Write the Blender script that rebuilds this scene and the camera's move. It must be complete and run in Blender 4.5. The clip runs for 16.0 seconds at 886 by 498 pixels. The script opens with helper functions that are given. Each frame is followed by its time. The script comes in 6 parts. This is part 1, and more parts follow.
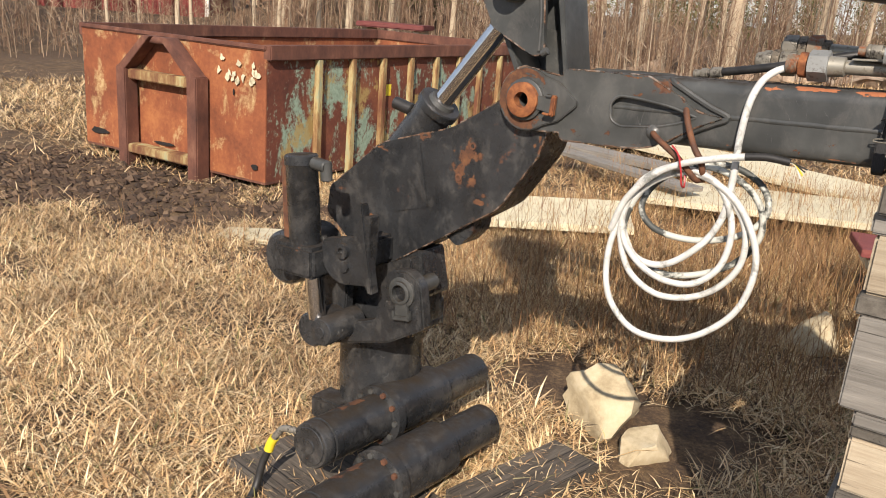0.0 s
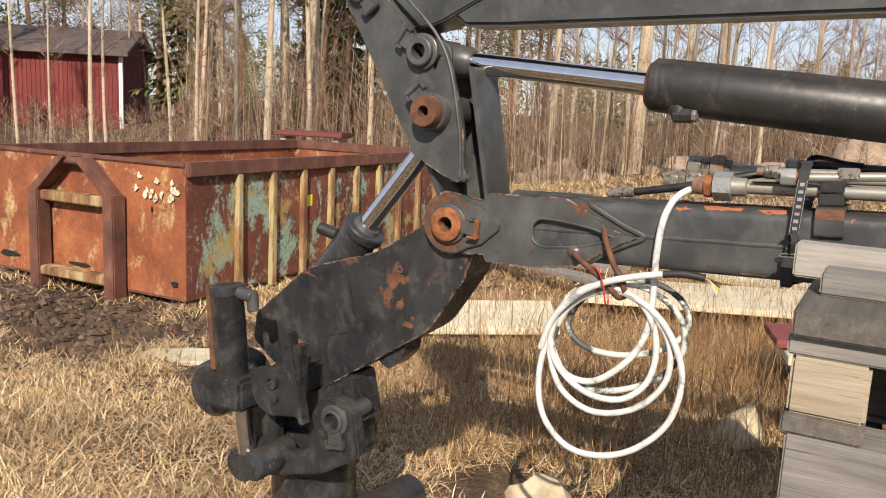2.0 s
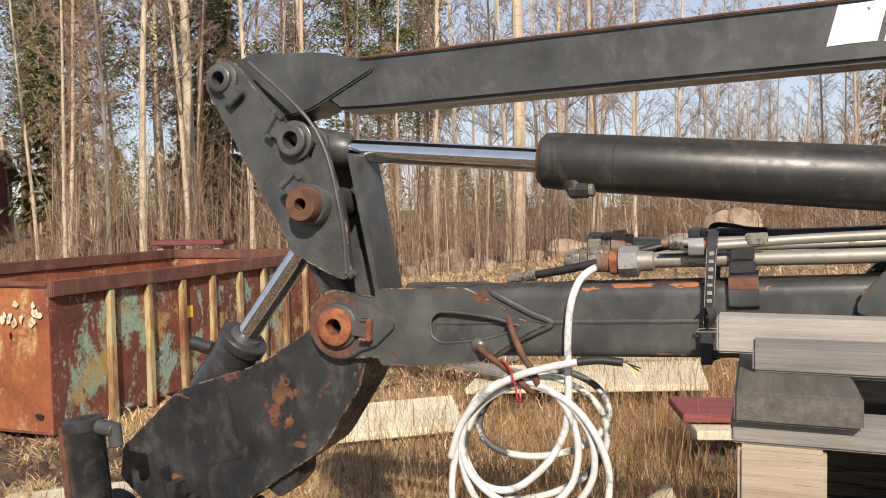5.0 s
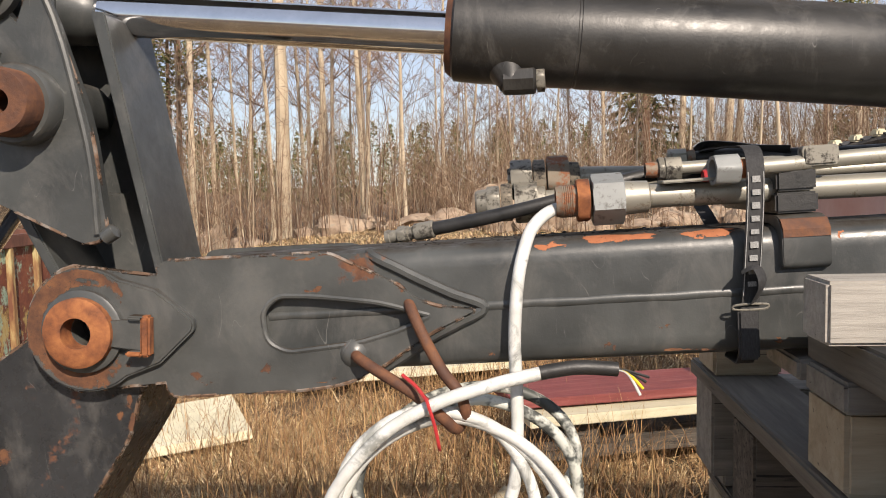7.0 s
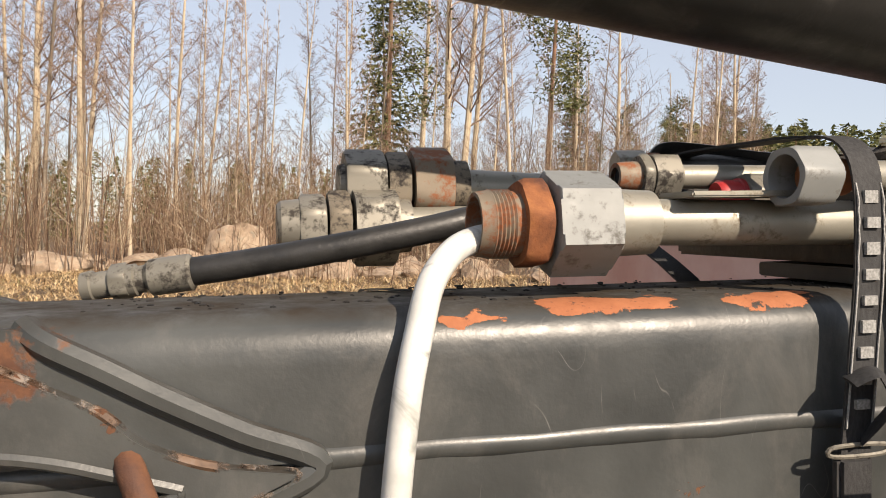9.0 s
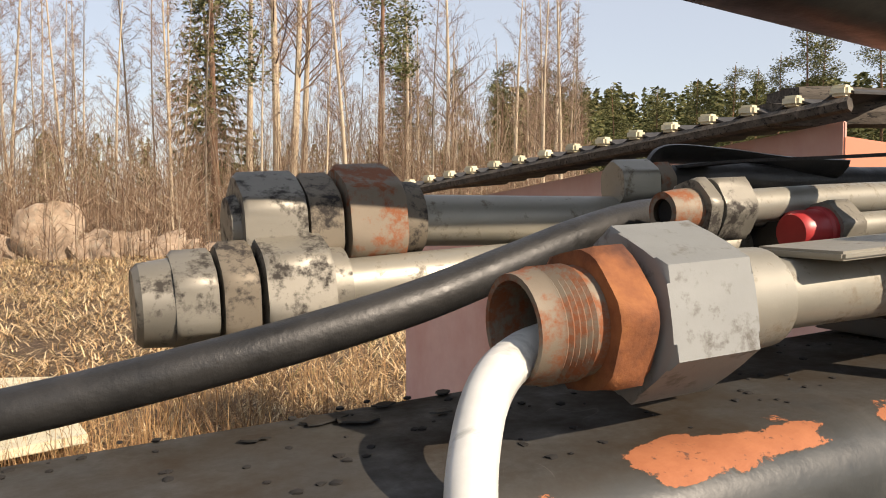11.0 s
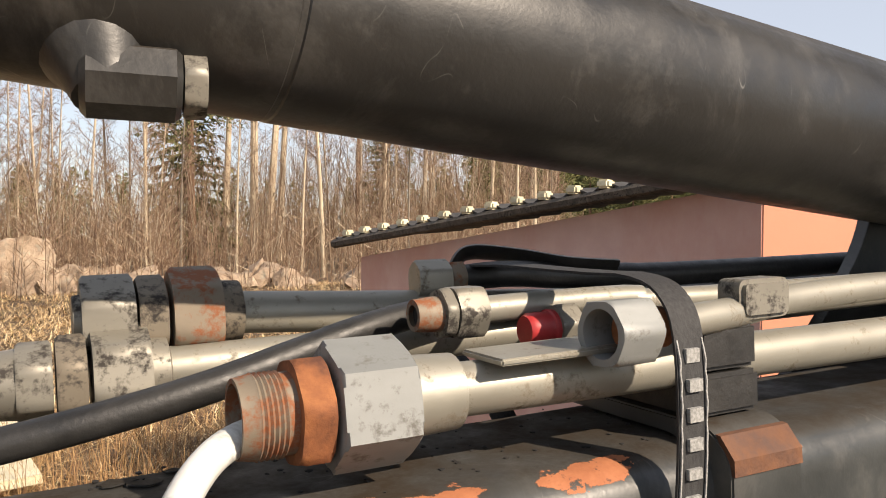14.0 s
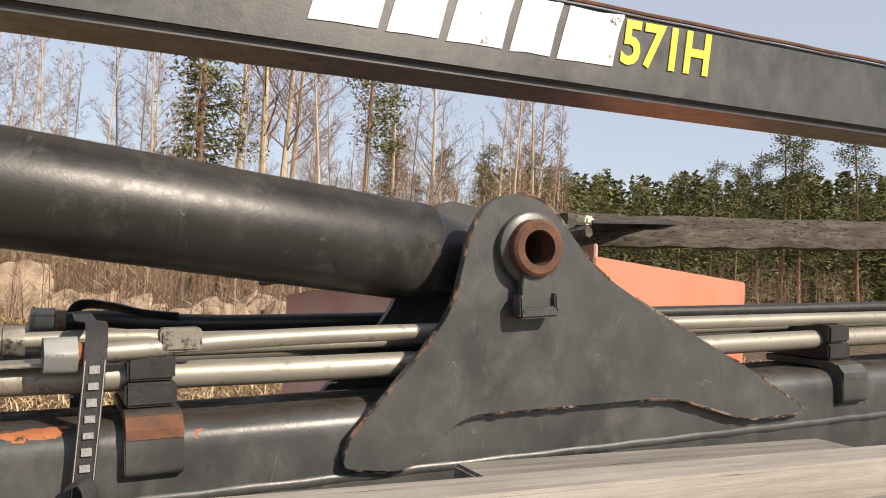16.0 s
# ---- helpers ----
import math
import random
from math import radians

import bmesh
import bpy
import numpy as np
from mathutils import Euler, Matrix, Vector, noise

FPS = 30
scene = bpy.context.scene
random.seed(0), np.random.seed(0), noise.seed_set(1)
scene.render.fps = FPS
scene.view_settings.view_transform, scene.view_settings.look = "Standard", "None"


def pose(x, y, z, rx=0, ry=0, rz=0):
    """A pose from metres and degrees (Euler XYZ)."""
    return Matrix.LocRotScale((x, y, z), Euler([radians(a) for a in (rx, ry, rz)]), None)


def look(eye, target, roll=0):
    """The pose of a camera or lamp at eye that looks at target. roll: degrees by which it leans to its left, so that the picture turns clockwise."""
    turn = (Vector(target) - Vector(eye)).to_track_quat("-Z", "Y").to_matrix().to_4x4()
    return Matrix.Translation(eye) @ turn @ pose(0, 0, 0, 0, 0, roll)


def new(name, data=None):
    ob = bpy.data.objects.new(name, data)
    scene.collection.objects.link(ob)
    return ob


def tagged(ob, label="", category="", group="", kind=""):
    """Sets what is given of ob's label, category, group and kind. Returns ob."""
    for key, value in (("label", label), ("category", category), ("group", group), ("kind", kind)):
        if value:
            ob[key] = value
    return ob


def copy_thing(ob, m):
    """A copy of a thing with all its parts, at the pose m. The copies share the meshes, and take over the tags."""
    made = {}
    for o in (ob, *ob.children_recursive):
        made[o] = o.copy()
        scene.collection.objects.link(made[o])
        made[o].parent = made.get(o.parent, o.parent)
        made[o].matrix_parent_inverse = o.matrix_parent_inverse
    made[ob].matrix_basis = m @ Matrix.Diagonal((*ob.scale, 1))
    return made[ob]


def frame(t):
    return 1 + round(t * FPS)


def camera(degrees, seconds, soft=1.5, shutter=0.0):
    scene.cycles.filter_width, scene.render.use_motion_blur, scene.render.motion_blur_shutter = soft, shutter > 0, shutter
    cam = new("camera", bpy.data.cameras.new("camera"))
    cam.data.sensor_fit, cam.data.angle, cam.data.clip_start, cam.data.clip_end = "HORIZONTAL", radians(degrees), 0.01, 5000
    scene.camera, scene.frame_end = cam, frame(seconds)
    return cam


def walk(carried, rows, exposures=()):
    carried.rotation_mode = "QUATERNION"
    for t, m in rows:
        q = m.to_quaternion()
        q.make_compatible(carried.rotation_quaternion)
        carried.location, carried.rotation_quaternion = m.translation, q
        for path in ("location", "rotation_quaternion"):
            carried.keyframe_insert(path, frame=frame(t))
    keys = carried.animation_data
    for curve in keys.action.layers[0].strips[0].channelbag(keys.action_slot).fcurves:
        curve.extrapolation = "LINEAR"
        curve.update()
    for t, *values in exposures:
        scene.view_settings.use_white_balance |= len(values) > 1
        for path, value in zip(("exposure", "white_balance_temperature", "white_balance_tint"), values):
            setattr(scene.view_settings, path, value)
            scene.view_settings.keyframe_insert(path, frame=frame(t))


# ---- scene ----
cam = camera(57.4, 16.0, soft=1.0)
PATH = [
    (0, (1.086, -1.975, 1.432), (0.013, -0.39, 0.852), 4.5),
    (0.5, (1.063, -1.988, 1.479), (0.025, -0.368, 0.933), 4.2),
    (1, (1.079, -1.981, 1.468), (0.051, -0.328, 1.011), 4.6),
    (1.5, (1.087, -1.967, 1.47), (0.075, -0.285, 1.087), 4.2),
    (2, (1.068, -1.978, 1.505), (0.109, -0.255, 1.17), 2.8),
    (2.5, (1.1, -1.971, 1.503), (0.162, -0.223, 1.249), 2.3),
    (3, (1.094, -1.976, 1.536), (0.192, -0.205, 1.319), 1.7),
    (5.3, (0.917, -1.702, 1.481), (0.232, 0.175, 1.401), -1.2),
    (5.5, (0.864, -1.595, 1.482), (0.244, 0.305, 1.399), -0.5),
    (6, (0.745, -1.388, 1.481), (0.295, 0.554, 1.325), 0.4),
    (6.5, (0.664, -1.235, 1.447), (0.369, 0.734, 1.259), -0.4),
    (7, (0.569, -1.064, 1.385), (0.408, 0.924, 1.226), -1.3),
    (7.5, (0.461, -0.921, 1.356), (0.597, 1.062, 1.138), -0.3),
    (8, (0.449, -0.753, 1.315), (0.739, 1.219, 1.149), 0.2),
    (8.5, (0.494, -0.585, 1.353), (0.853, 1.379, 1.232), 0.3),
    (9, (0.491, -0.452, 1.352), (0.973, 1.488, 1.311), 1.7),
    (9.5, (0.484, -0.339, 1.365), (1.136, 1.551, 1.304), 2.5),
    (11.8, (0.484, -0.2, 1.414), (1.372, 1.586, 1.27), -0.7),
    (12, (0.475, -0.197, 1.415), (1.321, 1.608, 1.248), -1.1),
    (12.5, (0.462, -0.19, 1.418), (1.25, 1.64, 1.247), -1.1),
    (13, (0.478, -0.199, 1.429), (1.291, 1.623, 1.292), -0.8),
    (13.5, (0.499, -0.25, 1.441), (1.398, 1.534, 1.368), -0.2),
    (14, (0.543, -0.36, 1.449), (1.455, 1.42, 1.422), 0.5),
    (14.5, (0.617, -0.511, 1.433), (1.484, 1.291, 1.498), 0.8),
    (15, (0.69, -0.628, 1.468), (1.556, 1.174, 1.496), 1.2),
    (15.5, (0.76, -0.753, 1.461), (1.638, 1.043, 1.511), 2.0),
    (16, (0.829, -0.918, 1.496), (1.71, 0.876, 1.561), 2.6),
]
walk(cam, [(t, look(eye, target, roll)) for t, eye, target, roll in PATH], [(0.0, 0.52, 6850, 15), (3.0, 0.50, 6850, 15), (5.5, 0.48, 6850, 15), (7.0, 0.52, 6850, 15), (9.0, 0.66, 7350, 15), (12.5, 0.68, 7450, 15), (14.5, 0.78, 7400, 15), (16.0, 0.54, 7150, 15)])

# ---- light ----
SUN = Vector((0.346, -0.728, 0.555)).normalized()
world = bpy.data.worlds.new("world")
scene.world = world
world.use_nodes = True
sky = world.node_tree.nodes.new("ShaderNodeTexSky")
sky.sky_type = "NISHITA"
sky.sun_disc = False
sky.sun_elevation = math.asin(SUN.z)
sky.sun_rotation = math.atan2(SUN.x, SUN.y)
sky.dust_density = 0.4
sky.air_density = 1.0
sky.ozone_density = 3.0
background = world.node_tree.nodes["Background"]
background.inputs["Strength"].default_value = 0.105
haze = world.node_tree.nodes.new("ShaderNodeMix")
haze.data_type = "RGBA"
[s for s in haze.inputs if s.name == "Factor" and s.type == "VALUE"][0].default_value = 0.62
[s for s in haze.inputs if s.name == "B" and s.type == "RGBA"][0].default_value = (4.2, 4.75, 5.6, 1)
world.node_tree.links.new(sky.outputs[0], [s for s in haze.inputs if s.name == "A" and s.type == "RGBA"][0])
world.node_tree.links.new([s for s in haze.outputs if s.type == "RGBA"][0], background.inputs["Color"])
sun = new("sun", bpy.data.lights.new("sun", "SUN"))
sun.data.energy = 4.7
sun.data.angle = radians(0.55)
sun.data.color = (1.0, 0.92, 0.80)
sun.matrix_world = look(SUN * 50, (0, 0, 0))


# ---- materials ----
class Nodes:
    def __init__(self, name):
        self.mat = bpy.data.materials.new(name)
        self.mat.use_nodes = True
        self.tree = self.mat.node_tree
        self.bsdf = self.tree.nodes["Principled BSDF"]
        self.coord = self.tree.nodes.new("ShaderNodeTexCoord").outputs["Object"]

    def link(self, a, b):
        self.tree.links.new(a, b)

    def scaled(self, scale):
        node = self.tree.nodes.new("ShaderNodeMapping")
        node.inputs["Scale"].default_value = scale
        self.link(self.coord, node.inputs["Vector"])
        return node.outputs[0]

    def noise(self, scale, detail=4, rough=0.6, stretch=None, distort=0.0):
        node = self.tree.nodes.new("ShaderNodeTexNoise")
        node.inputs["Scale"].default_value = scale
        node.inputs["Detail"].default_value = detail
        node.inputs["Roughness"].default_value = rough
        node.inputs["Distortion"].default_value = distort
        self.link(self.scaled(stretch) if stretch else self.coord, node.inputs["Vector"])
        return node.outputs["Fac"]

    def ramp(self, fac, stops):
        node = self.tree.nodes.new("ShaderNodeValToRGB")
        e = node.color_ramp.elements
        while len(e) < len(stops):
            e.new(0.5)
        for el, (p, c) in zip(e, stops):
            el.position = p
            el.color = (*c, 1) if not isinstance(c, (int, float)) else (c, c, c, 1)
        self.link(fac, node.inputs[0])
        return node.outputs[0]

    def mix(self, fac, a, b, mode="MIX"):
        node = self.tree.nodes.new("ShaderNodeMix")
        node.data_type = "RGBA"
        node.blend_type = mode
        for key, v in (("Factor", fac), ("A", a), ("B", b)):
            sock = [s for s in node.inputs if s.name == key and (s.type == "VALUE" if key == "Factor" else s.type == "RGBA")][0]
            if isinstance(v, (int, float)):
                sock.default_value = v
            elif isinstance(v, tuple):
                sock.default_value = (*v, 1)
            else:
                self.link(v, sock)
        return [s for s in node.outputs if s.type == "RGBA"][0]

    def math(self, op, a, b=0.0):
        node = self.tree.nodes.new("ShaderNodeMath")
        node.operation = op
        for sock, v in zip(node.inputs, (a, b)):
            if isinstance(v, (int, float)):
                sock.default_value = v
            else:
                self.link(v, sock)
        return node.outputs[0]

    def random(self):
        return self.tree.nodes.new("ShaderNodeObjectInfo").outputs["Random"]

    def island(self):
        return self.tree.nodes.new("ShaderNodeNewGeometry").outputs["Random Per Island"]

    def finish(self, color, rough=0.6, metal=0.0, bump=None, depth=0.3, dist=0.002, spec=None):
        for key, v in (("Base Color", color), ("Roughness", rough), ("Metallic", metal)):
            if isinstance(v, tuple):
                self.bsdf.inputs[key].default_value = (*v, 1)
            elif isinstance(v, (int, float)):
                self.bsdf.inputs[key].default_value = v
            else:
                self.link(v, self.bsdf.inputs[key])
        if spec is not None:
            self.bsdf.inputs["Specular IOR Level"].default_value = spec
        if bump is not None:
            node = self.tree.nodes.new("ShaderNodeBump")
            node.inputs["Strength"].default_value = depth
            node.inputs["Distance"].default_value = dist
            self.link(bump, node.inputs["Height"])
            self.link(node.outputs[0], self.bsdf.inputs["Normal"])
        return self.mat


RUST = ((0.0, (0.03, 0.014, 0.010)), (0.42, (0.075, 0.032, 0.019)), (0.62, (0.145, 0.06, 0.028)), (1.0, (0.25, 0.115, 0.045)))


def paint(name, base, light, rust_at, gloss=0.36):
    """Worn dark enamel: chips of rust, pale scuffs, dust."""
    n = Nodes(name)
    big, fine, grain = n.noise(7, 5), n.noise(38, 6, 0.7), n.noise(260, 3)
    scuff = n.noise(9, 7, 0.75, stretch=(1.6, 1, 1), distort=0.5)
    line = n.math("ABSOLUTE", n.math("SUBTRACT", n.noise(15, 1, 0.5, stretch=(1.6, 1, 0.6), distort=0.4), 0.5))
    line = n.math("MULTIPLY", n.ramp(line, ((0.0, 0.5), (0.0035, 0.0))), n.ramp(n.noise(17, 3), ((0.56, 0.0), (0.66, 1.0))))
    col = n.ramp(big, ((0.3, base), (0.75, light)))
    col = n.mix(n.ramp(scuff, ((0.50, 0.0), (0.74, 0.55))), col, (0.125, 0.12, 0.112))
    col = n.mix(line, col, (0.24, 0.235, 0.22))
    mask = n.ramp(n.math("ADD", n.math("MULTIPLY", n.noise(4.2, 6, 0.62), 0.75), n.math("MULTIPLY", fine, 0.25)), ((rust_at, 0.0), (rust_at + 0.025, 1.0)))
    col = n.mix(mask, col, n.ramp(n.noise(55, 5), RUST))
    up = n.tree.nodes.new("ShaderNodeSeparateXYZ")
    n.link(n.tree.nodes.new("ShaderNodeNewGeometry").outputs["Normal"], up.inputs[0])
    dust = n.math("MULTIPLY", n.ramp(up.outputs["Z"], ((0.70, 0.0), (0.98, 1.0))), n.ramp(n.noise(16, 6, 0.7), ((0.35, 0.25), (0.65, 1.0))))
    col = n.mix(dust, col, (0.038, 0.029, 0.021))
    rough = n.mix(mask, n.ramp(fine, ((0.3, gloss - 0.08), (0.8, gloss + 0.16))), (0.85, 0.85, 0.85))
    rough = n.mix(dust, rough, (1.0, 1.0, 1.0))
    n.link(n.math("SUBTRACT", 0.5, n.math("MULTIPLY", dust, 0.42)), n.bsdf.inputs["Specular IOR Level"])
    return n.finish(col, rough, 0.0, n.math("ADD", grain, n.math("MULTIPLY", mask, -1.0)), 0.13, 0.0012)


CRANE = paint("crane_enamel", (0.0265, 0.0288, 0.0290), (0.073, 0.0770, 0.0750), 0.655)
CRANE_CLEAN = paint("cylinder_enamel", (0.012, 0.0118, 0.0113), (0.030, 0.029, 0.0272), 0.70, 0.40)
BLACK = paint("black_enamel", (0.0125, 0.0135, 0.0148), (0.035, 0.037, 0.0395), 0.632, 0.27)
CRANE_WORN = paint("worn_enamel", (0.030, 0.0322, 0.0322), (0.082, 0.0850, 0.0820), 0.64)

n = Nodes("rust")
RUSTY = n.finish(n.ramp(n.noise(30, 7, 0.65), RUST), n.ramp(n.noise(60), ((0.3, 0.7), (0.8, 0.95))), 0.0, n.noise(160, 5), 0.6, 0.0015)
n = Nodes("bright_rust")
RUSTY_BRIGHT = n.finish(n.ramp(n.noise(45, 6), ((0.3, (0.075, 0.026, 0.014)), (0.5, (0.21, 0.072, 0.026)), (0.8, (0.38, 0.15, 0.05)))), 0.85, 0.0, n.noise(300, 4), 0.5, 0.001)



def patch(name, stops, pit):
    """Bare spots in paint, their ragged outline given by the cover stored in the mesh."""
    n = Nodes(name)
    cover = n.tree.nodes.new("ShaderNodeAttribute")
    cover.attribute_name = "cover"
    ragged = n.math("ADD", cover.outputs["Fac"], n.math("MULTIPLY", n.math("SUBTRACT", n.noise(70, 7, 0.75), 0.5), 1.5))
    n.link(n.ramp(ragged, ((0.30, 0.0), (0.36, 1.0))), n.bsdf.inputs["Alpha"])
    col = n.mix(n.ramp(n.noise(190, 5, 0.7), ((0.60, 0.0), (0.66, 0.8))), n.ramp(n.noise(38, 6, 0.7), stops), pit)
    return n.finish(col, 0.8, 0.0, n.noise(220, 5), 0.4, 0.001)


PRIMER = patch("primer_patch", ((0.3, (0.25, 0.080, 0.032)), (0.7, (0.37, 0.135, 0.058))), (0.06, 0.03, 0.022))
n = Nodes("worn_edge")
n.link(n.ramp(n.noise(24, 6, 0.7), ((0.47, 0.0), (0.54, 1.0))), n.bsdf.inputs["Alpha"])
WORN_EDGE = n.finish(n.ramp(n.noise(40, 5), ((0.35, (0.05, 0.028, 0.018)), (0.5, (0.13, 0.075, 0.045)), (0.7, (0.20, 0.18, 0.16)))), 0.7)
RUST_SPOT = patch("rust_spot", ((0.3, (0.045, 0.02, 0.012)), (0.5, (0.105, 0.043, 0.02)), (0.75, (0.19, 0.083, 0.032))), (0.03, 0.018, 0.014))

n = Nodes("chrome")
CHROME = n.finish(n.ramp(n.noise(30, 4), ((0.3, (0.62, 0.63, 0.65)), (0.8, (0.74, 0.74, 0.75)))), n.ramp(n.noise(50, 3), ((0.3, 0.07), (0.8, 0.16))), 1.0)


def steel(name, col, dark, dirt_at, rough, metal=0.75):
    n = Nodes(name)
    fine = n.noise(130, 6, 0.75)
    c = n.ramp(n.noise(26, 5, stretch=(0.5, 1, 1)), ((0.3, col), (0.75, tuple(v * 0.8 for v in col))))
    mask = n.ramp(n.math("ADD", n.math("MULTIPLY", n.noise(48, 5, 0.7), 0.6), n.math("MULTIPLY", fine, 0.4)), ((dirt_at - 0.02, 0.0), (dirt_at + 0.07, 1.0)))
    c = n.mix(mask, c, dark)
    m = n.mix(mask, (metal, metal, metal), (0.05, 0.05, 0.05))
    r = n.mix(mask, n.ramp(n.noise(70, 4), ((0.3, rough), (0.8, rough + 0.15))), (0.85, 0.85, 0.85))
    return n.finish(c, r, m, fine, 0.25, 0.0006)


TUBE = steel("zinc_tube", (0.31, 0.295, 0.25), (0.12, 0.095, 0.065), 0.57, 0.40, 0.45)
ZINC = steel("zinc_nut", (0.235, 0.22, 0.185), (0.030, 0.025, 0.021), 0.515, 0.42, 0.4)
ZINC_CLEAN = steel("grey_nut", (0.24, 0.25, 0.245), (0.11, 0.105, 0.095), 0.56, 0.5, 0.2)
GRIMY = steel("grimy_nut", (0.20, 0.17, 0.13), (0.022, 0.018, 0.016), 0.50, 0.55, 0.4)
RUST_NUT = steel("half_rusty_nut", (0.22, 0.18, 0.135), (0.22, 0.075, 0.03), 0.49, 0.6, 0.25)

n = Nodes("black_rubber")
RUBBER = n.finish(n.ramp(n.noise(40, 6), ((0.3, (0.010, 0.010, 0.010)), (0.75, (0.028, 0.027, 0.026)))), n.ramp(n.noise(90, 4), ((0.3, 0.38), (0.8, 0.62))), 0.0, n.noise(240, 5), 0.4, 0.001)
# near-black that paints the shade inside holes; also colours the dirt crumbs
n = Nodes("hole_shade_and_dirt")
DARK = n.finish(n.ramp(n.noise(60), ((0.3, (0.006, 0.006, 0.006)), (0.8, (0.02, 0.016, 0.014)))), 0.9)
n = Nodes("white_cable")
CABLE = n.finish(n.mix(n.ramp(n.noise(16, 6, 0.7, distort=1.0), ((0.54, 0.0), (0.66, 0.8))), n.ramp(n.noise(40, 5), ((0.3, (0.46, 0.465, 0.44)), (0.75, (0.66, 0.665, 0.64)))), (0.16, 0.165, 0.15)), 0.45, 0.0, n.noise(90, 5), 0.15, 0.001)
n = Nodes("grey_cable")
CABLE_OLD = n.finish(n.mix(n.ramp(n.noise(9, 5, 0.7), ((0.47, 0.0), (0.53, 1.0))), (0.50, 0.51, 0.46), (0.06, 0.065, 0.06)), 0.55, 0.0, n.noise(90, 5), 0.2, 0.001)
n = Nodes("webbing")
WEBBING = n.finish(n.ramp(n.noise(500, 2, stretch=(1, 1, 0.3)), ((0.3, (0.014, 0.014, 0.015)), (0.75, (0.035, 0.035, 0.036)))), 0.8, 0.0, n.noise(700, 2), 0.5, 0.0006)
n = Nodes("woven_white")
WOVEN = n.finish(n.ramp(n.noise(600, 2), ((0.3, (0.16, 0.16, 0.155)), (0.7, (0.34, 0.34, 0.33)))), 0.85)
n = Nodes("white_paint")
WHITE = n.finish(n.mix(n.ramp(n.noise(30, 6, 0.7), ((0.62, 0.0), (0.66, 1.0))), n.ramp(n.noise(9, 4), ((0.3, (0.72, 0.70, 0.65)), (0.7, (0.80, 0.79, 0.76)))), (0.06, 0.06, 0.06)), 0.5)
n = Nodes("yellow_paint")
YELLOW = n.finish(n.ramp(n.noise(30, 5), ((0.3, (0.62, 0.48, 0.02)), (0.75, (0.74, 0.60, 0.05)))), 0.5)
n = Nodes("red_plastic")
RED = n.finish(n.ramp(n.noise(60, 4), ((0.3, (0.32, 0.022, 0.025)), (0.75, (0.46, 0.04, 0.04)))), 0.4)


def timber(name, a, b, c, rough=0.8, along=0, crack=0.66):
    """Sawn wood, the grain along one axis of the object."""
    n = Nodes(name)
    st = [14.0, 14.0, 14.0]
    st[along] = 0.9
    grain = n.noise(3.0, 8, 0.72, stretch=tuple(st), distort=0.35)
    cracks = n.noise(7.0, 5, 0.6, stretch=tuple(v * 1.3 if v > 1 else 0.5 for v in st))
    col = n.ramp(grain, ((0.28, a), (0.5, b), (0.74, c)))
    col = n.mix(n.ramp(cracks, ((crack, 0.0), (crack + 0.03, 1.0))), col, tuple(v * 0.25 for v in a))
    col = n.mix(n.ramp(n.noise(5, 4), ((0.42, 0.0), (0.75, 0.45))), col, tuple(v * 0.55 for v in b))
    tint = n.ramp(n.random(), ((0.0, 0.72), (1.0, 1.0)))
    col = n.mix(1.0, col, tint, "MULTIPLY")
    return n.finish(col, rough, 0.0, n.math("ADD", grain, n.math("MULTIPLY", cracks, -0.6)), 0.6, 0.003)


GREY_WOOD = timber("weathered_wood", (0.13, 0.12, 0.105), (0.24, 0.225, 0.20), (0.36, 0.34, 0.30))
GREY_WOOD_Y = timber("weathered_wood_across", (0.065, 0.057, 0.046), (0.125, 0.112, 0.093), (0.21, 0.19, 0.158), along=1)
LIGHT_WOOD = timber("bleached_wood", (0.26, 0.24, 0.21), (0.42, 0.39, 0.345), (0.56, 0.53, 0.47))
PALE_WOOD = timber("pale_wood", (0.28, 0.22, 0.15), (0.42, 0.35, 0.25), (0.56, 0.49, 0.37))
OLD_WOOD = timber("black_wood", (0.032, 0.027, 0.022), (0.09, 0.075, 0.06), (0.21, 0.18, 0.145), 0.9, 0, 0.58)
CREAM_WOOD = timber("cream_board", (0.60, 0.53, 0.34), (0.74, 0.68, 0.48), (0.80, 0.76, 0.60), 0.6, 0, 0.72)
RED_BOARD = timber("red_board", (0.11, 0.022, 0.020), (0.19, 0.042, 0.038), (0.28, 0.10, 0.085), 0.7, 0, 0.68)
BARN_BOARD = timber("barn_board", (0.13, 0.022, 0.018), (0.20, 0.036, 0.03), (0.26, 0.06, 0.05), 0.85, 2, 0.70)

n = Nodes("container_rust")
big = n.noise(1.9, 6, 0.6, distort=0.4)
streak = n.noise(2.6, 7, 0.68, stretch=(1.3, 1.3, 1.0), distort=0.5)
fine = n.noise(24, 6, 0.7)
base = n.ramp(n.math("ADD", n.math("MULTIPLY", big, 0.7), n.math("MULTIPLY", fine, 0.3)), ((0.32, (0.10, 0.030, 0.015)), (0.5, (0.23, 0.070, 0.028)), (0.66, (0.36, 0.135, 0.05))))
pale = n.ramp(n.math("ADD", n.math("MULTIPLY", streak, 0.8), n.math("MULTIPLY", fine, 0.2)), ((0.54, 0.0), (0.64, 0.8)))
base = n.mix(pale, base, n.ramp(fine, ((0.3, (0.36, 0.23, 0.09)), (0.7, (0.55, 0.42, 0.22)))))
CONTAINER_FRONT = n.finish(base, 0.85, 0.0, fine, 0.5, 0.004)

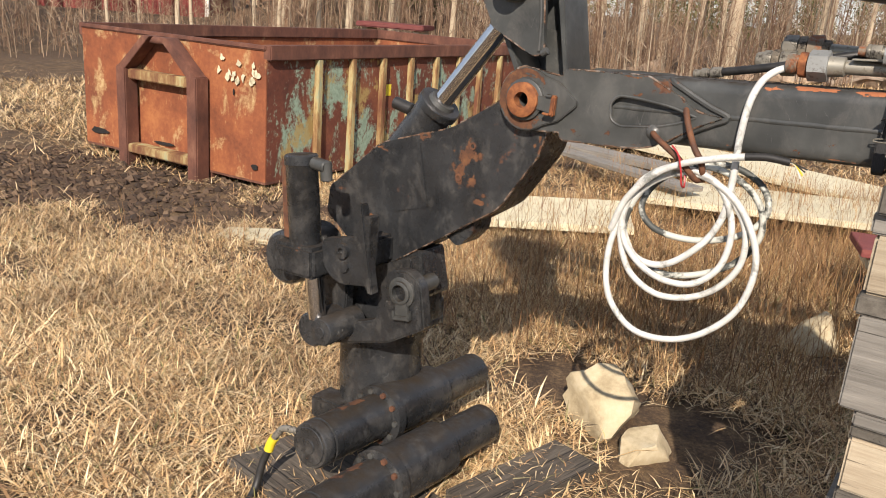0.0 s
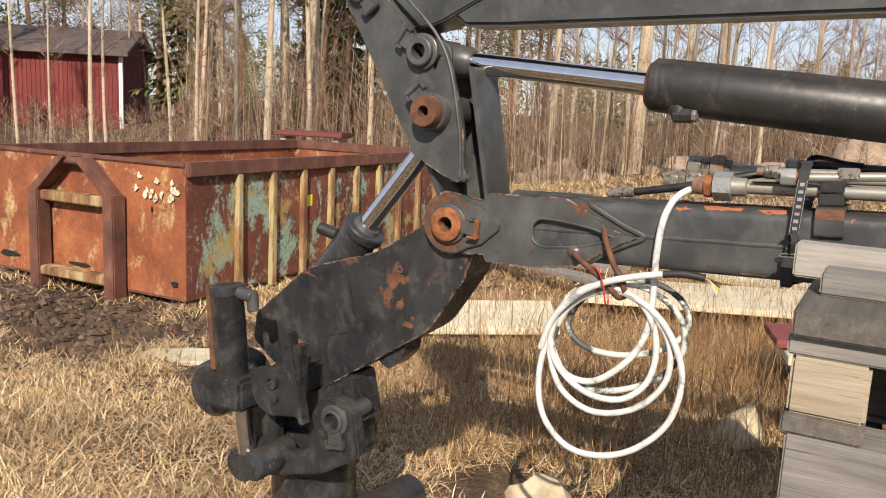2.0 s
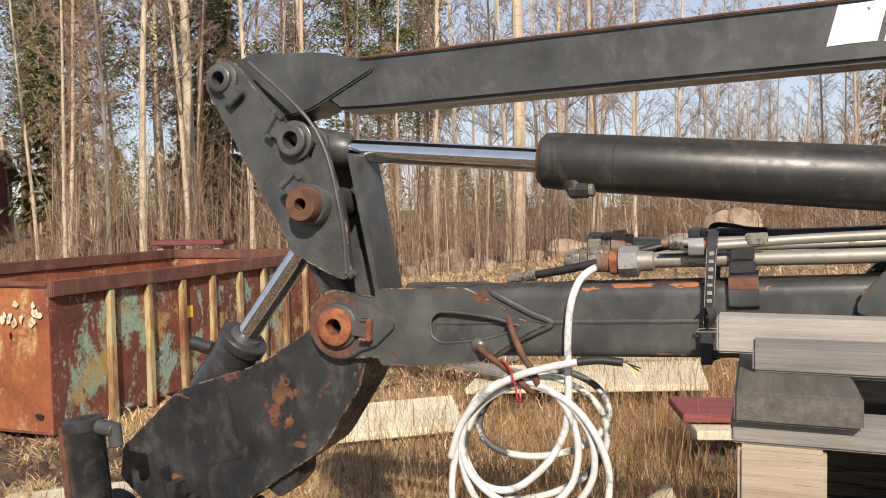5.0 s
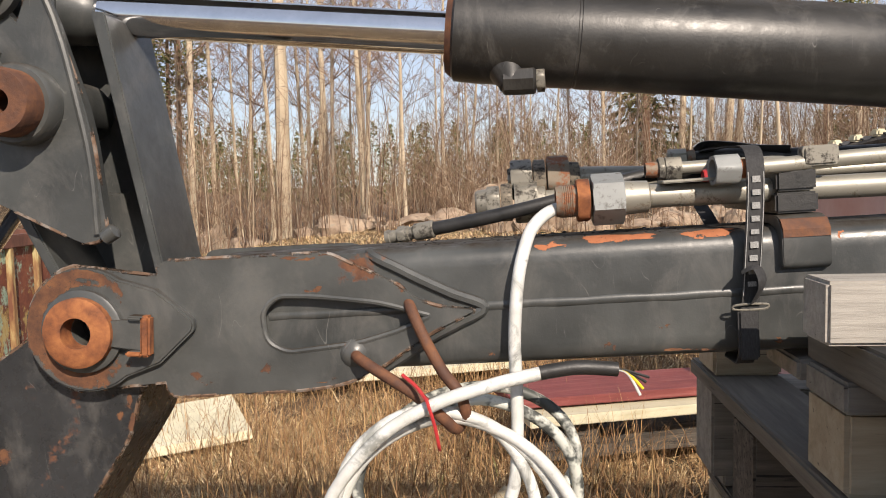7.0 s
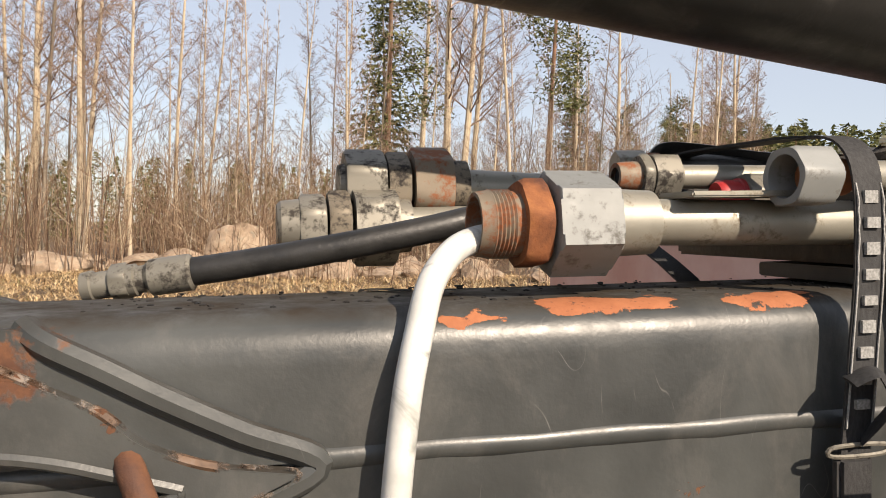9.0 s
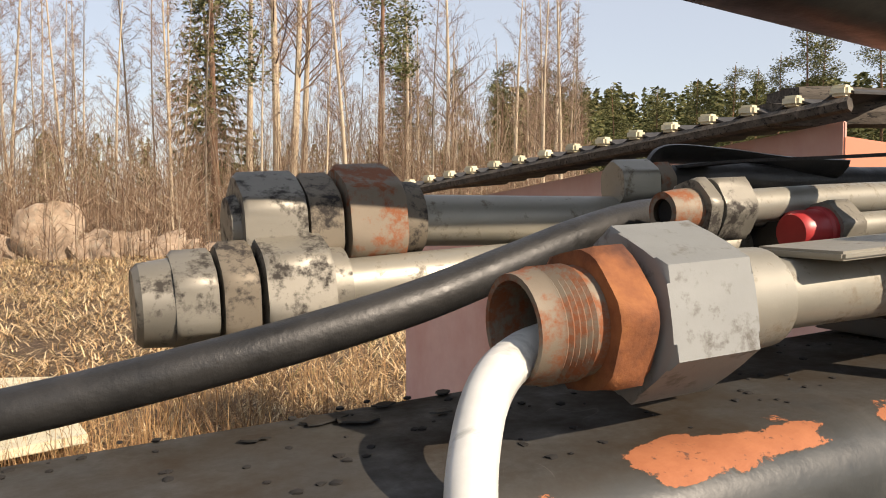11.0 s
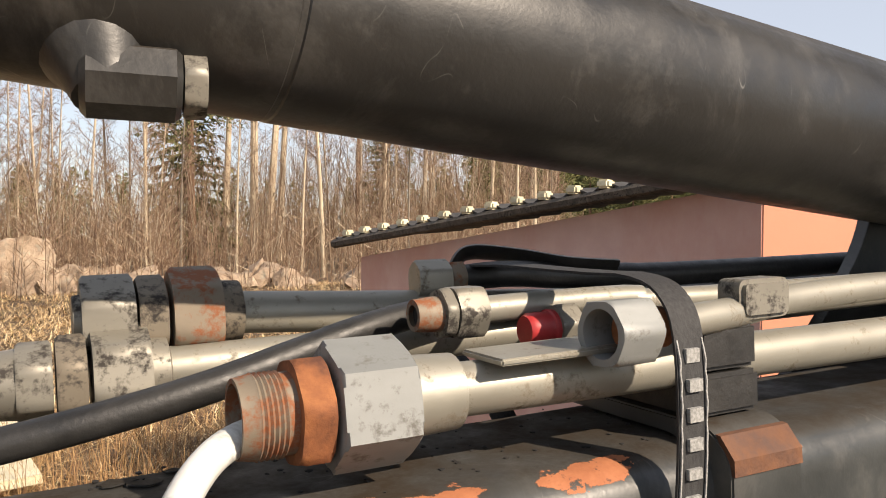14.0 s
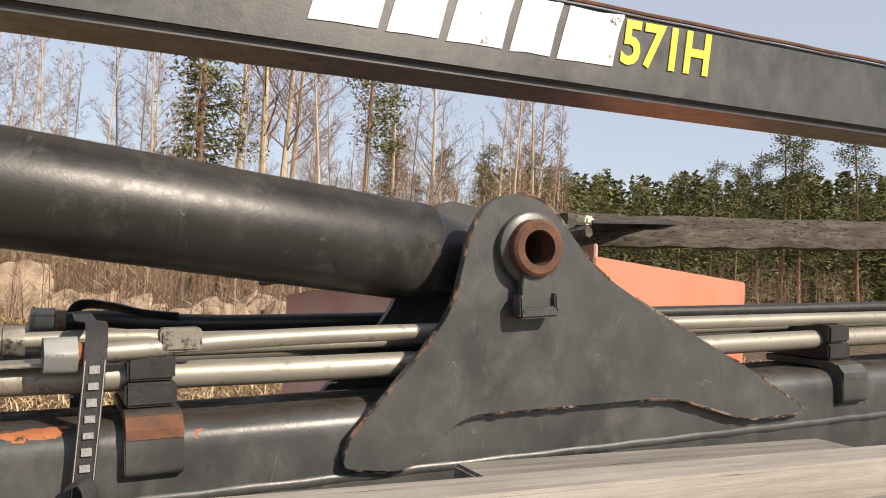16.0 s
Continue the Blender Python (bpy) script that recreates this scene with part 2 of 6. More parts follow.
n = Nodes("container_teal")
big = n.noise(2.4, 6, 0.62, distort=0.5)
streak = n.noise(3.0, 7, 0.7, stretch=(1.2, 1.2, 0.8), distort=0.6)
fine = n.noise(26, 6, 0.7)
base = n.ramp(n.math("ADD", n.math("MULTIPLY", big, 0.7), n.math("MULTIPLY", fine, 0.3)), ((0.34, (0.06, 0.018, 0.012)), (0.52, (0.14, 0.04, 0.022)), (0.66, (0.21, 0.075, 0.035))))
base = n.mix(n.ramp(n.math("ADD", n.math("MULTIPLY", streak, 0.75), n.math("MULTIPLY", fine, 0.25)), ((0.51, 0.0), (0.57, 0.9))), base, n.ramp(fine, ((0.3, (0.15, 0.23, 0.17)), (0.7, (0.30, 0.42, 0.33)))))
base = n.mix(n.ramp(n.noise(2.9, 6, 0.7, stretch=(1, 1, 0.8)), ((0.56, 0.0), (0.61, 0.8))), base, (0.34, 0.25, 0.09))
CONTAINER_SIDE = n.finish(base, 0.85, 0.0, fine, 0.5, 0.004)
n = Nodes("container_rim")
CONTAINER_RIM = n.finish(n.ramp(n.noise(6, 7, 0.65, stretch=(1, 1, 0.6)), ((0.3, (0.06, 0.025, 0.018)), (0.55, (0.13, 0.052, 0.034)), (0.75, (0.22, 0.105, 0.065)))), 0.85, 0.0, n.noise(40, 5), 0.5, 0.003)
n = Nodes("container_rib")
CONTAINER_RIB = n.finish(n.ramp(n.noise(8, 7, 0.65, stretch=(1, 1, 0.3)), ((0.36, (0.13, 0.048, 0.025)), (0.50, (0.24, 0.14, 0.06)), (0.60, (0.38, 0.31, 0.15)), (0.74, (0.22, 0.31, 0.24)))), 0.8, 0.0, n.noise(40, 5), 0.5, 0.003)

n = Nodes("orange_sheet")
ORANGE = n.finish(n.mix(n.ramp(n.noise(2.6, 6, 0.65, stretch=(1, 1, 0.4)), ((0.36, 0.0), (0.58, 0.85))), n.ramp(n.noise(9, 5), ((0.3, (0.52, 0.13, 0.055)), (0.75, (0.62, 0.19, 0.09)))), (0.58, 0.24, 0.15)), 0.6, 0.0, n.noise(30, 4), 0.2, 0.002)
# paler pink copy of the orange sheet, painting the shade of its side
n = Nodes("shade_pink_sheet")
PINK = n.finish(n.mix(n.ramp(n.noise(2.6, 6, 0.65, stretch=(1, 1, 0.4)), ((0.40, 0.0), (0.70, 0.7))), n.ramp(n.noise(9, 5), ((0.3, (0.56, 0.37, 0.33)), (0.75, (0.64, 0.45, 0.40)))), (0.50, 0.24, 0.18)), 0.6, 0.0, n.noise(30, 4), 0.2, 0.002)
n = Nodes("black_felt")
FELT = n.finish(n.ramp(n.noise(20, 6), ((0.3, (0.018, 0.017, 0.017)), (0.75, (0.055, 0.052, 0.05)))), 0.85, 0.0, n.noise(120, 4), 0.4, 0.002)

n = Nodes("stone")
STONE = n.finish(n.mix(n.ramp(n.noise(5, 5), ((0.55, 0.0), (0.72, 0.6))), n.ramp(n.noise(3, 8, 0.7), ((0.3, (0.16, 0.11, 0.075)), (0.52, (0.32, 0.235, 0.165)), (0.75, (0.48, 0.385, 0.285)))), (0.20, 0.20, 0.16)), 0.9, 0.0, n.noise(14, 7, 0.7), 0.7, 0.03)
n = Nodes("cream_stone")
CREAM_STONE = n.finish(n.ramp(n.noise(9, 7, 0.7), ((0.3, (0.28, 0.22, 0.13)), (0.5, (0.48, 0.40, 0.26)), (0.75, (0.60, 0.53, 0.38)))), 0.9, 0.0, n.noise(40, 6, 0.7), 0.6, 0.006)

n = Nodes("meadow")
big = n.noise(0.55, 6, 0.6)
mid = n.noise(5, 6, 0.7)
fine = n.noise(60, 5, 0.75)
col = n.ramp(n.math("ADD", n.math("MULTIPLY", mid, 0.5), n.math("MULTIPLY", fine, 0.5)), ((0.34, (0.018, 0.011, 0.007)), (0.48, (0.075, 0.045, 0.024)), (0.62, (0.20, 0.13, 0.065))))
col = n.mix(n.ramp(big, ((0.50, 0.0), (0.60, 0.8))), col, n.ramp(fine, ((0.3, (0.035, 0.022, 0.014)), (0.7, (0.12, 0.075, 0.045)))))
MEADOW = n.finish(col, 0.95, 0.0, fine, 0.8, 0.02)

n = Nodes("soil")
SOIL = n.finish(n.ramp(n.island(), ((0.0, (0.028, 0.017, 0.011)), (0.6, (0.07, 0.043, 0.027)), (1.0, (0.14, 0.092, 0.058)))), 0.95, 0.0, n.noise(60, 5), 0.6, 0.01)
n = Nodes("dry_grass")
col = n.ramp(n.island(), ((0.0, (0.06, 0.034, 0.018)), (0.24, (0.38, 0.225, 0.105)), (0.52, (0.67, 0.455, 0.225)), (0.93, (0.83, 0.67, 0.42)), (0.97, (0.18, 0.17, 0.055))))
col = n.mix(n.ramp(n.noise(13, 5, 0.7), ((0.50, 0.0), (0.62, 0.7))), col, n.mix(0.5, col, (0.07, 0.042, 0.024)))
GRASS = n.finish(n.mix(n.ramp(n.noise(0.9, 5), ((0.50, 0.0), (0.64, 0.7))), col, n.mix(0.62, col, (0.11, 0.06, 0.03))), 0.75)
n = Nodes("reddish_weeds")
WEEDS = n.finish(n.ramp(n.island(), ((0.0, (0.13, 0.065, 0.03)), (0.5, (0.27, 0.145, 0.06)), (1.0, (0.42, 0.27, 0.12)))), 0.8)

n = Nodes("birch_bark")
band = n.noise(3.2, 6, 0.7, stretch=(0.8, 0.8, 5.0))
col = n.ramp(n.noise(2, 5, stretch=(1, 1, 0.2)), ((0.3, (0.38, 0.30, 0.205)), (0.7, (0.54, 0.45, 0.33))))
BIRCH = n.finish(n.mix(n.ramp(band, ((0.60, 0.0), (0.66, 0.85))), col, (0.09, 0.07, 0.055)), 0.8, 0.0, band, 0.4, 0.01)
n = Nodes("grey_bark")
GREYBARK = n.finish(n.ramp(n.noise(4, 6, stretch=(1, 1, 0.3)), ((0.3, (0.13, 0.105, 0.08)), (0.7, (0.30, 0.25, 0.19)))), 0.9, 0.0, n.noise(14, 5), 0.5, 0.01)
n = Nodes("pine_bark")
PINEBARK = n.finish(n.ramp(n.noise(5, 6, stretch=(1, 1, 0.4)), ((0.3, (0.10, 0.06, 0.04)), (0.7, (0.28, 0.15, 0.085)))), 0.9, 0.0, n.noise(14, 5), 0.5, 0.01)
n = Nodes("twigs")
TWIG = n.finish(n.ramp(n.island(), ((0.0, (0.11, 0.066, 0.045)), (0.6, (0.23, 0.15, 0.105)), (1.0, (0.38, 0.275, 0.195)))), 0.85)
n = Nodes("thicket")
THICKET = n.finish(n.ramp(n.island(), ((0.0, (0.12, 0.066, 0.042)), (0.5, (0.25, 0.158, 0.10)), (0.85, (0.38, 0.275, 0.18)), (1.0, (0.50, 0.43, 0.32)))), 0.85)
n = Nodes("needles")
NEEDLES = n.finish(n.ramp(n.island(), ((0.0, (0.046, 0.054, 0.021)), (0.6, (0.118, 0.124, 0.048)), (1.0, (0.23, 0.205, 0.09)))), 0.8, spec=0.15)
n = Nodes("moss")
MOSS = n.finish(n.ramp(n.noise(8, 6, 0.7), ((0.3, (0.06, 0.055, 0.025)), (0.55, (0.16, 0.14, 0.055)), (0.75, (0.28, 0.20, 0.10)))), 0.95, 0.0, n.noise(30, 5), 0.7, 0.02)
n = Nodes("roof_sheet")
ROOF = n.finish(n.ramp(n.noise(3, 5), ((0.3, (0.06, 0.045, 0.04)), (0.7, (0.12, 0.095, 0.085)))), 0.8)


# ---- mesh helpers ----
def solid(name, bm, mat, smooth=True):
    mesh = bpy.data.meshes.new(name)
    bmesh.ops.recalc_face_normals(bm, faces=bm.faces)
    bm.to_mesh(mesh)
    bm.free()
    mesh.materials.append(mat)
    if smooth:
        mesh.polygons.foreach_set("use_smooth", [True] * len(mesh.polygons))
        mesh.set_sharp_from_angle(angle=radians(38))
    return mesh


def part(name, bm, mat, parent, label=""):
    ob = new(name, solid(name, bm, mat))
    ob.parent = parent
    return tagged(ob, label)


def thing(name, label, category, m=None, group=""):
    ob = new(name)
    if m is not None:
        ob.matrix_world = m
    return tagged(ob, label, category, group)


def lone(name, bm, mat, label, category, m=None, group="", kind=""):
    ob = new(name, solid(name, bm, mat))
    if m is not None:
        ob.matrix_world = m
    return tagged(ob, label, category, group, kind)


def prism(pts, y0, y1, bevel=0.0, holes=(), seg=2):
    """A plate: an outline in x and z, with holes, between two depths."""
    bm = bmesh.new()
    edges = []
    for loop in (pts, *holes):
        vs = [bm.verts.new((x, y0, z)) for x, z in loop]
        edges += [bm.edges.new((a, b)) for a, b in zip(vs, vs[1:] + vs[:1])]
    bmesh.ops.triangle_fill(bm, edges=edges, use_beauty=True)
    if not holes:
        bmesh.ops.dissolve_limit(bm, angle_limit=0.01, verts=bm.verts, edges=bm.edges)
    out = bmesh.ops.extrude_face_region(bm, geom=list(bm.faces))
    bmesh.ops.translate(bm, verts=[v for v in out["geom"] if isinstance(v, bmesh.types.BMVert)], vec=(0, y1 - y0, 0))
    bmesh.ops.recalc_face_normals(bm, faces=bm.faces)
    if bevel:
        rim = [e for e in bm.edges if len(e.link_faces) == 2 and e.calc_face_angle(0) > 0.6]
        bmesh.ops.bevel(bm, geom=rim, offset=bevel, segments=seg, affect="EDGES", clamp_overlap=True)
    return bm


def wear(parent, name, label, mat, fn, nu, nv, seed, cut=0.80):
    """A thin ragged patch lying on a surface, fn(u, v) with u and v from 0 to 1."""
    bm = bmesh.new()
    lay = bm.verts.layers.float.new("cover")
    grid = []
    for j in range(nv + 1):
        row = []
        for i in range(nu + 1):
            u, v = 2 * i / nu - 1, 2 * j / nv - 1
            w = bm.verts.new(fn(i / nu, j / nv))
            w[lay] = cut - abs(u) ** 2.5 - abs(v) ** 2.5 + 0.75 * noise.noise(Vector((u * 2.3 + seed, v * 2.3, seed * 1.7)))
            row.append(w)
        grid.append(row)
    for a, b in zip(grid, grid[1:]):
        for i in range(nu):
            bm.faces.new((a[i], a[i + 1], b[i + 1], b[i]))
    ob = part(name, bm, mat, parent, label)
    ob.visible_shadow = False
    return ob


def rounded(pts, radii, steps=5):
    """An outline with its corners rounded."""
    out = []
    k = len(pts)
    for i, (p, r) in enumerate(zip(pts, radii)):
        p, a, b = Vector(p), Vector(pts[i - 1]), Vector(pts[(i + 1) % k])
        if r <= 0:
            out.append(tuple(p))
            continue
        u, w = (a - p), (b - p)
        d = min(r, u.length * 0.45, w.length * 0.45)
        s, e = p + u.normalized() * d, p + w.normalized() * d
        for j in range(steps + 1):
            t = j / steps
            out.append(tuple(s * (1 - t) ** 2 + p * 2 * t * (1 - t) + e * t * t))
    return out


def circle(c, r, k=24, a0=0.0, a1=360.0):
    full = abs(a1 - a0) >= 360
    return [(c[0] + r * math.cos(radians(a0 + (a1 - a0) * i / (k if full else k - 1))), c[1] + r * math.sin(radians(a0 + (a1 - a0) * i / (k if full else k - 1)))) for i in range(k)]


def box(x0, x1, y0, y1, z0, z1, bevel=0.004, seg=2):
    bm = bmesh.new()
    bmesh.ops.create_cube(bm, size=1)
    for v in bm.verts:
        v.co = ((x0 + x1) / 2 + v.co.x * (x1 - x0), (y0 + y1) / 2 + v.co.y * (y1 - y0), (z0 + z1) / 2 + v.co.z * (z1 - z0))
    if bevel:
        bmesh.ops.bevel(bm, geom=list(bm.edges), offset=bevel, segments=seg, affect="EDGES", clamp_overlap=True)
    return bm


def turned(p, d, profile, seg=28, hollow=False):
    """A turned body from p along d: rows of distance along and radius."""
    bm = bmesh.new()
    p, d = Vector(p), Vector(d).normalized()
    u = d.orthogonal().normalized()
    w = d.cross(u)
    rings = []
    for h, r in profile:
        c = p + d * h
        if r < 1e-6:
            rings.append([bm.verts.new(c)])
        else:
            rings.append([bm.verts.new(c + (u * math.cos(2 * math.pi * i / seg) + w * math.sin(2 * math.pi * i / seg)) * r) for i in range(seg)])
    for a, b in zip(rings, rings[1:]):
        for i in range(seg):
            j = (i + 1) % seg
            q = [a[i % len(a)], a[j % len(a)], b[j % len(b)], b[i % len(b)]]
            q = [v for k, v in enumerate(q) if v not in q[:k]]
            if len(q) > 2:
                bm.faces.new(q)
    for ring, flip in ((rings[0], True), (rings[-1], False)):
        if len(ring) > 1 and not hollow:
            bm.faces.new(ring[::-1] if flip else ring)
    return bm


def rod(a, b, r, seg=20, chamfer=0.002):
    a, b = Vector(a), Vector(b)
    h = (b - a).length
    return turned(a, b - a, [(0, r - chamfer), (chamfer, r), (h - chamfer, r), (h, r - chamfer)], seg)


def merge(*parts):
    out = bmesh.new()
    for bm in parts:
        mesh = bpy.data.meshes.new("tmp")
        bm.to_mesh(mesh)
        bm.free()
        out.from_mesh(mesh)
        bpy.data.meshes.remove(mesh)
    return out


def smooth_line(pts, steps=6, closed=False):
    pts = [Vector(p) for p in pts]
    out = []
    k = len(pts)
    for i in range(k if closed else k - 1):
        p0 = pts[i - 1] if closed or i else pts[0]
        p1, p2 = pts[i], pts[(i + 1) % k]
        p3 = pts[(i + 2) % k] if closed or i + 2 < k else p2
        for j in range(steps):
            t = j / steps
            out.append(0.5 * (2 * p1 + (p2 - p0) * t + (2 * p0 - 5 * p1 + 4 * p2 - p3) * t * t + (3 * p1 - p0 - 3 * p2 + p3) * t ** 3))
    if not closed:
        out.append(pts[-1])
    return out


def swept(pts, r, seg=10, closed=False, r1=None, flat=1.0):
    """A round bar or hose along a line."""
    bm = bmesh.new()
    k = len(pts)
    rings = []
    up = None
    for i, p in enumerate(pts):
        a = pts[i - 1] if i or closed else pts[i]
        b = pts[(i + 1) % k] if i + 1 < k or closed else pts[i]
        d = (b - a).normalized()
        up = d.orthogonal().normalized() if up is None else (up - d * up.dot(d)).normalized()
        w = d.cross(up)
        rr = r if r1 is None else r + (r1 - r) * i / (k - 1)
        rings.append([bm.verts.new(p + (up * math.cos(2 * math.pi * j / seg) + w * math.sin(2 * math.pi * j / seg) * flat) * rr) for j in range(seg)])
    pairs = list(zip(rings, rings[1:])) + ([(rings[-1], rings[0])] if closed else [])
    for a, b in pairs:
        for j in range(seg):
            bm.faces.new((a[j], a[(j + 1) % seg], b[(j + 1) % seg], b[j]))
    if not closed:
        bm.faces.new(rings[0][::-1])
        bm.faces.new(rings[-1])
    return bm


def hexagon(p, d, af, h, bore=0.0, turn=0.0, chamfer=0.12):
    """A hexagon nut with turned corners."""
    bm = bmesh.new()
    p, d = Vector(p), Vector(d).normalized()
    u = d.orthogonal().normalized()
    u = Matrix.Rotation(radians(turn), 3, d) @ u
    w = d.cross(u)
    R, c = af / math.sqrt(3), af * chamfer * 0.34
    seg = 36

    def radius(a):
        m = (a % 60) - 30
        return af / 2 / math.cos(radians(m))

    rings = []
    for hh, cap in ((0, af / 2 * 1.05), (c, R), (h - c, R), (h, af / 2 * 1.05)):
        rings.append([bm.verts.new(p + d * hh + (u * math.cos(radians(10 * i)) + w * math.sin(radians(10 * i))) * min(radius(10 * i), cap)) for i in range(seg)])
    for a, b in zip(rings, rings[1:]):
        for i in range(seg):
            bm.faces.new((a[i], a[(i + 1) % seg], b[(i + 1) % seg], b[i]))
    if bore:
        inner = [[bm.verts.new(p + d * hh + (u * math.cos(radians(10 * i)) + w * math.sin(radians(10 * i))) * bore) for i in range(seg)] for hh in (0, h * 0.8)]
        for i in range(seg):
            j = (i + 1) % seg
            bm.faces.new((rings[0][j], rings[0][i], inner[0][i], inner[0][j]))
            bm.faces.new((inner[0][j], inner[0][i], inner[1][i], inner[1][j]))
        bm.faces.new(inner[1])
    else:
        bm.faces.new(rings[0][::-1])
    bm.faces.new(rings[-1])
    return bm


# ---- ground ----
def land(x, y):
    """Height of the meadow: flat by the crane, falling slightly outward, a wooded rise to the north-west."""
    z = -0.10
    z += 0.029 * max(0.0, min(y - 4, 14)) * max(0.0, min(1.0, (x + 8) / 5))
    z -= 0.02 * max(0.0, min(y - 3, 14)) * max(0.0, min(1.0, (-x - 3) / 5))
    rise = max(0.0, min(1.0, (-x - 9 - 0.15 * (y - 8)) / 14)) * max(0.0, min(1.0, (y - 9) / 10))
    z -= 0.14 * max(0.0, min(1.0, (-x - 1.4) / 2)) * max(0.0, min(1.0, (9 - y) / 4))
    az = math.degrees(math.atan2(x, max(y, 0.1)))
    rise *= 0.25 + 0.75 * max(0.0, min(1.0, (az + 51) / 6))
    z += 1.8 * rise * rise * (3 - 2 * rise)
    z += 0.035 * noise.noise(Vector((x * 0.5, y * 0.5, 0))) + 0.015 * noise.noise(Vector((x * 2.1, y * 2.1, 3)))
    return z


bm = bmesh.new()
xs = sorted(set([-2500, -900, -400, -200, -120, -80, -60] + [i * 1.5 for i in range(-32, -6)] + [i * 0.3 for i in range(-31, 32)] + [i * 1.5 for i in range(7, 32)] + [60, 80, 120, 200, 400, 900, 2500]))
ys = sorted(set([-2500, -900, -300, -100, -40, -15, -8, -5, -3] + [i * 0.3 for i in range(-9, 50)] + [15 + i * 1.5 for i in range(1, 32)] + [80, 120, 200, 400, 900, 2500]))
grid = [[bm.verts.new((x, y, land(x, y))) for x in xs] for y in ys]
for r0, r1 in zip(grid, grid[1:]):
    for a, b, c, d in zip(r0, r0[1:], r1[1:], r1):
        bm.faces.new((a, b, c, d))
lone("ground", bm, MEADOW, "dry spring meadow of flattened straw and bare soil", "ground", kind="structure")

# ---- the loader crane ----
CRANE_POSE = pose(0, 0, 1.2, 0, -2.4, 0)
crane = thing("loader_crane", "worn dark grey forestry loader crane folded together on pallets", "crane", CRANE_POSE)
W = 0.165
YC = W / 2

# boom: a box beam with wide rounded corners
sec = rounded([(0, -0.081), (W, -0.081), (W, 0.083), (0, 0.083)], [0.03] * 4, 6)
bm = bmesh.new()
stations = [0.16 + 0.25 * i for i in range(14)]
rings = [[bm.verts.new((x, y, z)) for y, z in sec] for x in stations]
for a, b in zip(rings, rings[1:]):
    for i in range(len(sec)):
        bm.faces.new((a[i], a[(i + 1) % len(sec)], b[(i + 1) % len(sec)], b[i]))
bm.faces.new(rings[0])
bm.faces.new(rings[-1][::-1])
boom = part("boom", bm, CRANE, crane, "dark grey box beam, scuffed, with rust along its upper edge")
part("weld_seam", swept([Vector((0.245 + 0.03 * i, 0.0062 + 0.0004 * math.sin(i * 2.3), 0.001 + 0.0006 * math.sin(i * 1.7))) for i in range(100)], 0.0085, 12), CRANE, boom, "long welded seam")

slot = rounded([(0.243, -0.030), (0.270, -0.046), (0.366, -0.038), (0.430, -0.022), (0.466, -0.006), (0.40, 0.015), (0.312, 0.028), (0.262, 0.031), (0.240, 0.012)], [0.015, 0.02, 0.02, 0.02, 0.006, 0.02, 0.02, 0.02, 0.015], 4)
fork = circle((0, 0), 0.088, 15, 100, 255) + rounded([(0.10, -0.099), (0.292, -0.098), (0.352, -0.091), (0.40, -0.070), (0.462, -0.030), (0.526, -0.002), (0.474, 0.006), (0.444, 0.020), (0.424, 0.039), (0.362, 0.070), (0.335, 0.085), (0.10, 0.087)], [0.02, 0.03, 0.03, 0.02, 0.02, 0.006, 0.02, 0.01, 0.01, 0.02, 0.03, 0.02], 4)
part("fork_plate", prism(fork, -0.017, 0.004, 0.005, [slot, circle((0, 0), 0.0205, 18, 0, 340)]), CRANE_WORN, boom, "welded fork plate with a long tapered slot")
part("worn_edge", swept([Vector((x, -0.0150, z)) for x, z in fork], 0.0032, 6, True), WORN_EDGE, boom, "bare worn edge")
part("fork_plate", prism(fork, W - 0.006, W + 0.010, 0.004), CRANE_WORN, boom)
part("slot_floor", prism(slot, 0.004, 0.008), CRANE, boom)
part("weld_bead", swept(smooth_line([(x, -0.0150, z) for x, z in slot], 2, True), 0.0040, 8, True), CRANE_WORN, boom, "weld bead round the slot")
part("gusset", prism(rounded([(0.330, 0.0805), (0.386, 0.0805), (0.456, 0.041), (0.536, 0.001), (0.474, 0.002), (0.440, 0.016), (0.420, 0.035), (0.360, 0.066)], [0.006, 0.004, 0.02, 0.004, 0.01, 0.01, 0.01, 0.006], 3), -0.0062, 0.004, 0.003), CRANE, boom, "sloping transition plate")
part("gusset", prism(rounded([(0.350, -0.079), (0.392, -0.079), (0.466, -0.036), (0.536, -0.002), (0.468, -0.024), (0.402, -0.064)], [0.006, 0.004, 0.02, 0.004, 0.01, 0.01], 3), -0.0062, 0.004, 0.003), CRANE, boom)
part("weld_bead", swept(smooth_line([(0.386, 0.006, 0.080), (0.398, -0.004, 0.072), (0.426, -0.006, 0.057), (0.456, -0.006, 0.040), (0.495, -0.006, 0.020), (0.536, -0.004, 0.000), (0.500, -0.006, -0.019), (0.464, -0.006, -0.036), (0.428, -0.006, -0.058), (0.390, -0.002, -0.080)], 6), 0.0078, 8), CRANE, boom, "thick weld along the pointed plate end")


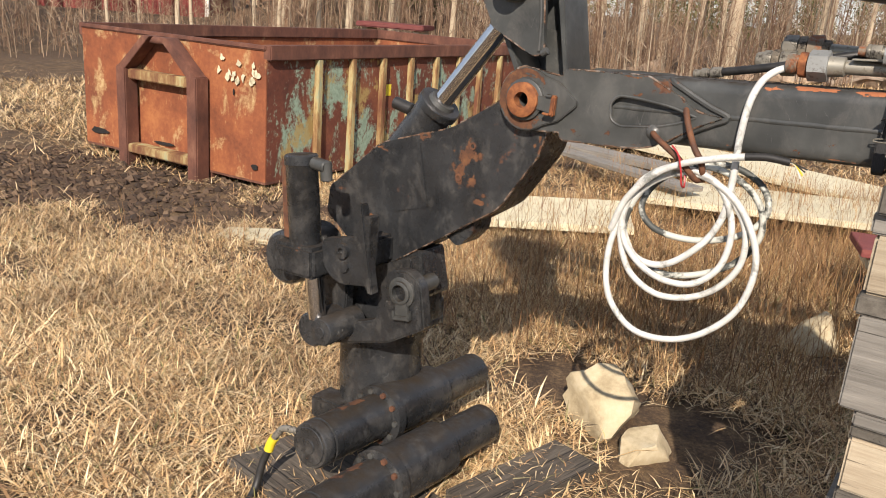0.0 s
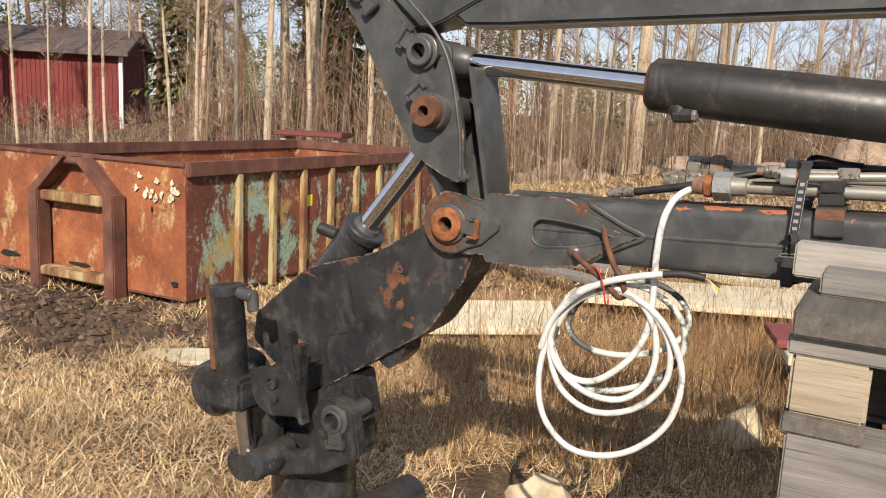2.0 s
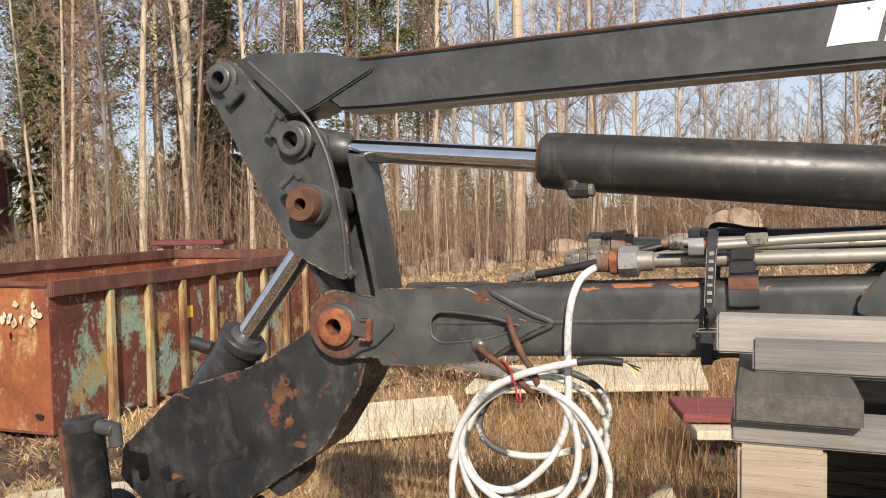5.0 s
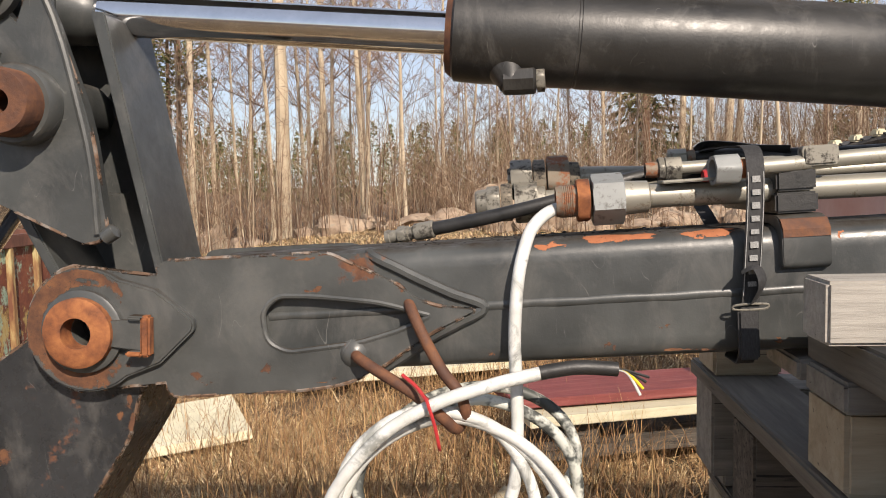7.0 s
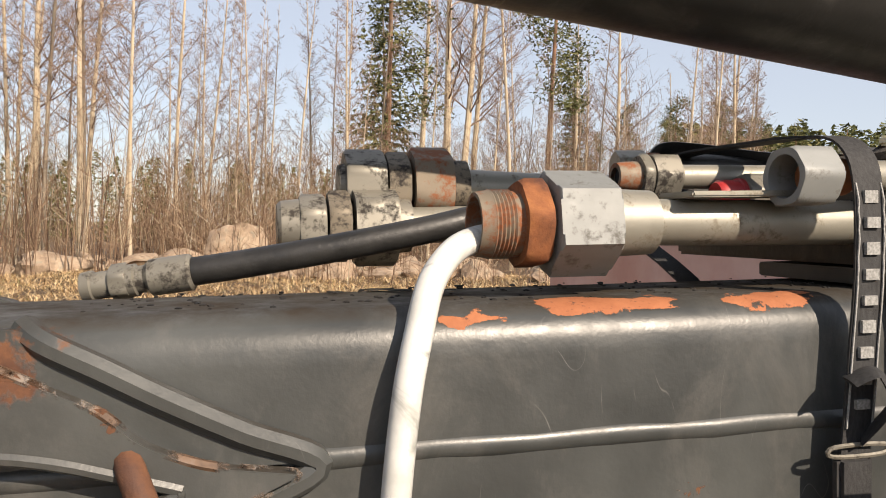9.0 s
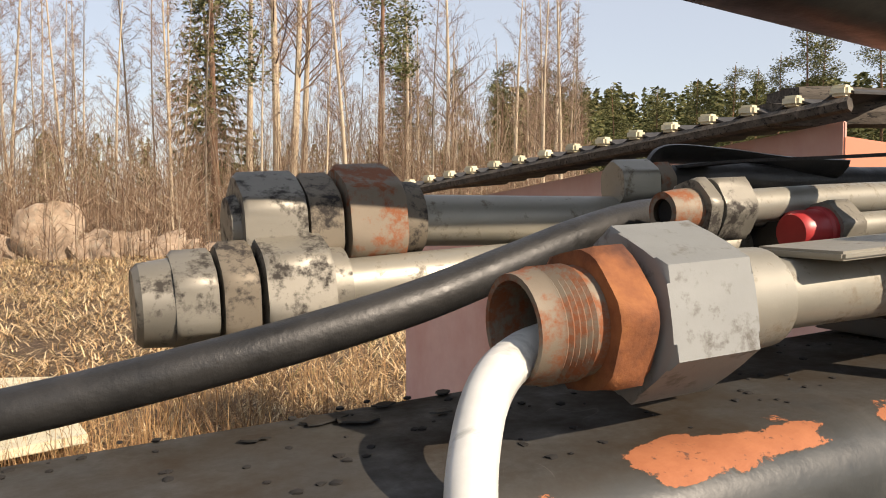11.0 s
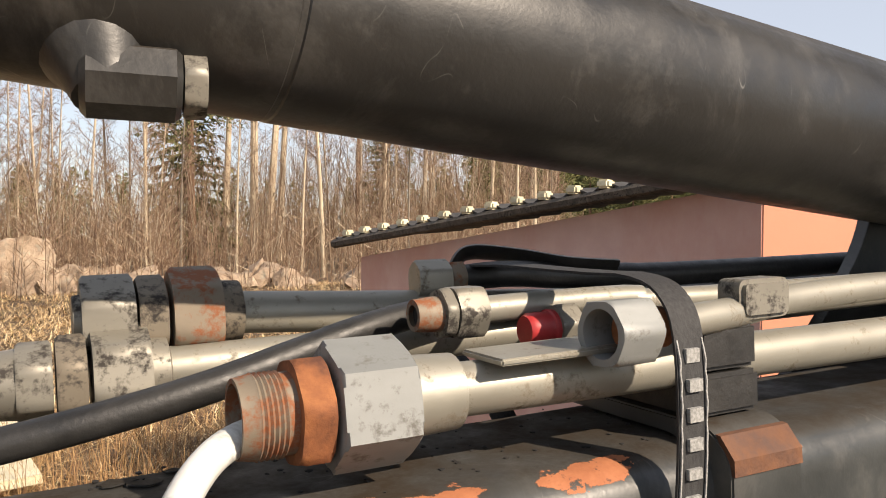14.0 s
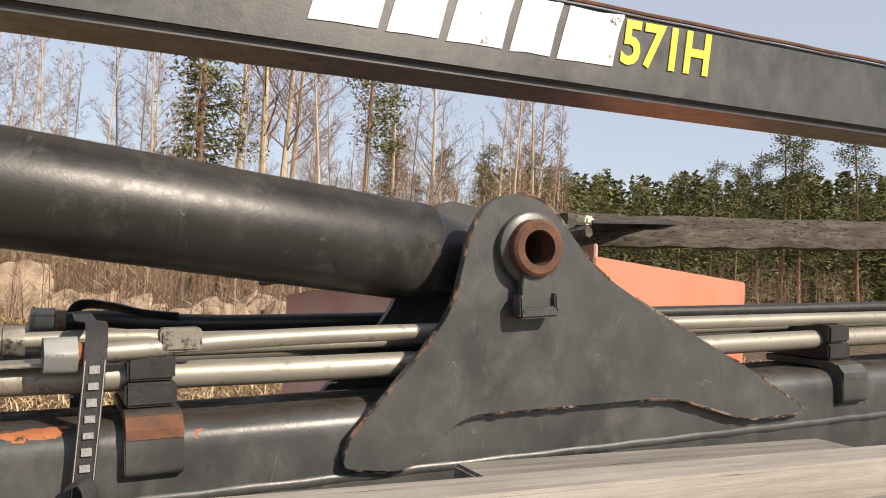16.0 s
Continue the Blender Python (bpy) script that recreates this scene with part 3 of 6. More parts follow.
def pin_eye(parent, x, z, r, hole, y, out, ring, tab, mat_ring, deep=0.026):
    """A pin with its boss and lock plate on the near face of a part."""
    body = part("pin_boss", turned((x, y, z), (0, -1, 0), [(0, r), (out * 0.5, r), (out * 0.6, r - 0.004), (out * 0.6, hole * 1.02), (y - 0.001, hole * 1.02)], 36, True), CRANE_WORN, parent, "round welded boss")
    part("pin", turned((x, y - out * 0.5, z), (0, -1, 0), [(0, ring), (out * 0.62, ring), (out * 0.75, ring - 0.004), (out * 0.75, hole), (y - out * 0.5 - deep, hole)], 32, True), mat_ring, body, "hollow pivot pin")
    # black disc painted as the shade deep in the pin
    part("pin_bore", turned((x, deep - 0.002, z), (0, -1, 0), [(0, hole * 0.99), (0.0005, 0)], 24), DARK, body)
    ang, far, wide, thick = tab
    m = pose(x, y - out * 0.55, z, 0, -ang, 0)
    tabm = merge(prism(rounded([(ring * 0.7, -wide * 0.8), (far, -wide), (far, wide), (ring * 0.7, wide * 0.8)], [0.004] * 4, 3), -thick, 0.004, 0.0015), box(far - 0.004, far + 0.010, -thick - 0.008, 0.004, -wide * 1.25, wide * 1.25, 0.003), box(far - 0.02, far + 0.004, -thick - 0.008, 0.004, wide * 0.95, wide * 1.25, 0.002), box(far - 0.02, far + 0.004, -thick - 0.008, 0.004, -wide * 1.25, -wide * 0.95, 0.002))
    bmesh.ops.transform(tabm, matrix=m, verts=tabm.verts)
    part("lock_plate", tabm, CRANE_WORN, body, "bent lock plate")
    if mat_ring == RUSTY_BRIGHT:
        catch = merge(box(far - 0.002, far + 0.011, -thick - 0.011, 0.0, -wide * 1.3, wide * 1.3, 0.003), box(far - 0.022, far, -thick - 0.011, 0.0, -wide * 1.3, -wide * 1.0, 0.002))
        bmesh.ops.transform(catch, matrix=m, verts=catch.verts)
        part("catch", catch, RUSTY_BRIGHT, body, "orange rusty catch")
    return body


# boom pin with its drop-shaped plate
drop = circle((0, 0), 0.084, 26, 52, 308) + [(0.10, -0.050), (0.148, -0.009), (0.151, 0.0), (0.148, 0.009), (0.10, 0.050)]
wear(boom, "rust_ring", "rust round the pin", RUST_SPOT, lambda u, v: ((0.052 + 0.034 * v) * math.cos(6.283 * u), -0.0306, (0.052 + 0.034 * v) * math.sin(6.283 * u)), 60, 6, 77.7, 0.75)
part("drop_plate", prism(drop, -0.030, -0.014, 0.004, [circle((0, 0), 0.0205, 18, 0, 340)]), CRANE_WORN, boom, "drop-shaped reinforcing plate")
pin_eye(boom, 0, 0, 0.056, 0.021, -0.028, 0.022, 0.047, (-5, 0.090, 0.021, 0.006), RUSTY_BRIGHT, 0.10)
part("far_boss", turned((0, W + 0.01, 0), (0, 1, 0), [(0, 0.084), (0.02, 0.082), (0.02, 0)], 30), CRANE_WORN, boom)

# two bent bars welded under the slot
for line in ([(0.360, -0.012, -0.052), (0.372, -0.034, -0.056), (0.402, -0.052, -0.072), (0.445, -0.060, -0.100), (0.478, -0.058, -0.132), (0.492, -0.045, -0.150), (0.500, -0.010, -0.150)],
             [(0.436, -0.002, 0.014), (0.441, -0.022, 0.006), (0.458, -0.040, -0.030), (0.480, -0.052, -0.072), (0.500, -0.056, -0.100), (0.506, -0.050, -0.128), (0.498, -0.03, -0.148)]):
    part("hose_hook", swept(smooth_line(line, 5), 0.0076, 10), RUSTY, boom, "rusty bent steel bar")
part("weld_bead", turned((0.360, -0.015, -0.052), (0, -1, 0), [(0, 0.020), (0.008, 0.013), (0.011, 0)], 14), CRANE_WORN, boom)

# worn patches of primer along the upper rounded edge
def edge_strip(x0, x1, t0, t1):
    def fn(u, v):
        t = t0 + (t1 - t0) * v
        return x0 + (x1 - x0) * u, 0.03 * t * t - 0.0008 * (1 - t), 0.0832 - 0.03 * (1 - t) ** 2 + 0.0006
    return fn


def face_strip(x0, x1, z0, z1, y):
    return lambda u, v: (x0 + (x1 - x0) * u, y, z0 + (z1 - z0) * v)


for k, (x0, x1, t0, t1) in enumerate(((0.648, 0.782, 0.40, 1.05), (0.786, 0.880, 0.36, 0.98), (0.600, 0.655, 0.22, 0.72), (0.985, 1.005, 0.1, 0.5), (1.45, 1.55, 0.1, 0.5))):
    wear(boom, "primer_patch", "orange primer showing through worn paint", PRIMER, edge_strip(x0, x1, t0, t1), 30, 10, 3.1 + k, 0.72 if k < 2 else 0.45)
for k, (x0, x1, z0, z1, y) in enumerate(((0.11, 0.20, -0.098, -0.055, -0.0176), (0.290, 0.340, 0.028, 0.050, -0.0176), (0.23, 0.365, 0.073, 0.0868, -0.0176), (0.372, 0.402, 0.048, 0.064, -0.0176), (0.225, 0.285, -0.092, -0.045, -0.0176), (0.41, 0.44, 0.024, 0.044, -0.0176), (0.30, 0.36, -0.097, -0.075, -0.0176), (0.682, 0.712, -0.074, -0.048, -0.0008), (0.715, 0.865, -0.077, -0.060, -0.0008), (0.750, 0.786, -0.049, -0.028, -0.0008), (0.895, 0.93, -0.072, -0.055, -0.0008), (0.52, 0.56, -0.075, -0.055, -0.0008), (1.05, 1.12, -0.07, -0.03, -0.0008))):
    wear(boom, "rust_spot", "brown rust spot", RUST_SPOT, face_strip(x0, x1, z0, z1, y), 14, 10, 9.3 + k, 0.26)

# cylinder bracket: two plates on the boom
gus = rounded([(1.155, 0.016), (1.234, 0.004), (1.318, 0.066), (1.657, 0.066), (1.805, 0.021), (1.935, 0.024), (1.822, 0.092), (1.601, 0.202), (1.516, 0.252), (1.466, 0.312), (1.432, 0.343), (1.389, 0.351), (1.349, 0.337), (1.325, 0.300), (1.300, 0.200), (1.256, 0.145), (1.165, 0.052)], [0.012, 0.02, 0.03, 0.05, 0.03, 0.01, 0.02, 0.03, 0.05, 0.03, 0.03, 0.03, 0.03, 0.04, 0.05, 0.04, 0.012], 5)
part("bracket_plate", prism(gus, -0.016, -0.002, 0.003, [circle((1.408, 0.278), 0.0225, 18, 0, 340)]), CRANE, boom, "tall cylinder bracket plate with worn edges")
part("worn_edge", swept([Vector((x, -0.0142, z)) for x, z in gus], 0.0028, 6, True), WORN_EDGE, boom, "bare worn edge")
part("bracket_plate", prism(gus, W + 0.002, W + 0.016, 0.004), CRANE, boom)
pin_eye(boom, 1.408, 0.278, 0.047, 0.023, -0.014, 0.026, 0.037, (-88, 0.080, 0.024, 0.008), RUSTY)

# lever
lev_plate = circle((-0.301, 0.640), 0.056, 12, 38, 205) + rounded([(-0.135, 0.196), (-0.118, 0.182), (0.008, 0.114), (0.040, 0.122), (0.030, 0.279), (-0.028, 0.498)], [0.03, 0.02, 0.02, 0.015, 0.05, 0.09], 5)
lever = part("lever", prism(lev_plate, -0.020, -0.002, 0.004, [circle((-0.301, 0.645), 0.0185, 18, 0, 340), circle((-0.094, 0.468), 0.0215, 18, 0, 340), circle((-0.057, 0.305), 0.0155, 18, 0, 340)]), CRANE, crane, "flat link lever with three pins")
part("worn_edge", swept([Vector((x, -0.0180, z)) for x, z in lev_plate], 0.0030, 6, True), WORN_EDGE, lever, "bare worn edge")
part("far_cheek", prism(lev_plate, W + 0.002, W + 0.02, 0.005), CRANE, lever)
web = [(-0.125, 0.200), (-0.070, 0.092), (-0.04, 0.0), (0.06, -0.03), (0.10, 0.03), (0.096, 0.095), (0.030, 0.43), (-0.02, 0.47), (0.0, 0.28), (0.0, 0.18)]
part("cheek", prism(rounded(web, [0.02] * len(web), 4), 0.010, 0.026, 0.003, [circle((0, 0), 0.0205, 18, 0, 340)]), CRANE, lever)
part("cheek", prism(rounded(web, [0.02] * len(web), 4), W - 0.026, W - 0.010, 0.004), CRANE, lever)
part("web_plate", prism(rounded([(0.028, 0.43), (0.10, -0.02), (0.112, -0.02), (0.048, 0.425)], [0.004] * 4, 2), 0.012, W - 0.012, 0.002), CRANE, lever)
part("web_plate", prism([(-0.125, 0.200), (-0.060, 0.06), (-0.045, 0.065), (-0.11, 0.205)], 0.012, W - 0.012, 0.002), CRANE, lever)
pin_eye(lever, -0.301, 0.645, 0.045, 0.019, -0.018, 0.022, 0.034, (-52, 0.068, 0.022, 0.007), CRANE_WORN)
pin_eye(lever, -0.094, 0.468, 0.050, 0.022, -0.018, 0.026, 0.040, (142, 0.072, 0.026, 0.007), CRANE_WORN)
pin_eye(lever, -0.057, 0.305, 0.054, 0.016, -0.018, 0.052, 0.044, (128, 0.076, 0.026, 0.007), RUSTY)
part("rim_bead", swept(smooth_line([(0.026, -0.021, 0.128), (0.020, -0.021, 0.275), (-0.036, -0.021, 0.49), (-0.22, -0.021, 0.68)], 6), 0.005, 8), CRANE_WORN, lever)
part("weld_stub", turned((0.036, -0.022, 0.122), (0.5, 0, 0.3), [(0, 0.010), (0.018, 0.011), (0.024, 0)], 12), CRANE_WORN, lever)

# jib: the long upper beam
jib_pose = Matrix.Translation((-0.30, 0.042, 0.0))
jib_bm = prism([(0.30, 0.540), (0.42, 0.534), (3.4, 0.480), (3.4, 0.608), (0.40, 0.665), (0.12, 0.695)], 0.0, 0.115, 0.010, seg=3)
bmesh.ops.transform(jib_bm, matrix=jib_pose, verts=jib_bm.verts)
jib = part("jib", jib_bm, CRANE, crane, "long dark grey extension beam with rusty top edge")
nose = prism(rounded([(-0.03, 0.60), (0.10, 0.53), (0.22, 0.548), (0.40, 0.628), (0.405, 0.640), (0.28, 0.690), (0.05, 0.715), (-0.03, 0.69)], [0.03, 0.02, 0.02, 0.008, 0.008, 0.02, 0.02, 0.03], 4), -0.010, 0.125, 0.005)
bmesh.ops.transform(nose, matrix=jib_pose, verts=nose.verts)
part("nose_plate", nose, CRANE, jib, "pointed reinforcing plate")
edge = [jib_pose @ Vector((0.36 + 0.1 * i, 0.001, 0.6665 - 0.0019 * i + 0.0008 * math.sin(i * 3.1))) for i in range(31)]
part("rusty_edge", swept(edge, 0.0032, 6), RUSTY, jib, "rusty upper edge")


def jib_z(x):
    return 0.534 - 0.0181 * (x - 0.42), 0.665 - 0.0190 * (x - 0.40)


def on_jib(pts, mat, name, label):
    bm = prism(pts, -0.0016, 0.001)
    bmesh.ops.transform(bm, matrix=jib_pose, verts=bm.verts)
    part(name, bm, mat, jib, label)


# maker's mark as plain slanted white shapes, then the model number
x = 1.425
for wide in (0.092, 0.074, 0.085, 0.066, 0.098):
    lo, hi = jib_z(x)
    lo, hi = lo + 0.040, hi - 0.010
    s = 0.024
    chip = random.Random(int(x * 1000))
    outline = [(x, lo), (x + wide * 0.4, lo + 0.003 * chip.random()), (x + wide, lo), (x + wide + s * 0.5, (lo + hi) / 2 + 0.01 * chip.random()), (x + wide + s, hi), (x + wide * 0.5 + s, hi - 0.003 * chip.random()), (x + s, hi)]
    on_jib(outline, WHITE, "painted_mark", "chipped white painted shape")
    x += wide + 0.012


def writing(body, size, m, mat, parent, name, label, bold=0.0):
    curve = bpy.data.curves.new("writing", "FONT")
    curve.body, curve.size, curve.extrude, curve.offset = body, size, 0.0006, bold
    curve.resolution_u = 3
    tmp = new("tmp", curve)
    mesh = bpy.data.meshes.new_from_object(tmp.evaluated_get(bpy.context.evaluated_depsgraph_get()))
    bpy.data.objects.remove(tmp)
    mesh.transform(m)
    mesh.materials.clear()
    mesh.materials.append(mat)
    ob = new(name, mesh)
    ob.parent = parent
    return tagged(ob, label)


writing("571H", 0.092, jib_pose @ Matrix.Translation((1.900, -0.0015, 0.558)) @ Matrix.Rotation(radians(90), 4, "X") @ Matrix.Rotation(radians(-0.6), 4, "Z") @ Matrix(((0.87, 0.14, 0, 0), (0, 1, 0, 0), (0, 0, 1, 0), (0, 0, 0, 1))), YELLOW, jib, "model_number", "yellow painted model number", 0.0025)

# boom cylinder between lever and bracket
CA, CB = Vector((-0.094, 0.098, 0.456)), Vector((1.408, 0.098, 0.258))
cd = (CB - CA).normalized()
c0 = 0.612
cyl = part("lift_cylinder", turned(CA, cd, [(c0, 0.0), (c0, 0.060), (c0 + 0.004, 0.066), (c0 + 0.035, 0.0675), (c0 + 0.17, 0.0675), (c0 + 0.171, 0.0664), (c0 + 0.174, 0.0664), (c0 + 0.175, 0.0675), (c0 + 0.80, 0.0675), (c0 + 0.806, 0.064), (c0 + 0.81, 0.060), (c0 + 0.845, 0.052), (c0 + 0.88, 0.045), (c0 + 0.88, 0)], 48), CRANE_CLEAN, crane, "thick black hydraulic cylinder")
part("piston_rod", turned(CA, cd, [(0.03, 0.0), (0.03, 0.030), (c0 + 0.02, 0.030), (c0 + 0.02, 0)], 32), CHROME, cyl, "bright chrome piston rod")
part("wiper_ring", turned(CA, cd, [(c0 - 0.008, 0.031), (c0 - 0.008, 0.055), (c0 + 0.002, 0.062), (c0 + 0.002, 0.031)], 36), RUSTY, cyl, "rusty gland ring")
part("rod_eye", merge(turned(CA - Vector((0, 0.055, 0)), (0, 1, 0), [(0, 0.05), (0.004, 0.054), (0.106, 0.054), (0.11, 0.05)], 30), turned(CA, cd, [(0.03, 0.048), (0.085, 0.045), (0.10, 0.034)], 28)), CRANE, cyl)
part("rear_eye", turned(CB - Vector((0, 0.06, 0)), (0, 1, 0), [(0, 0.046), (0.004, 0.05), (0.116, 0.05), (0.12, 0.046)], 30), CRANE, cyl)
pp = CA + cd * (c0 + 0.066)
pd = Vector((0.15, -0.45, -0.88)).normalized()
port = part("oil_port", merge(turned(pp + pd * 0.055, pd, [(0, 0.030), (0.012, 0.026), (0.022, 0.020), (0.030, 0.018)], 20), rod(pp + pd * 0.076 + Vector((-0.012, 0, 0)), pp + pd * 0.076 + Vector((0.034, -0.004, -0.002)), 0.0195, 8, 0.003)), CRANE_CLEAN, cyl, "welded oil port")
part("plug", hexagon(pp + pd * 0.076 + Vector((0.035, -0.004, -0.002)), (1, -0.1, -0.03), 0.030, 0.011), ZINC, port, "zinc plug")

# knuckle
kn = rounded([(0.045, 0.03), (-0.05, 0.03), (-0.096, -0.012), (-0.265, -0.110), (-0.530, -0.181), (-0.745, -0.352), (-0.760, -0.44), (-0.66, -0.52), (-0.521, -0.593), (-0.089, -0.326), (0.034, -0.153), (0.060, -0.06)], [0.03, 0.03, 0.03, 0.05, 0.04, 0.02, 0.02, 0.02, 0.012, 0.03, 0.02, 0.02], 5)
knuckle = part("knuckle", prism(kn, 0.004, W - 0.004, 0.006, [circle((0, 0), 0.0205, 18, 0, 340)], 3), BLACK, crane, "heavy angular knuckle arm, scratched and rust-spotted")
part("worn_edge", swept([Vector((x, 0.0070, z)) for x, z in kn], 0.0036, 6, True), WORN_EDGE, knuckle, "bare worn edge")
part("side_panel", prism(rounded([(-0.375, -0.155), (-0.500, -0.190), (-0.470, -0.395), (-0.335, -0.36)], [0.01] * 4, 3), 0.0005, 0.006, 0.002), BLACK, knuckle)
for x, z in ((-0.183, -0.152), (-0.229, -0.251), (-0.426, -0.220), (-0.403, -0.323)):
    part("bolt_hole", turned((x, 0.005, z), (0, -1, 0), [(0, 0.012), (0.004, 0.011), (0.004, 0.006), (-0.004, 0.006), (-0.004, 0)], 16), RUSTY, knuckle, "rusty threaded hole")
for k, (x0, x1, z0, z1) in enumerate(((-0.285, -0.125, -0.305, -0.105), (-0.40, -0.30, -0.165, -0.120), (-0.73, -0.66, -0.37, -0.29), (-0.20, -0.10, -0.34, -0.27), (-0.60, -0.53, -0.46, -0.40), (0.0, 0.05, -0.16, -0.08), (-0.56, -0.45, -0.215, -0.18))):
    wear(knuckle, "rust_spot", "bare rusty patch", RUST_SPOT, face_strip(x0, x1, z0, z1, 0.0032), 22, 18, 21.4 + k, 0.58 if k == 0 else 0.34)

# knuckle cylinder
ka, kb = Vector((-0.057, 0.082, 0.305)), Vector((-0.66, 0.082, -0.40))
kd = (kb - ka).normalized()
kl = 0.462
kcyl = part("knuckle_cylinder", turned(ka, kd, [(kl, 0.0), (kl, 0.066), (kl + 0.004, 0.070), (kl + 0.026, 0.070), (kl + 0.030, 0.062), (kl + 0.55, 0.062), (kl + 0.55, 0)], 40), BLACK, crane, "dark hydraulic cylinder inside the knuckle")
part("piston_rod", turned(ka, kd, [(0.02, 0.0), (0.02, 0.031), (kl + 0.01, 0.031), (kl + 0.01, 0)], 30), CHROME, kcyl, "bright chrome piston rod")
part("gland", turned(ka, kd, [(kl - 0.012, 0.032), (kl - 0.012, 0.040), (kl + 0.002, 0.046), (kl + 0.002, 0.032)], 30), CRANE_WORN, kcyl)
part("rod_eye", turned(ka - Vector((0, 0.05, 0)), (0, 1, 0), [(0, 0.046), (0.1, 0.046)], 26), CRANE, kcyl)
pq = ka + kd * (kl + 0.085)
part("oil_port", rod(pq + Vector((-0.04, -0.02, 0.035)), pq + Vector((-0.105, -0.03, 0.055)), 0.02, 18, 0.004), RUBBER, kcyl, "capped oil port")

# tilt cylinder and the foot of the knuckle
TX, TY = -0.665, -0.20
tilt = part("tilt_cylinder", turned((TX - 0.012, TY, -0.215), (0.06, 0, -1), [(0, 0.0), (0, 0.048), (0.004, 0.052), (0.030, 0.053), (0.034, 0.050), (0.30, 0.050), (0.30, 0)], 36), BLACK, crane, "upright hydraulic cylinder, rusted on one side")
part("rust_streak", prism(rounded([(TX - 0.068, -0.235), (TX - 0.040, -0.235), (TX - 0.030, -0.48), (TX - 0.058, -0.48)], [0.008] * 4, 3), TY - 0.032, TY - 0.018, 0.004), RUSTY, tilt)
part("trunnion", box(TX - 0.085, TX + 0.090, TY - 0.06, TY + 0.05, -0.590, -0.490, 0.012), BLACK, tilt, "square trunnion block")
part("pivot_drum", turned((-0.795, TY + 0.03, -0.578), (0, 1, 0), [(0, 0), (0, 0.078), (0.012, 0.090), (0.05, 0.094), (0.055, 0.088), (0.065, 0.088), (0.07, 0.094), (0.20, 0.094), (0.20, 0)], 40), BLACK, tilt, "thick round pivot drum")
part("piston_rod", rod((TX + 0.040, TY, -0.58), (TX + 0.056, TY, -0.735), 0.029, 24), CHROME, tilt, "short chrome piston rod")
part("oil_port", merge(rod((TX + 0.04, TY, -0.235), (TX + 0.10, TY - 0.005, -0.24), 0.020, 18, 0.004), rod((TX + 0.09, TY, -0.225), (TX + 0.095, TY, -0.285), 0.018, 18, 0.003)), CRANE_WORN, tilt)
ear = circle((-0.495, -0.505), 0.088, 14, 150, 285) + rounded([(-0.40, -0.60), (-0.385, -0.36), (-0.425, -0.37), (-0.46, -0.415)], [0.02, 0.01, 0.01, 0.05], 4)
part("ear", prism(ear, TY - 0.01, TY + 0.03, 0.005), BLACK, knuckle, "rounded ear with a rusty rim")
part("ear_bolt", merge(turned((-0.492, TY - 0.01, -0.485), (0, -1, 0), [(0, 0.026), (0.012, 0.024), (0.014, 0.010), (0.004, 0.010), (0.004, 0)], 20), turned((-0.485, TY - 0.01, -0.535), (0, -1, 0), [(0, 0.018), (0.010, 0.017), (0.010, 0)], 8)), BLACK, knuckle)
part("ear_neck", box(-0.53, -0.47, TY + 0.03, 0.01, -0.56, -0.47, 0.01), BLACK, knuckle)
part("rib", prism([(-0.435, -0.33), (-0.420, -0.33), (-0.375, -0.60), (-0.395, -0.60)], TY - 0.014, TY + 0.02, 0.003), BLACK, knuckle, "welded rib plate")
part("foot_block", prism(rounded([(-0.60, -0.50), (-0.50, -0.56), (-0.36, -0.50), (-0.33, -0.66), (-0.55, -0.70)], [0.02] * 5, 3), 0.01, 0.13, 0.006), BLACK, knuckle)
part("foot_neck", prism(rounded([(-0.66, -0.50), (-0.52, -0.58), (-0.37, -0.52), (-0.36, -0.775), (-0.64, -0.80)], [0.02] * 5, 3), -0.03, 0.14, 0.006), BLACK, knuckle)
part("foot_lug", prism(rounded([(-0.29, -0.44), (-0.18, -0.36), (-0.185, -0.42), (-0.24, -0.475)], [0.01, 0.01, 0.02, 0.02], 3), 0.03, 0.13, 0.006), BLACK, knuckle)

base = part("slew_base", prism(rounded([(-0.64, -0.83), (-0.36, -0.79), (-0.36, -0.755), (-0.64, -0.79)], [0.01] * 4, 3), -0.03, 0.15, 0.005), BLACK, crane, "slewing base with column and rack cylinders")
ears = rounded([(-0.428, -0.715), (-0.418, -0.60), (-0.375, -0.537), (-0.30, -0.530), (-0.257, -0.565), (-0.240, -0.700), (-0.376, -0.780), (-0.625, -0.845), (-0.64, -0.785)], [0.02, 0.03, 0.04, 0.04, 0.03, 0.008, 0.02, 0.02, 0.03], 4)
part("clevis", prism(ears, -0.130, -0.085, 0.006), BLACK, base, "fork plate with a round ear")
part("clevis", prism(rounded([(-0.62, -0.84), (-0.38, -0.79), (-0.38, -0.70), (-0.62, -0.76)], [0.02] * 4, 3), 0.150, 0.180, 0.006), BLACK, base)
pin_eye(base, -0.325, -0.600, 0.048, 0.026, -0.128, 0.016, 0.036, (-82, 0.075, 0.026, 0.006), CRANE_WORN)
part("rod_clevis", merge(turned((-0.618, -0.225, -0.770), (0, 1, 0), [(0, 0.0), (0, 0.050), (0.006, 0.056), (0.09, 0.056), (0.19, 0.050), (0.19, 0)], 32), turned((-0.560, -0.245, -0.760), (0, 1, 0), [(0, 0), (0, 0.018), (0.003, 0.020), (0.006, 0.042), (0.012, 0.046), (0.17, 0.046), (0.17, 0)], 30)), BLACK, base, "round clevis eye")
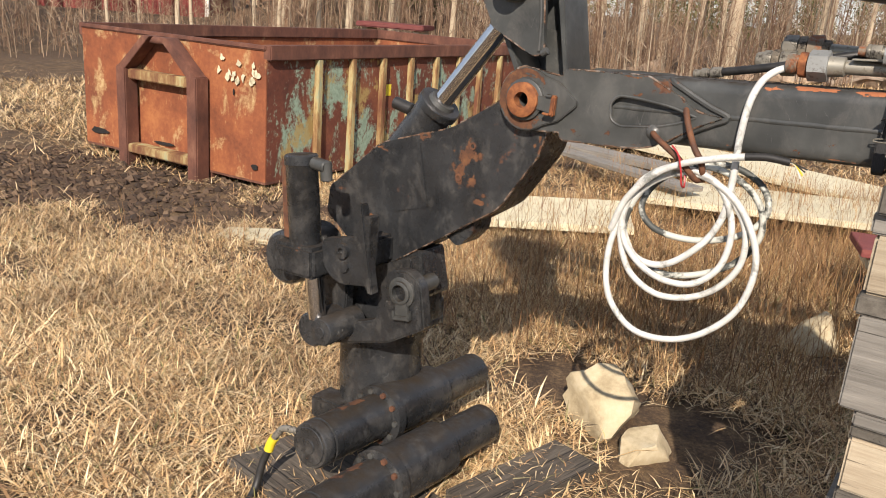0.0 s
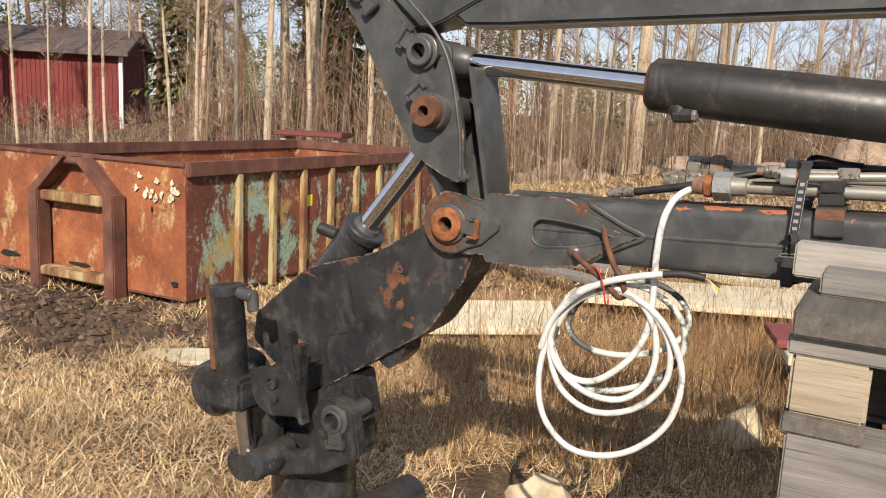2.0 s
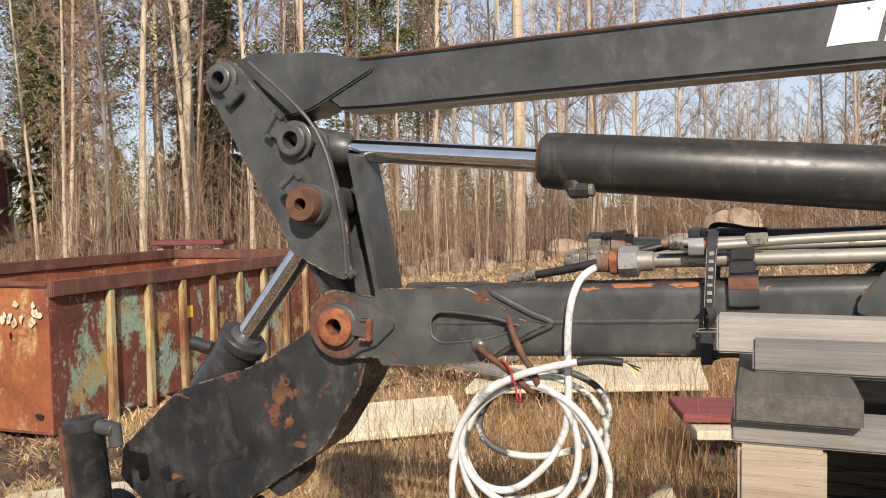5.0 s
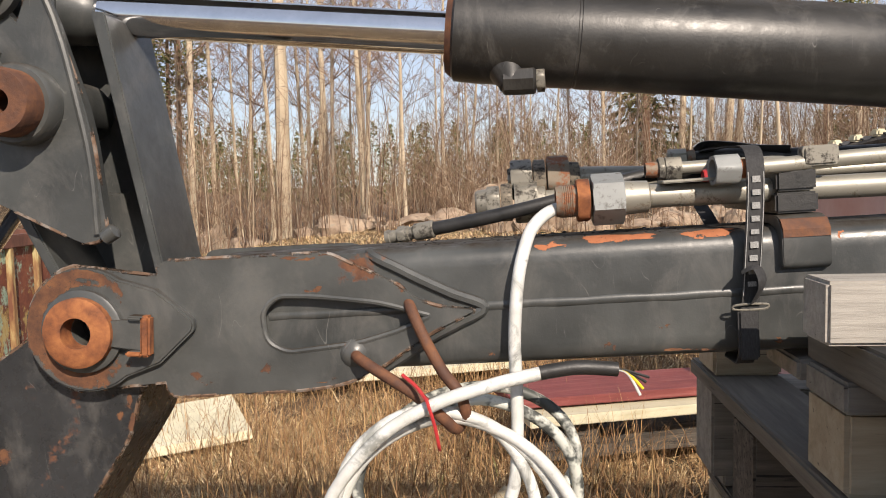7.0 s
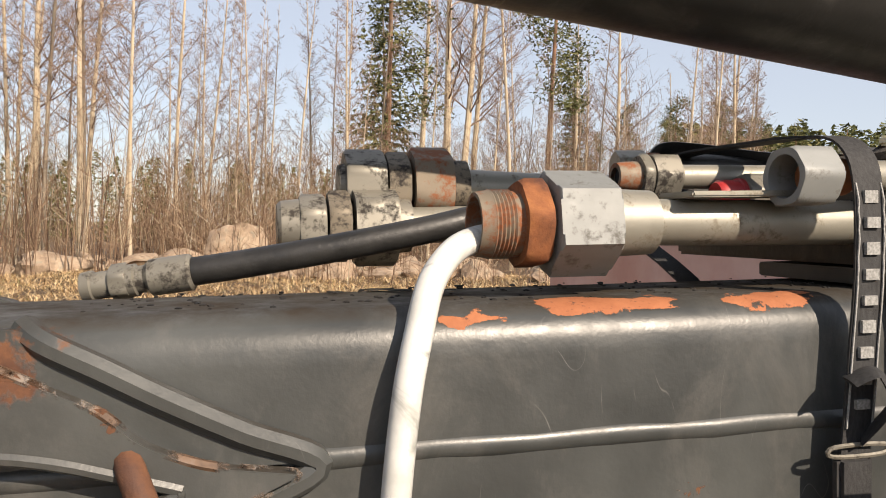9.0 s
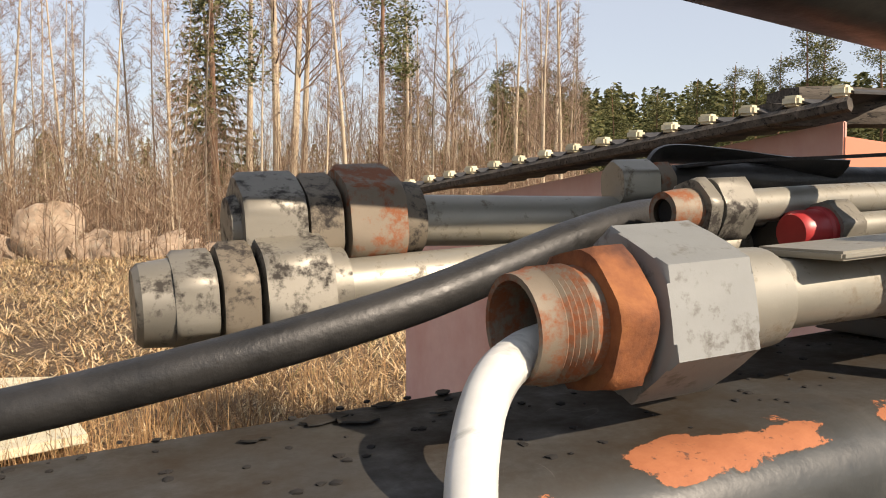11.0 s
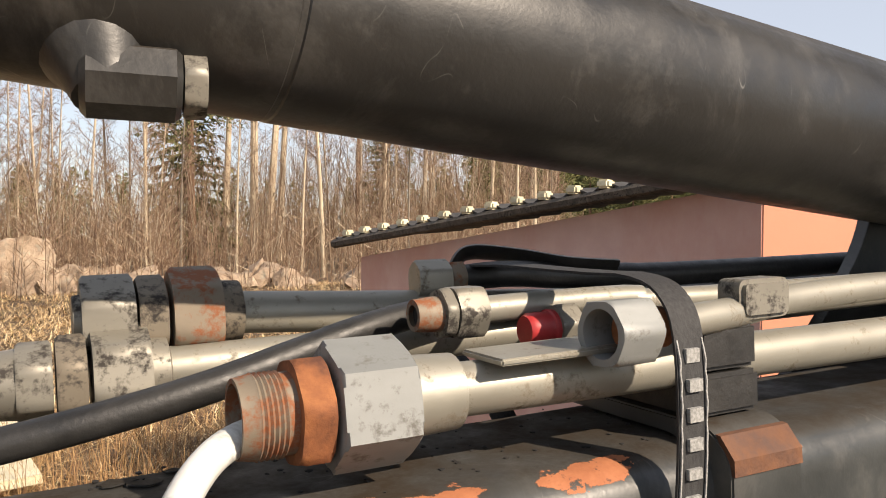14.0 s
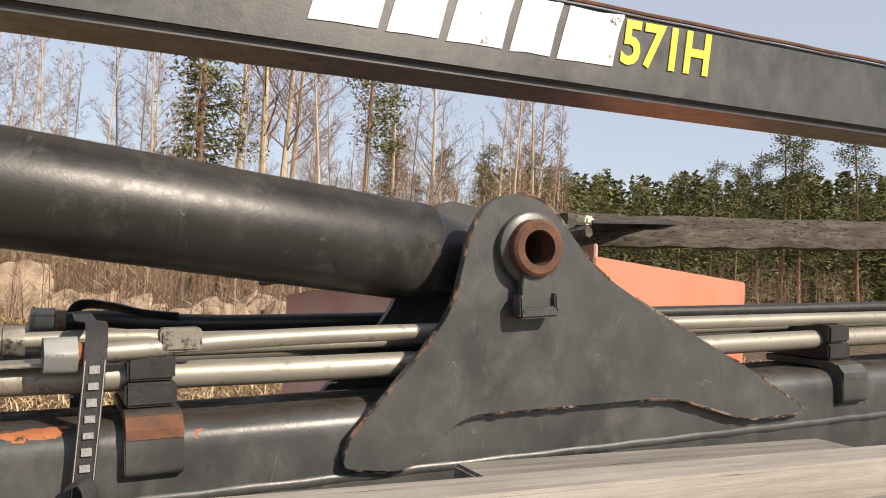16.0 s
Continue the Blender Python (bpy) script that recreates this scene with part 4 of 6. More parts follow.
part("cross_plate", prism(rounded([(-0.70, -0.80), (-0.585, -0.80), (-0.575, -0.64), (-0.63, -0.60), (-0.69, -0.63)], [0.02] * 5, 3), -0.10, -0.06, 0.006), BLACK, base)
part("dirt_layer", prism([(-0.60, -0.783), (-0.40, -0.757), (-0.40, -0.750), (-0.60, -0.776)], -0.028, 0.148), RUSTY, base)
part("column", turned((-0.575, 0.085, -0.82), (0, 0, -1), [(0, 0), (0, 0.155), (0.03, 0.155), (0.035, 0.145), (0.43, 0.145), (0.43, 0)], 44), BLACK, base, "round slewing column with scraped paint")
AX, AZ = -0.450, -1.047
RD = Vector((0.03, 1, -0.05)).normalized()


def rack_cylinder(p):
    p = Vector(p)
    r = part("rack_cylinder", turned(p, RD, [(0, 0.0), (0, 0.068), (0.006, 0.072), (0.035, 0.074), (0.037, 0.069), (0.045, 0.069), (0.047, 0.074), (0.300, 0.074), (0.302, 0.100), (0.335, 0.101), (0.337, 0.090), (0.60, 0.090), (0.608, 0.070), (0.86, 0.070), (0.868, 0.060), (0.868, 0)], 44), BLACK, base, "black rack cylinder with bolted flange")
    u = RD.orthogonal().normalized()
    v = RD.cross(u)
    for i in range(10):
        a = radians(36 * i + 10)
        part("flange_bolt", hexagon(p + RD * 0.292 + (u * math.cos(a) + v * math.sin(a)) * 0.083, RD, 0.018, 0.012), RUSTY if i % 3 == 0 else CRANE_WORN, r)
    part("end_cap", turned(p - RD * 0.001, -RD, [(0, 0.060), (0.003, 0.058), (0.003, 0.024), (0.007, 0.022), (0.007, 0)], 32), BLACK, r, "round cap, partly rusted")
    wear(r, "rust_spot", "", RUST_SPOT, lambda s, t: p + RD * (0.10 + 0.19 * s) + (Vector((0, 0, 1)) * math.cos(1.9 * t - 0.3) - Vector((1, 0, 0)) * math.sin(1.9 * t - 0.3)) * 0.0748, 18, 14, p.x * 9, 0.6)
    part("vent_plug", turned(p + RD * 0.52 + Vector((0.062, 0, 0.052)), (0.77, 0, 0.64), [(0, 0.014), (0.006, 0.012), (0.006, 0.006), (0, 0.0)], 14), RUSTY, r)
    return r


rack = rack_cylinder((AX, -0.40, AZ))
rack_cylinder((-0.255, -0.63, -1.11))
part("foot_plate", box(-0.74, -0.60, -0.10, 0.0, -1.16, -1.08, 0.008), BLACK, base)

# elbow fitting with a yellow sleeve, and its hose
hose = thing("hydraulic_hose", "black hydraulic hose with yellow sleeve at its steel elbow", "hose", CRANE_POSE)
hp = [(AX - 0.05, -0.385, AZ + 0.02), (AX - 0.085, -0.39, AZ + 0.022), (AX - 0.12, -0.395, AZ + 0.015), (AX - 0.145, -0.405, AZ - 0.02)]
part("elbow", swept(smooth_line(hp, 5), 0.011, 12), ZINC, hose, "bent zinc elbow")
part("sleeve", swept(smooth_line([hp[-1], (AX - 0.155, -0.41, AZ - 0.04), (AX - 0.162, -0.415, AZ - 0.065)], 4), 0.015, 12), YELLOW, hose, "yellow sleeve")
part("hose_line", swept(smooth_line([(AX - 0.162, -0.415, AZ - 0.065), (AX - 0.175, -0.43, AZ - 0.11), (AX - 0.172, -0.47, AZ - 0.19), (AX - 0.12, -0.6, AZ - 0.225), (AX + 0.1, -0.8, AZ - 0.235)], 6), 0.0125, 12), RUBBER, hose)


# ---- hydraulic tubes on the boom ----
def tube(name, line, r, mat, parent, label=""):
    return part(name, swept(smooth_line(line, 5), r, 16), mat, parent, label)


def fitting(label, end):
    return thing("hydraulic_tube", label, "pipe", CRANE_POSE, "tubes along the boom")


XD = Vector((1, 0, 0))
# near large tube, open, with the cable pushed into it
t1 = fitting("zinc hydraulic tube with large grey union nut", 0)
Y1, Z1 = 0.044, 0.131
tube("tube_line", [(0.70, Y1, Z1 + 0.001), (0.95, Y1, Z1 - 0.002), (1.3, Y1, Z1 - 0.004), (2.0, Y1, Z1), (3.2, Y1, Z1)], 0.0158, TUBE, t1)
part("union_nut", hexagon((0.688, Y1, Z1), (1, 0, 0), 0.061, 0.042, 0, -23, 0.06), ZINC_CLEAN, t1, "large pale grey hexagon nut")
part("collar", turned((0.722, Y1, Z1), XD, [(0, 0.0245), (0.016, 0.0225), (0.040, 0.0215), (0.043, 0.016)], 28), TUBE, t1)
part("lock_nut", hexagon((0.668, Y1, Z1), (1, 0, 0), 0.053, 0.017, 0.021, 4), RUSTY_BRIGHT, t1, "orange rusty lock nut")
thread = [(0.0, 0.0180), (0.0, 0.0205), (0.008, 0.0218)]
for i in range(6):
    thread += [(0.009 + 0.0026 * i, 0.0225), (0.0103 + 0.0026 * i, 0.0212)]
thread += [(0.034, 0.0218), (0.034, 0.0180), (0.0005, 0.0178)]
part("threaded_stub", turned((0.640, Y1, Z1), XD, thread[:-1] + [(0.0, 0.0180)], 32, True), RUST_NUT, t1, "rusty threaded pipe end")
# black disc standing for the shade inside the pipe
part("bore", turned((0.655, Y1, Z1), XD, [(0.018, 0.0179), (0.019, 0)], 24), DARK, t1)

# far lower tube
t2 = fitting("stained zinc tube with grimy capped union", 1)
Y2, Z2 = 0.222, 0.1305
tube("tube_line", [(0.62, Y2, Z2), (0.95, Y2 - 0.01, Z2 + 0.004), (1.3, Y2 - 0.02, Z2 + 0.006), (2.0, Y2 - 0.02, Z2 + 0.006), (3.2, Y2 - 0.02, Z2)], 0.0155, TUBE, t2)
part("union_nut", hexagon((0.586, Y2, Z2), XD, 0.059, 0.036, 0, -24), ZINC, t2, "stained hexagon nut")
part("collar", turned((0.612, Y2, Z2), XD, [(0.006, 0.0235), (0.022, 0.0225), (0.024, 0.0155)], 24), ZINC, t2)
part("lock_nut", hexagon((0.565, Y2, Z2), XD, 0.052, 0.018, 0, -10), GRIMY, t2, "black grimy nut")
part("end_cap", merge(turned((0.524, Y2, Z2), XD, [(0, 0.0), (0, 0.0185), (0.003, 0.0215), (0.018, 0.0230), (0.019, 0)], 26), hexagon((0.542, Y2, Z2), XD, 0.0465, 0.021, 0, -15)), ZINC, t2, "zinc end cap")
# far upper tube
t3 = fitting("zinc tube with rust-stained union and silver cap", 2)
Y3, Z3 = 0.246, 0.165
tube("tube_line", [(0.67, Y3, Z3), (0.95, Y3 - 0.03, Z3 - 0.014), (1.3, Y3 - 0.05, Z3 - 0.024), (2.0, Y3 - 0.06, Z3 - 0.024), (3.2, Y3 - 0.06, Z3 - 0.024)], 0.0158, TUBE, t3)
part("union_nut", hexagon((0.640, Y3, Z3), XD, 0.060, 0.034, 0, -20), RUST_NUT, t3, "rust-red hexagon nut")
part("collar", turned((0.672, Y3, Z3), XD, [(0, 0.0235), (0.018, 0.0225), (0.020, 0.016)], 24), GRIMY, t3)
part("lock_nut", hexagon((0.618, Y3, Z3), XD, 0.052, 0.019, 0, -14), GRIMY, t3)
part("cap_nut", merge(hexagon((0.582, Y3, Z3), XD, 0.055, 0.034, 0, -15), turned((0.577, Y3, Z3), XD, [(0, 0), (0, 0.018), (0.007, 0.020)], 22)), ZINC, t3, "silver hexagon cap")

# small tubes
t4 = fitting("thin hydraulic tube with open brass-coloured end", 3)
Y4, Z4 = 0.116, 0.166
tube("tube_line", [(0.82, Y4, Z4), (0.95, Y4 + 0.004, Z4), (1.2, Y4, Z4 - 0.006), (3.2, Y4, Z4 - 0.006)], 0.0095, TUBE, t4)
part("union_nut", hexagon((0.800, Y4, Z4), XD, 0.033, 0.022, 0, 15), ZINC, t4)
part("body_nut", hexagon((0.791, Y4, Z4), XD, 0.031, 0.008, 0, 0), ZINC, t4)
part("stub", turned((0.773, Y4, Z4), XD, [(0, 0.007), (0, 0.0105), (0.008, 0.0115), (0.018, 0.0120), (0.019, 0.0145), (0.026, 0.015)], 24, True), RUST_NUT, t4)
# black disc puts the stub's inner shade into colour
part("bore", turned((0.7735, Y4, Z4), XD, [(0.003, 0.0072), (0.0035, 0)], 20), DARK, t4)
t5 = fitting("small rusty tube with open zinc socket nut", 4)
Y5, Z5 = 0.008, 0.160
tube("tube_line", [(0.862, Y5 + 0.002, Z5), (0.95, Y5 + 0.012, Z5 + 0.002), (1.05, Y5 + 0.03, Z5 + 0.006), (1.3, Y5 + 0.034, Z5 + 0.008), (2.0, Y5 + 0.034, Z5 + 0.006), (3.2, Y5 + 0.034, Z5)], 0.0105, TUBE, t5)
part("rusty_sleeve", turned((0.860, Y5 + 0.001, Z5), (1, 0.1, 0), [(0, 0.0125), (0.028, 0.0125), (0.03, 0.0105)], 22), RUSTY_BRIGHT, t5, "orange rusty sleeve")
part("socket_nut", hexagon((0.840, Y5, Z5), (1, 0.08, 0), 0.037, 0.032, 0.0145, 10), ZINC_CLEAN, t5, "open hexagon socket nut")
t6 = fitting("thin tube with red plastic plug", 5)
Y6, Z6 = 0.103, 0.151
part("red_plug", turned((0.850, Y6, Z6), XD, [(0, 0.0), (0, 0.010), (0.003, 0.012), (0.018, 0.012), (0.019, 0.0135), (0.022, 0.0135), (0.022, 0)], 24), RED, t6, "red plastic plug")
part("union_nut", hexagon((0.872, Y6, Z6), XD, 0.030, 0.018, 0, 0), ZINC, t6)
tube("tube_line", [(0.886, Y6, Z6), (1.2, Y6 - 0.005, Z6), (2.0, Y6, Z6), (3.2, Y6, Z6)], 0.0085, TUBE, t6)
t7 = fitting("thin hose with silver cap nut", 6)
Y7, Z7 = 0.226, 0.180
part("cap_nut", hexagon((0.826, Y7, Z7), (1, -0.1, 0.0), 0.029, 0.028, 0, -15), TUBE, t7, "shiny cap nut")
part("rusty_nut", hexagon((0.855, Y7 - 0.003, Z7), (1, -0.1, 0), 0.026, 0.012, 0, 5), RUST_NUT, t7)
tube("hose_line", [(0.866, Y7 - 0.004, Z7), (0.91, Y7 - 0.012, Z7 + 0.002), (1.0, Y7 - 0.02, Z7 - 0.004), (1.3, Y7 - 0.02, Z7 - 0.008), (3.0, Y7 - 0.02, Z7 - 0.01)], 0.011, RUBBER, t7)

# flat strip lying across the tubes
strip = lone("steel_strip", prism(rounded([(0.778, 0.1470), (0.875, 0.1475), (0.875, 0.1515), (0.778, 0.1510)], [0] * 4), 0.014, 0.060, 0.0012), TUBE, "flat zinc strip lying on the tube", "metal strip", CRANE_POSE)

# black hose lying over the tubes
hose2 = thing("rubber_hose", "cracked black rubber hose with dirty steel end", "hose", CRANE_POSE)
hl = smooth_line([(0.458, 0.160, 0.0985), (0.50, 0.152, 0.1045), (0.57, 0.142, 0.116), (0.64, 0.140, 0.129), (0.70, 0.146, 0.143), (0.755, 0.156, 0.155), (0.81, 0.172, 0.161), (0.88, 0.190, 0.158), (1.0, 0.196, 0.154)], 6)
part("hose_line", swept(hl, 0.0105, 14), RUBBER, hose2)
hd = (Vector(hl[0]) - Vector(hl[3])).normalized()
part("ferrule", turned(Vector(hl[1]), hd, [(0, 0.0115), (0.002, 0.0135), (0.030, 0.0135), (0.034, 0.010), (0.040, 0.010), (0.041, 0.012), (0.050, 0.012)], 22), ZINC, hose2, "crimped steel ferrule")
part("end_nut", merge(hexagon(Vector(hl[1]) + hd * 0.046, hd, 0.024, 0.012, 0, 10), turned(Vector(hl[1]) + hd * 0.057, hd, [(0, 0.009), (0.004, 0.010), (0.014, 0.010), (0.015, 0.0115), (0.022, 0.011), (0.022, 0)], 20)), ZINC, hose2, "zinc end nut")

# bent black strip and its plate behind the tubes
lone("bent_bracket", swept(smooth_line([(0.872, 0.252, 0.164), (0.876, 0.250, 0.190), (0.890, 0.247, 0.200), (0.925, 0.230, 0.196), (0.96, 0.205, 0.188), (1.0, 0.19, 0.184)], 6), 0.012, 8, flat=0.35), RUBBER, "bent black strap iron over the tubes", "bracket", CRANE_POSE)
lone("clamp_plate", merge(box(0.96, 1.36, 0.215, 0.245, 0.150, 0.158, 0.002), rod((1.168, 0.232, 0.155), (1.168, 0.232, 0.180), 0.007, 12), hexagon((1.168, 0.232, 0.158), (0, 0, 1), 0.018, 0.008)), FELT, "black clamp rail with a bolt", "clamp", CRANE_POSE)


def clamp(x, rust):
    c = thing("tube_clamp", "welded steel foot with two black rubber clamp blocks", "clamp", CRANE_POSE, "tube clamps")
    bm = prism(rounded([(-0.014, 0.032), (0.006, 0.026), (0.010, 0.078), (0.04, 0.0855), (W - 0.02, 0.0855), (W - 0.02, 0.097), (0.006, 0.097), (-0.014, 0.080)], [0.006, 0.004, 0.01, 0.004, 0, 0.002, 0.014, 0.014], 4), x - 0.030, x + 0.030, 0.003)
    bmesh.ops.transform(bm, matrix=Matrix(((0, 1, 0, 0), (1, 0, 0, 0), (0, 0, 1, 0), (0, 0, 0, 1))), verts=bm.verts)
    part("foot", bm, CRANE_WORN, c, "bent steel foot with rusty edge")
    bm = prism([(-0.0152, 0.070), (-0.0148, 0.080), (-0.004, 0.0925), (0.000, 0.0930), (-0.006, 0.083), (-0.010, 0.070)], x - 0.029, x + 0.029)
    bmesh.ops.transform(bm, matrix=Matrix(((0, 1, 0, 0), (1, 0, 0, 0), (0, 0, 1, 0), (0, 0, 0, 1))), verts=bm.verts)
    part("rusty_edge", bm, RUSTY if rust else CRANE_WORN, c)
    part("lower_block", box(x - 0.028, x + 0.026, 0.014, 0.28, 0.099, 0.1255, 0.003), RUBBER, c)
    part("upper_block", box(x - 0.026, x + 0.024, 0.014, 0.28, 0.1275, 0.156, 0.003), RUBBER, c)
    return c


clamp(0.948, True)
clamp(2.05, False)
lone("pipe_saddle", prism(rounded([(0.955, 0.158), (1.0, 0.158), (1.0, 0.184), (0.955, 0.184)], [0.006] * 4, 3), 0.010, 0.034, 0.003), ZINC, "zinc saddle on the thin tube", "pipe clip", CRANE_POSE)

# dirt crumbs and lifted paint flakes on top of the boom
rng = random.Random(31)
bits = []
for i in range(150):
    x, y, r = 0.40 + 0.55 * rng.random(), 0.035 + 0.12 * rng.random(), rng.uniform(0.0006, 0.0022)
    bit = bmesh.new()
    bmesh.ops.create_icosphere(bit, subdivisions=1, radius=r)
    for v in bit.verts:
        v.co = Vector((x, y, 0.0832)) + Vector((v.co.x * rng.uniform(0.7, 1.6), v.co.y * rng.uniform(0.7, 1.6), v.co.z * 0.6))
    bits.append(bit)
crumbs = lone("dirt_crumbs", merge(*bits), DARK, "black dirt crumbs scattered on the boom", "dirt", CRANE_POSE, kind="stuff")
for x, y, r in ((0.560, 0.118, 0.007), (0.590, 0.128, 0.012), (0.604, 0.120, 0.010), (0.622, 0.135, 0.006), (0.640, 0.110, 0.005), (0.655, 0.140, 0.005)):
    pts = [(x + r * rng.uniform(0.5, 1.2) * math.cos(a), -y + 0.7 * r * rng.uniform(0.4, 1.2) * math.sin(a)) for a in [2 * math.pi * i / 11 for i in range(11)]]
    flake = prism(pts, 0, 0.0008)
    bmesh.ops.transform(flake, matrix=Matrix.Translation((0, 0, 0.0846)) @ Matrix.Rotation(radians(-90), 4, "X") @ Matrix.Rotation(radians(rng.uniform(-2, 2)), 4, "Z"), verts=flake.verts)
    bmesh.ops.translate(flake, verts=flake.verts, vec=(0, 0, 0.0846 - sum(v.co.z for v in flake.verts) / len(flake.verts)))
    bmesh.ops.translate(flake, verts=flake.verts, vec=(0, y - sum(v.co.y for v in flake.verts) / len(flake.verts), 0))
    part("paint_flake", flake, CRANE_CLEAN, boom, "lifted glossy paint flake")

# webbing strap round boom and tubes
strap = thing("webbing_strap", "black webbing strap with white woven marks round the boom", "strap", CRANE_POSE)
loop = [(0.002, 0.176), (-0.010, 0.150), (-0.016, 0.10), (-0.0165, 0.05), (-0.0165, 0.0), (-0.014, -0.06), (-0.008, -0.086), (0.02, -0.090), (W - 0.01, -0.090), (W + 0.008, -0.07), (W + 0.008, 0.06), (0.29, 0.12), (0.29, 0.178), (0.20, 0.190), (0.10, 0.190), (0.03, 0.188)]


def band(loop, x0, x1, lean, thick, closed=True):
    bm = bmesh.new()
    k = len(loop)
    rings = []
    for i, (y, z) in enumerate(loop):
        dx = lean * (0.18 - z) if y < 0.05 else lean * 0.1
        a, b = Vector(loop[i - 1]), Vector(loop[(i + 1) % k])
        d = (b - a).normalized()
        nrm = Vector((d.y, -d.x)) * thick
        rings.append([bm.verts.new((x0 + dx, y, z)), bm.verts.new((x1 + dx, y, z)), bm.verts.new((x1 + dx, y + nrm.x, z + nrm.y)), bm.verts.new((x0 + dx, y + nrm.x, z + nrm.y))])
    for a, b in list(zip(rings, rings[1:])) + ([(rings[-1], rings[0])] if closed else []):
        for j in range(4):
            bm.faces.new((a[j], a[(j + 1) % 4], b[(j + 1) % 4], b[j]))
    if not closed:
        bm.faces.new(rings[0])
        bm.faces.new(rings[-1][::-1])
    return bm


band_line = [tuple(p)[:2] for p in smooth_line([(y, z, 0) for y, z in loop], 4, True)]
web_band = part("webbing", band(band_line, 0.880, 0.902, -0.085, 0.0018), WEBBING, strap)


def strap_x(z):
    return 0.891 - 0.085 * (0.18 - z)


def strap_y(z):
    best = min((p for p in band_line if p[0] < 0.03), key=lambda p: abs(p[1] - z))
    return best[0]


# woven brand words as plain bars, with two edge lines
z = 0.148
for i, h in enumerate((0.012, 0.011, 0.012, 0.011, 0.010, 0.012, 0.011, 0.012, 0.010)):
    zz = z - 0.0165 * i
    if zz < 0.005:
        break
    xx, yy = strap_x(zz), strap_y(zz)
    part("woven_bar", prism([(xx - 0.005, zz - h / 2), (xx + 0.005, zz - h / 2), (xx + 0.005, zz + h / 2 - 0.004), (xx - 0.005, zz + h / 2 - 0.004)], yy - 0.0045, yy - 0.001), WOVEN, web_band, "white woven bar")
for s in (-0.0095, 0.0095):
    pts = [Vector((strap_x(q) + s, strap_y(q) - 0.0028, q)) for q in [0.155 - 0.006 * i for i in range(27)]]
    part("edge_line", swept(pts, 0.0007, 4), WOVEN, web_band)
part("buckle", merge(swept(smooth_line([(strap_x(-0.01) - 0.018, -0.020, -0.012), (strap_x(-0.01) + 0.018, -0.021, -0.012), (strap_x(-0.03) + 0.018, -0.021, -0.018), (strap_x(-0.03) - 0.018, -0.020, -0.018)], 4, True), 0.0016, 6, True)), ZINC, strap, "wire buckle")
part("loose_tail", swept(smooth_line([(strap_x(0) + 0.004, -0.018, -0.008), (strap_x(0) + 0.010, -0.034, 0.016), (strap_x(0) + 0.004, -0.030, 0.036), (strap_x(0) - 0.012, -0.024, 0.030)], 5), 0.011, 8, flat=0.14), WEBBING, strap)
part("lower_loop", box(strap_x(-0.05) - 0.014, strap_x(-0.05) + 0.012, -0.024, -0.014, -0.083, -0.018, 0.003), WEBBING, strap)

# ---- white cable ----
cable = thing("electric_cable", "coiled white electric cable hung on the boom with red tie", "cable", CRANE_POSE)
R1 = 0.0085
part("lead", swept(smooth_line([(0.668, Y1, Z1 - 0.006), (0.642, Y1 - 0.003, Z1 - 0.009), (0.622, 0.030, 0.114), (0.604, 0.010, 0.097), (0.592, -0.009, 0.070), (0.582, -0.018, 0.03), (0.574, -0.020, -0.04), (0.573, -0.022, -0.10), (0.570, -0.026, -0.17), (0.560, -0.034, -0.24), (0.52, -0.05, -0.31), (0.44, -0.06, -0.37), (0.36, -0.058, -0.36), (0.315, -0.05, -0.28)], 6), R1, 12), CABLE, cable, "white cable lead")


def coil(cx, cz, rx, rz, y0, y1, tilt, mat, phase=0.0):
    pts = []
    for i in range(12):
        a = 2 * math.pi * i / 12 + phase
        u, v = rx * math.cos(a), rz * math.sin(a)
        c, s = math.cos(radians(tilt)), math.sin(radians(tilt))
        wob = 1 + 0.035 * math.sin(3 * a + phase * 5)
        pts.append((cx + (u * c - v * s) * wob, y0 + (y1 - y0) * (0.5 + 0.5 * math.sin(a + phase)), cz + (u * s + v * c) * wob))
    part("loop", swept(smooth_line(pts, 6, True), R1 * 0.95, 12, True), mat, cable)


coil(0.474, -0.350, 0.178, 0.212, -0.085, -0.040, -14, CABLE, 0.3)
coil(0.462, -0.270, 0.132, 0.140, -0.075, -0.035, 20, CABLE, 1.1)
coil(0.470, -0.290, 0.150, 0.165, -0.070, -0.030, 5, CABLE, 1.7)
coil(0.485, -0.262, 0.165, 0.135, -0.060, 0.01, 26, CABLE_OLD, 2.0)
coil(0.500, -0.215, 0.150, 0.092, -0.020, 0.05, 8, CABLE_OLD, 0.7)
part("cable_end", swept(smooth_line([(0.300, -0.075, -0.300), (0.335, -0.082, -0.215), (0.400, -0.082, -0.145), (0.470, -0.078, -0.108), (0.545, -0.070, -0.088), (0.605, -0.062, -0.078)], 6), R1, 12), CABLE, cable)
part("heat_sleeve", swept(smooth_line([(0.603, -0.062, -0.078), (0.65, -0.058, -0.074), (0.70, -0.056, -0.079)], 5), R1 * 1.08, 12), RUBBER, cable, "dark shrink sleeve")
for i, (dx, dz, m) in enumerate(((0.030, -0.026, YELLOW), (0.034, -0.018, RUBBER), (0.038, -0.012, RUBBER), (0.026, -0.034, CABLE))):
    part("wire", swept(smooth_line([(0.698, -0.056, -0.079), (0.712, -0.056, -0.080 + dz * 0.15), (0.70 + dx, -0.056, -0.079 + dz)], 4), 0.0019, 6), m, cable)
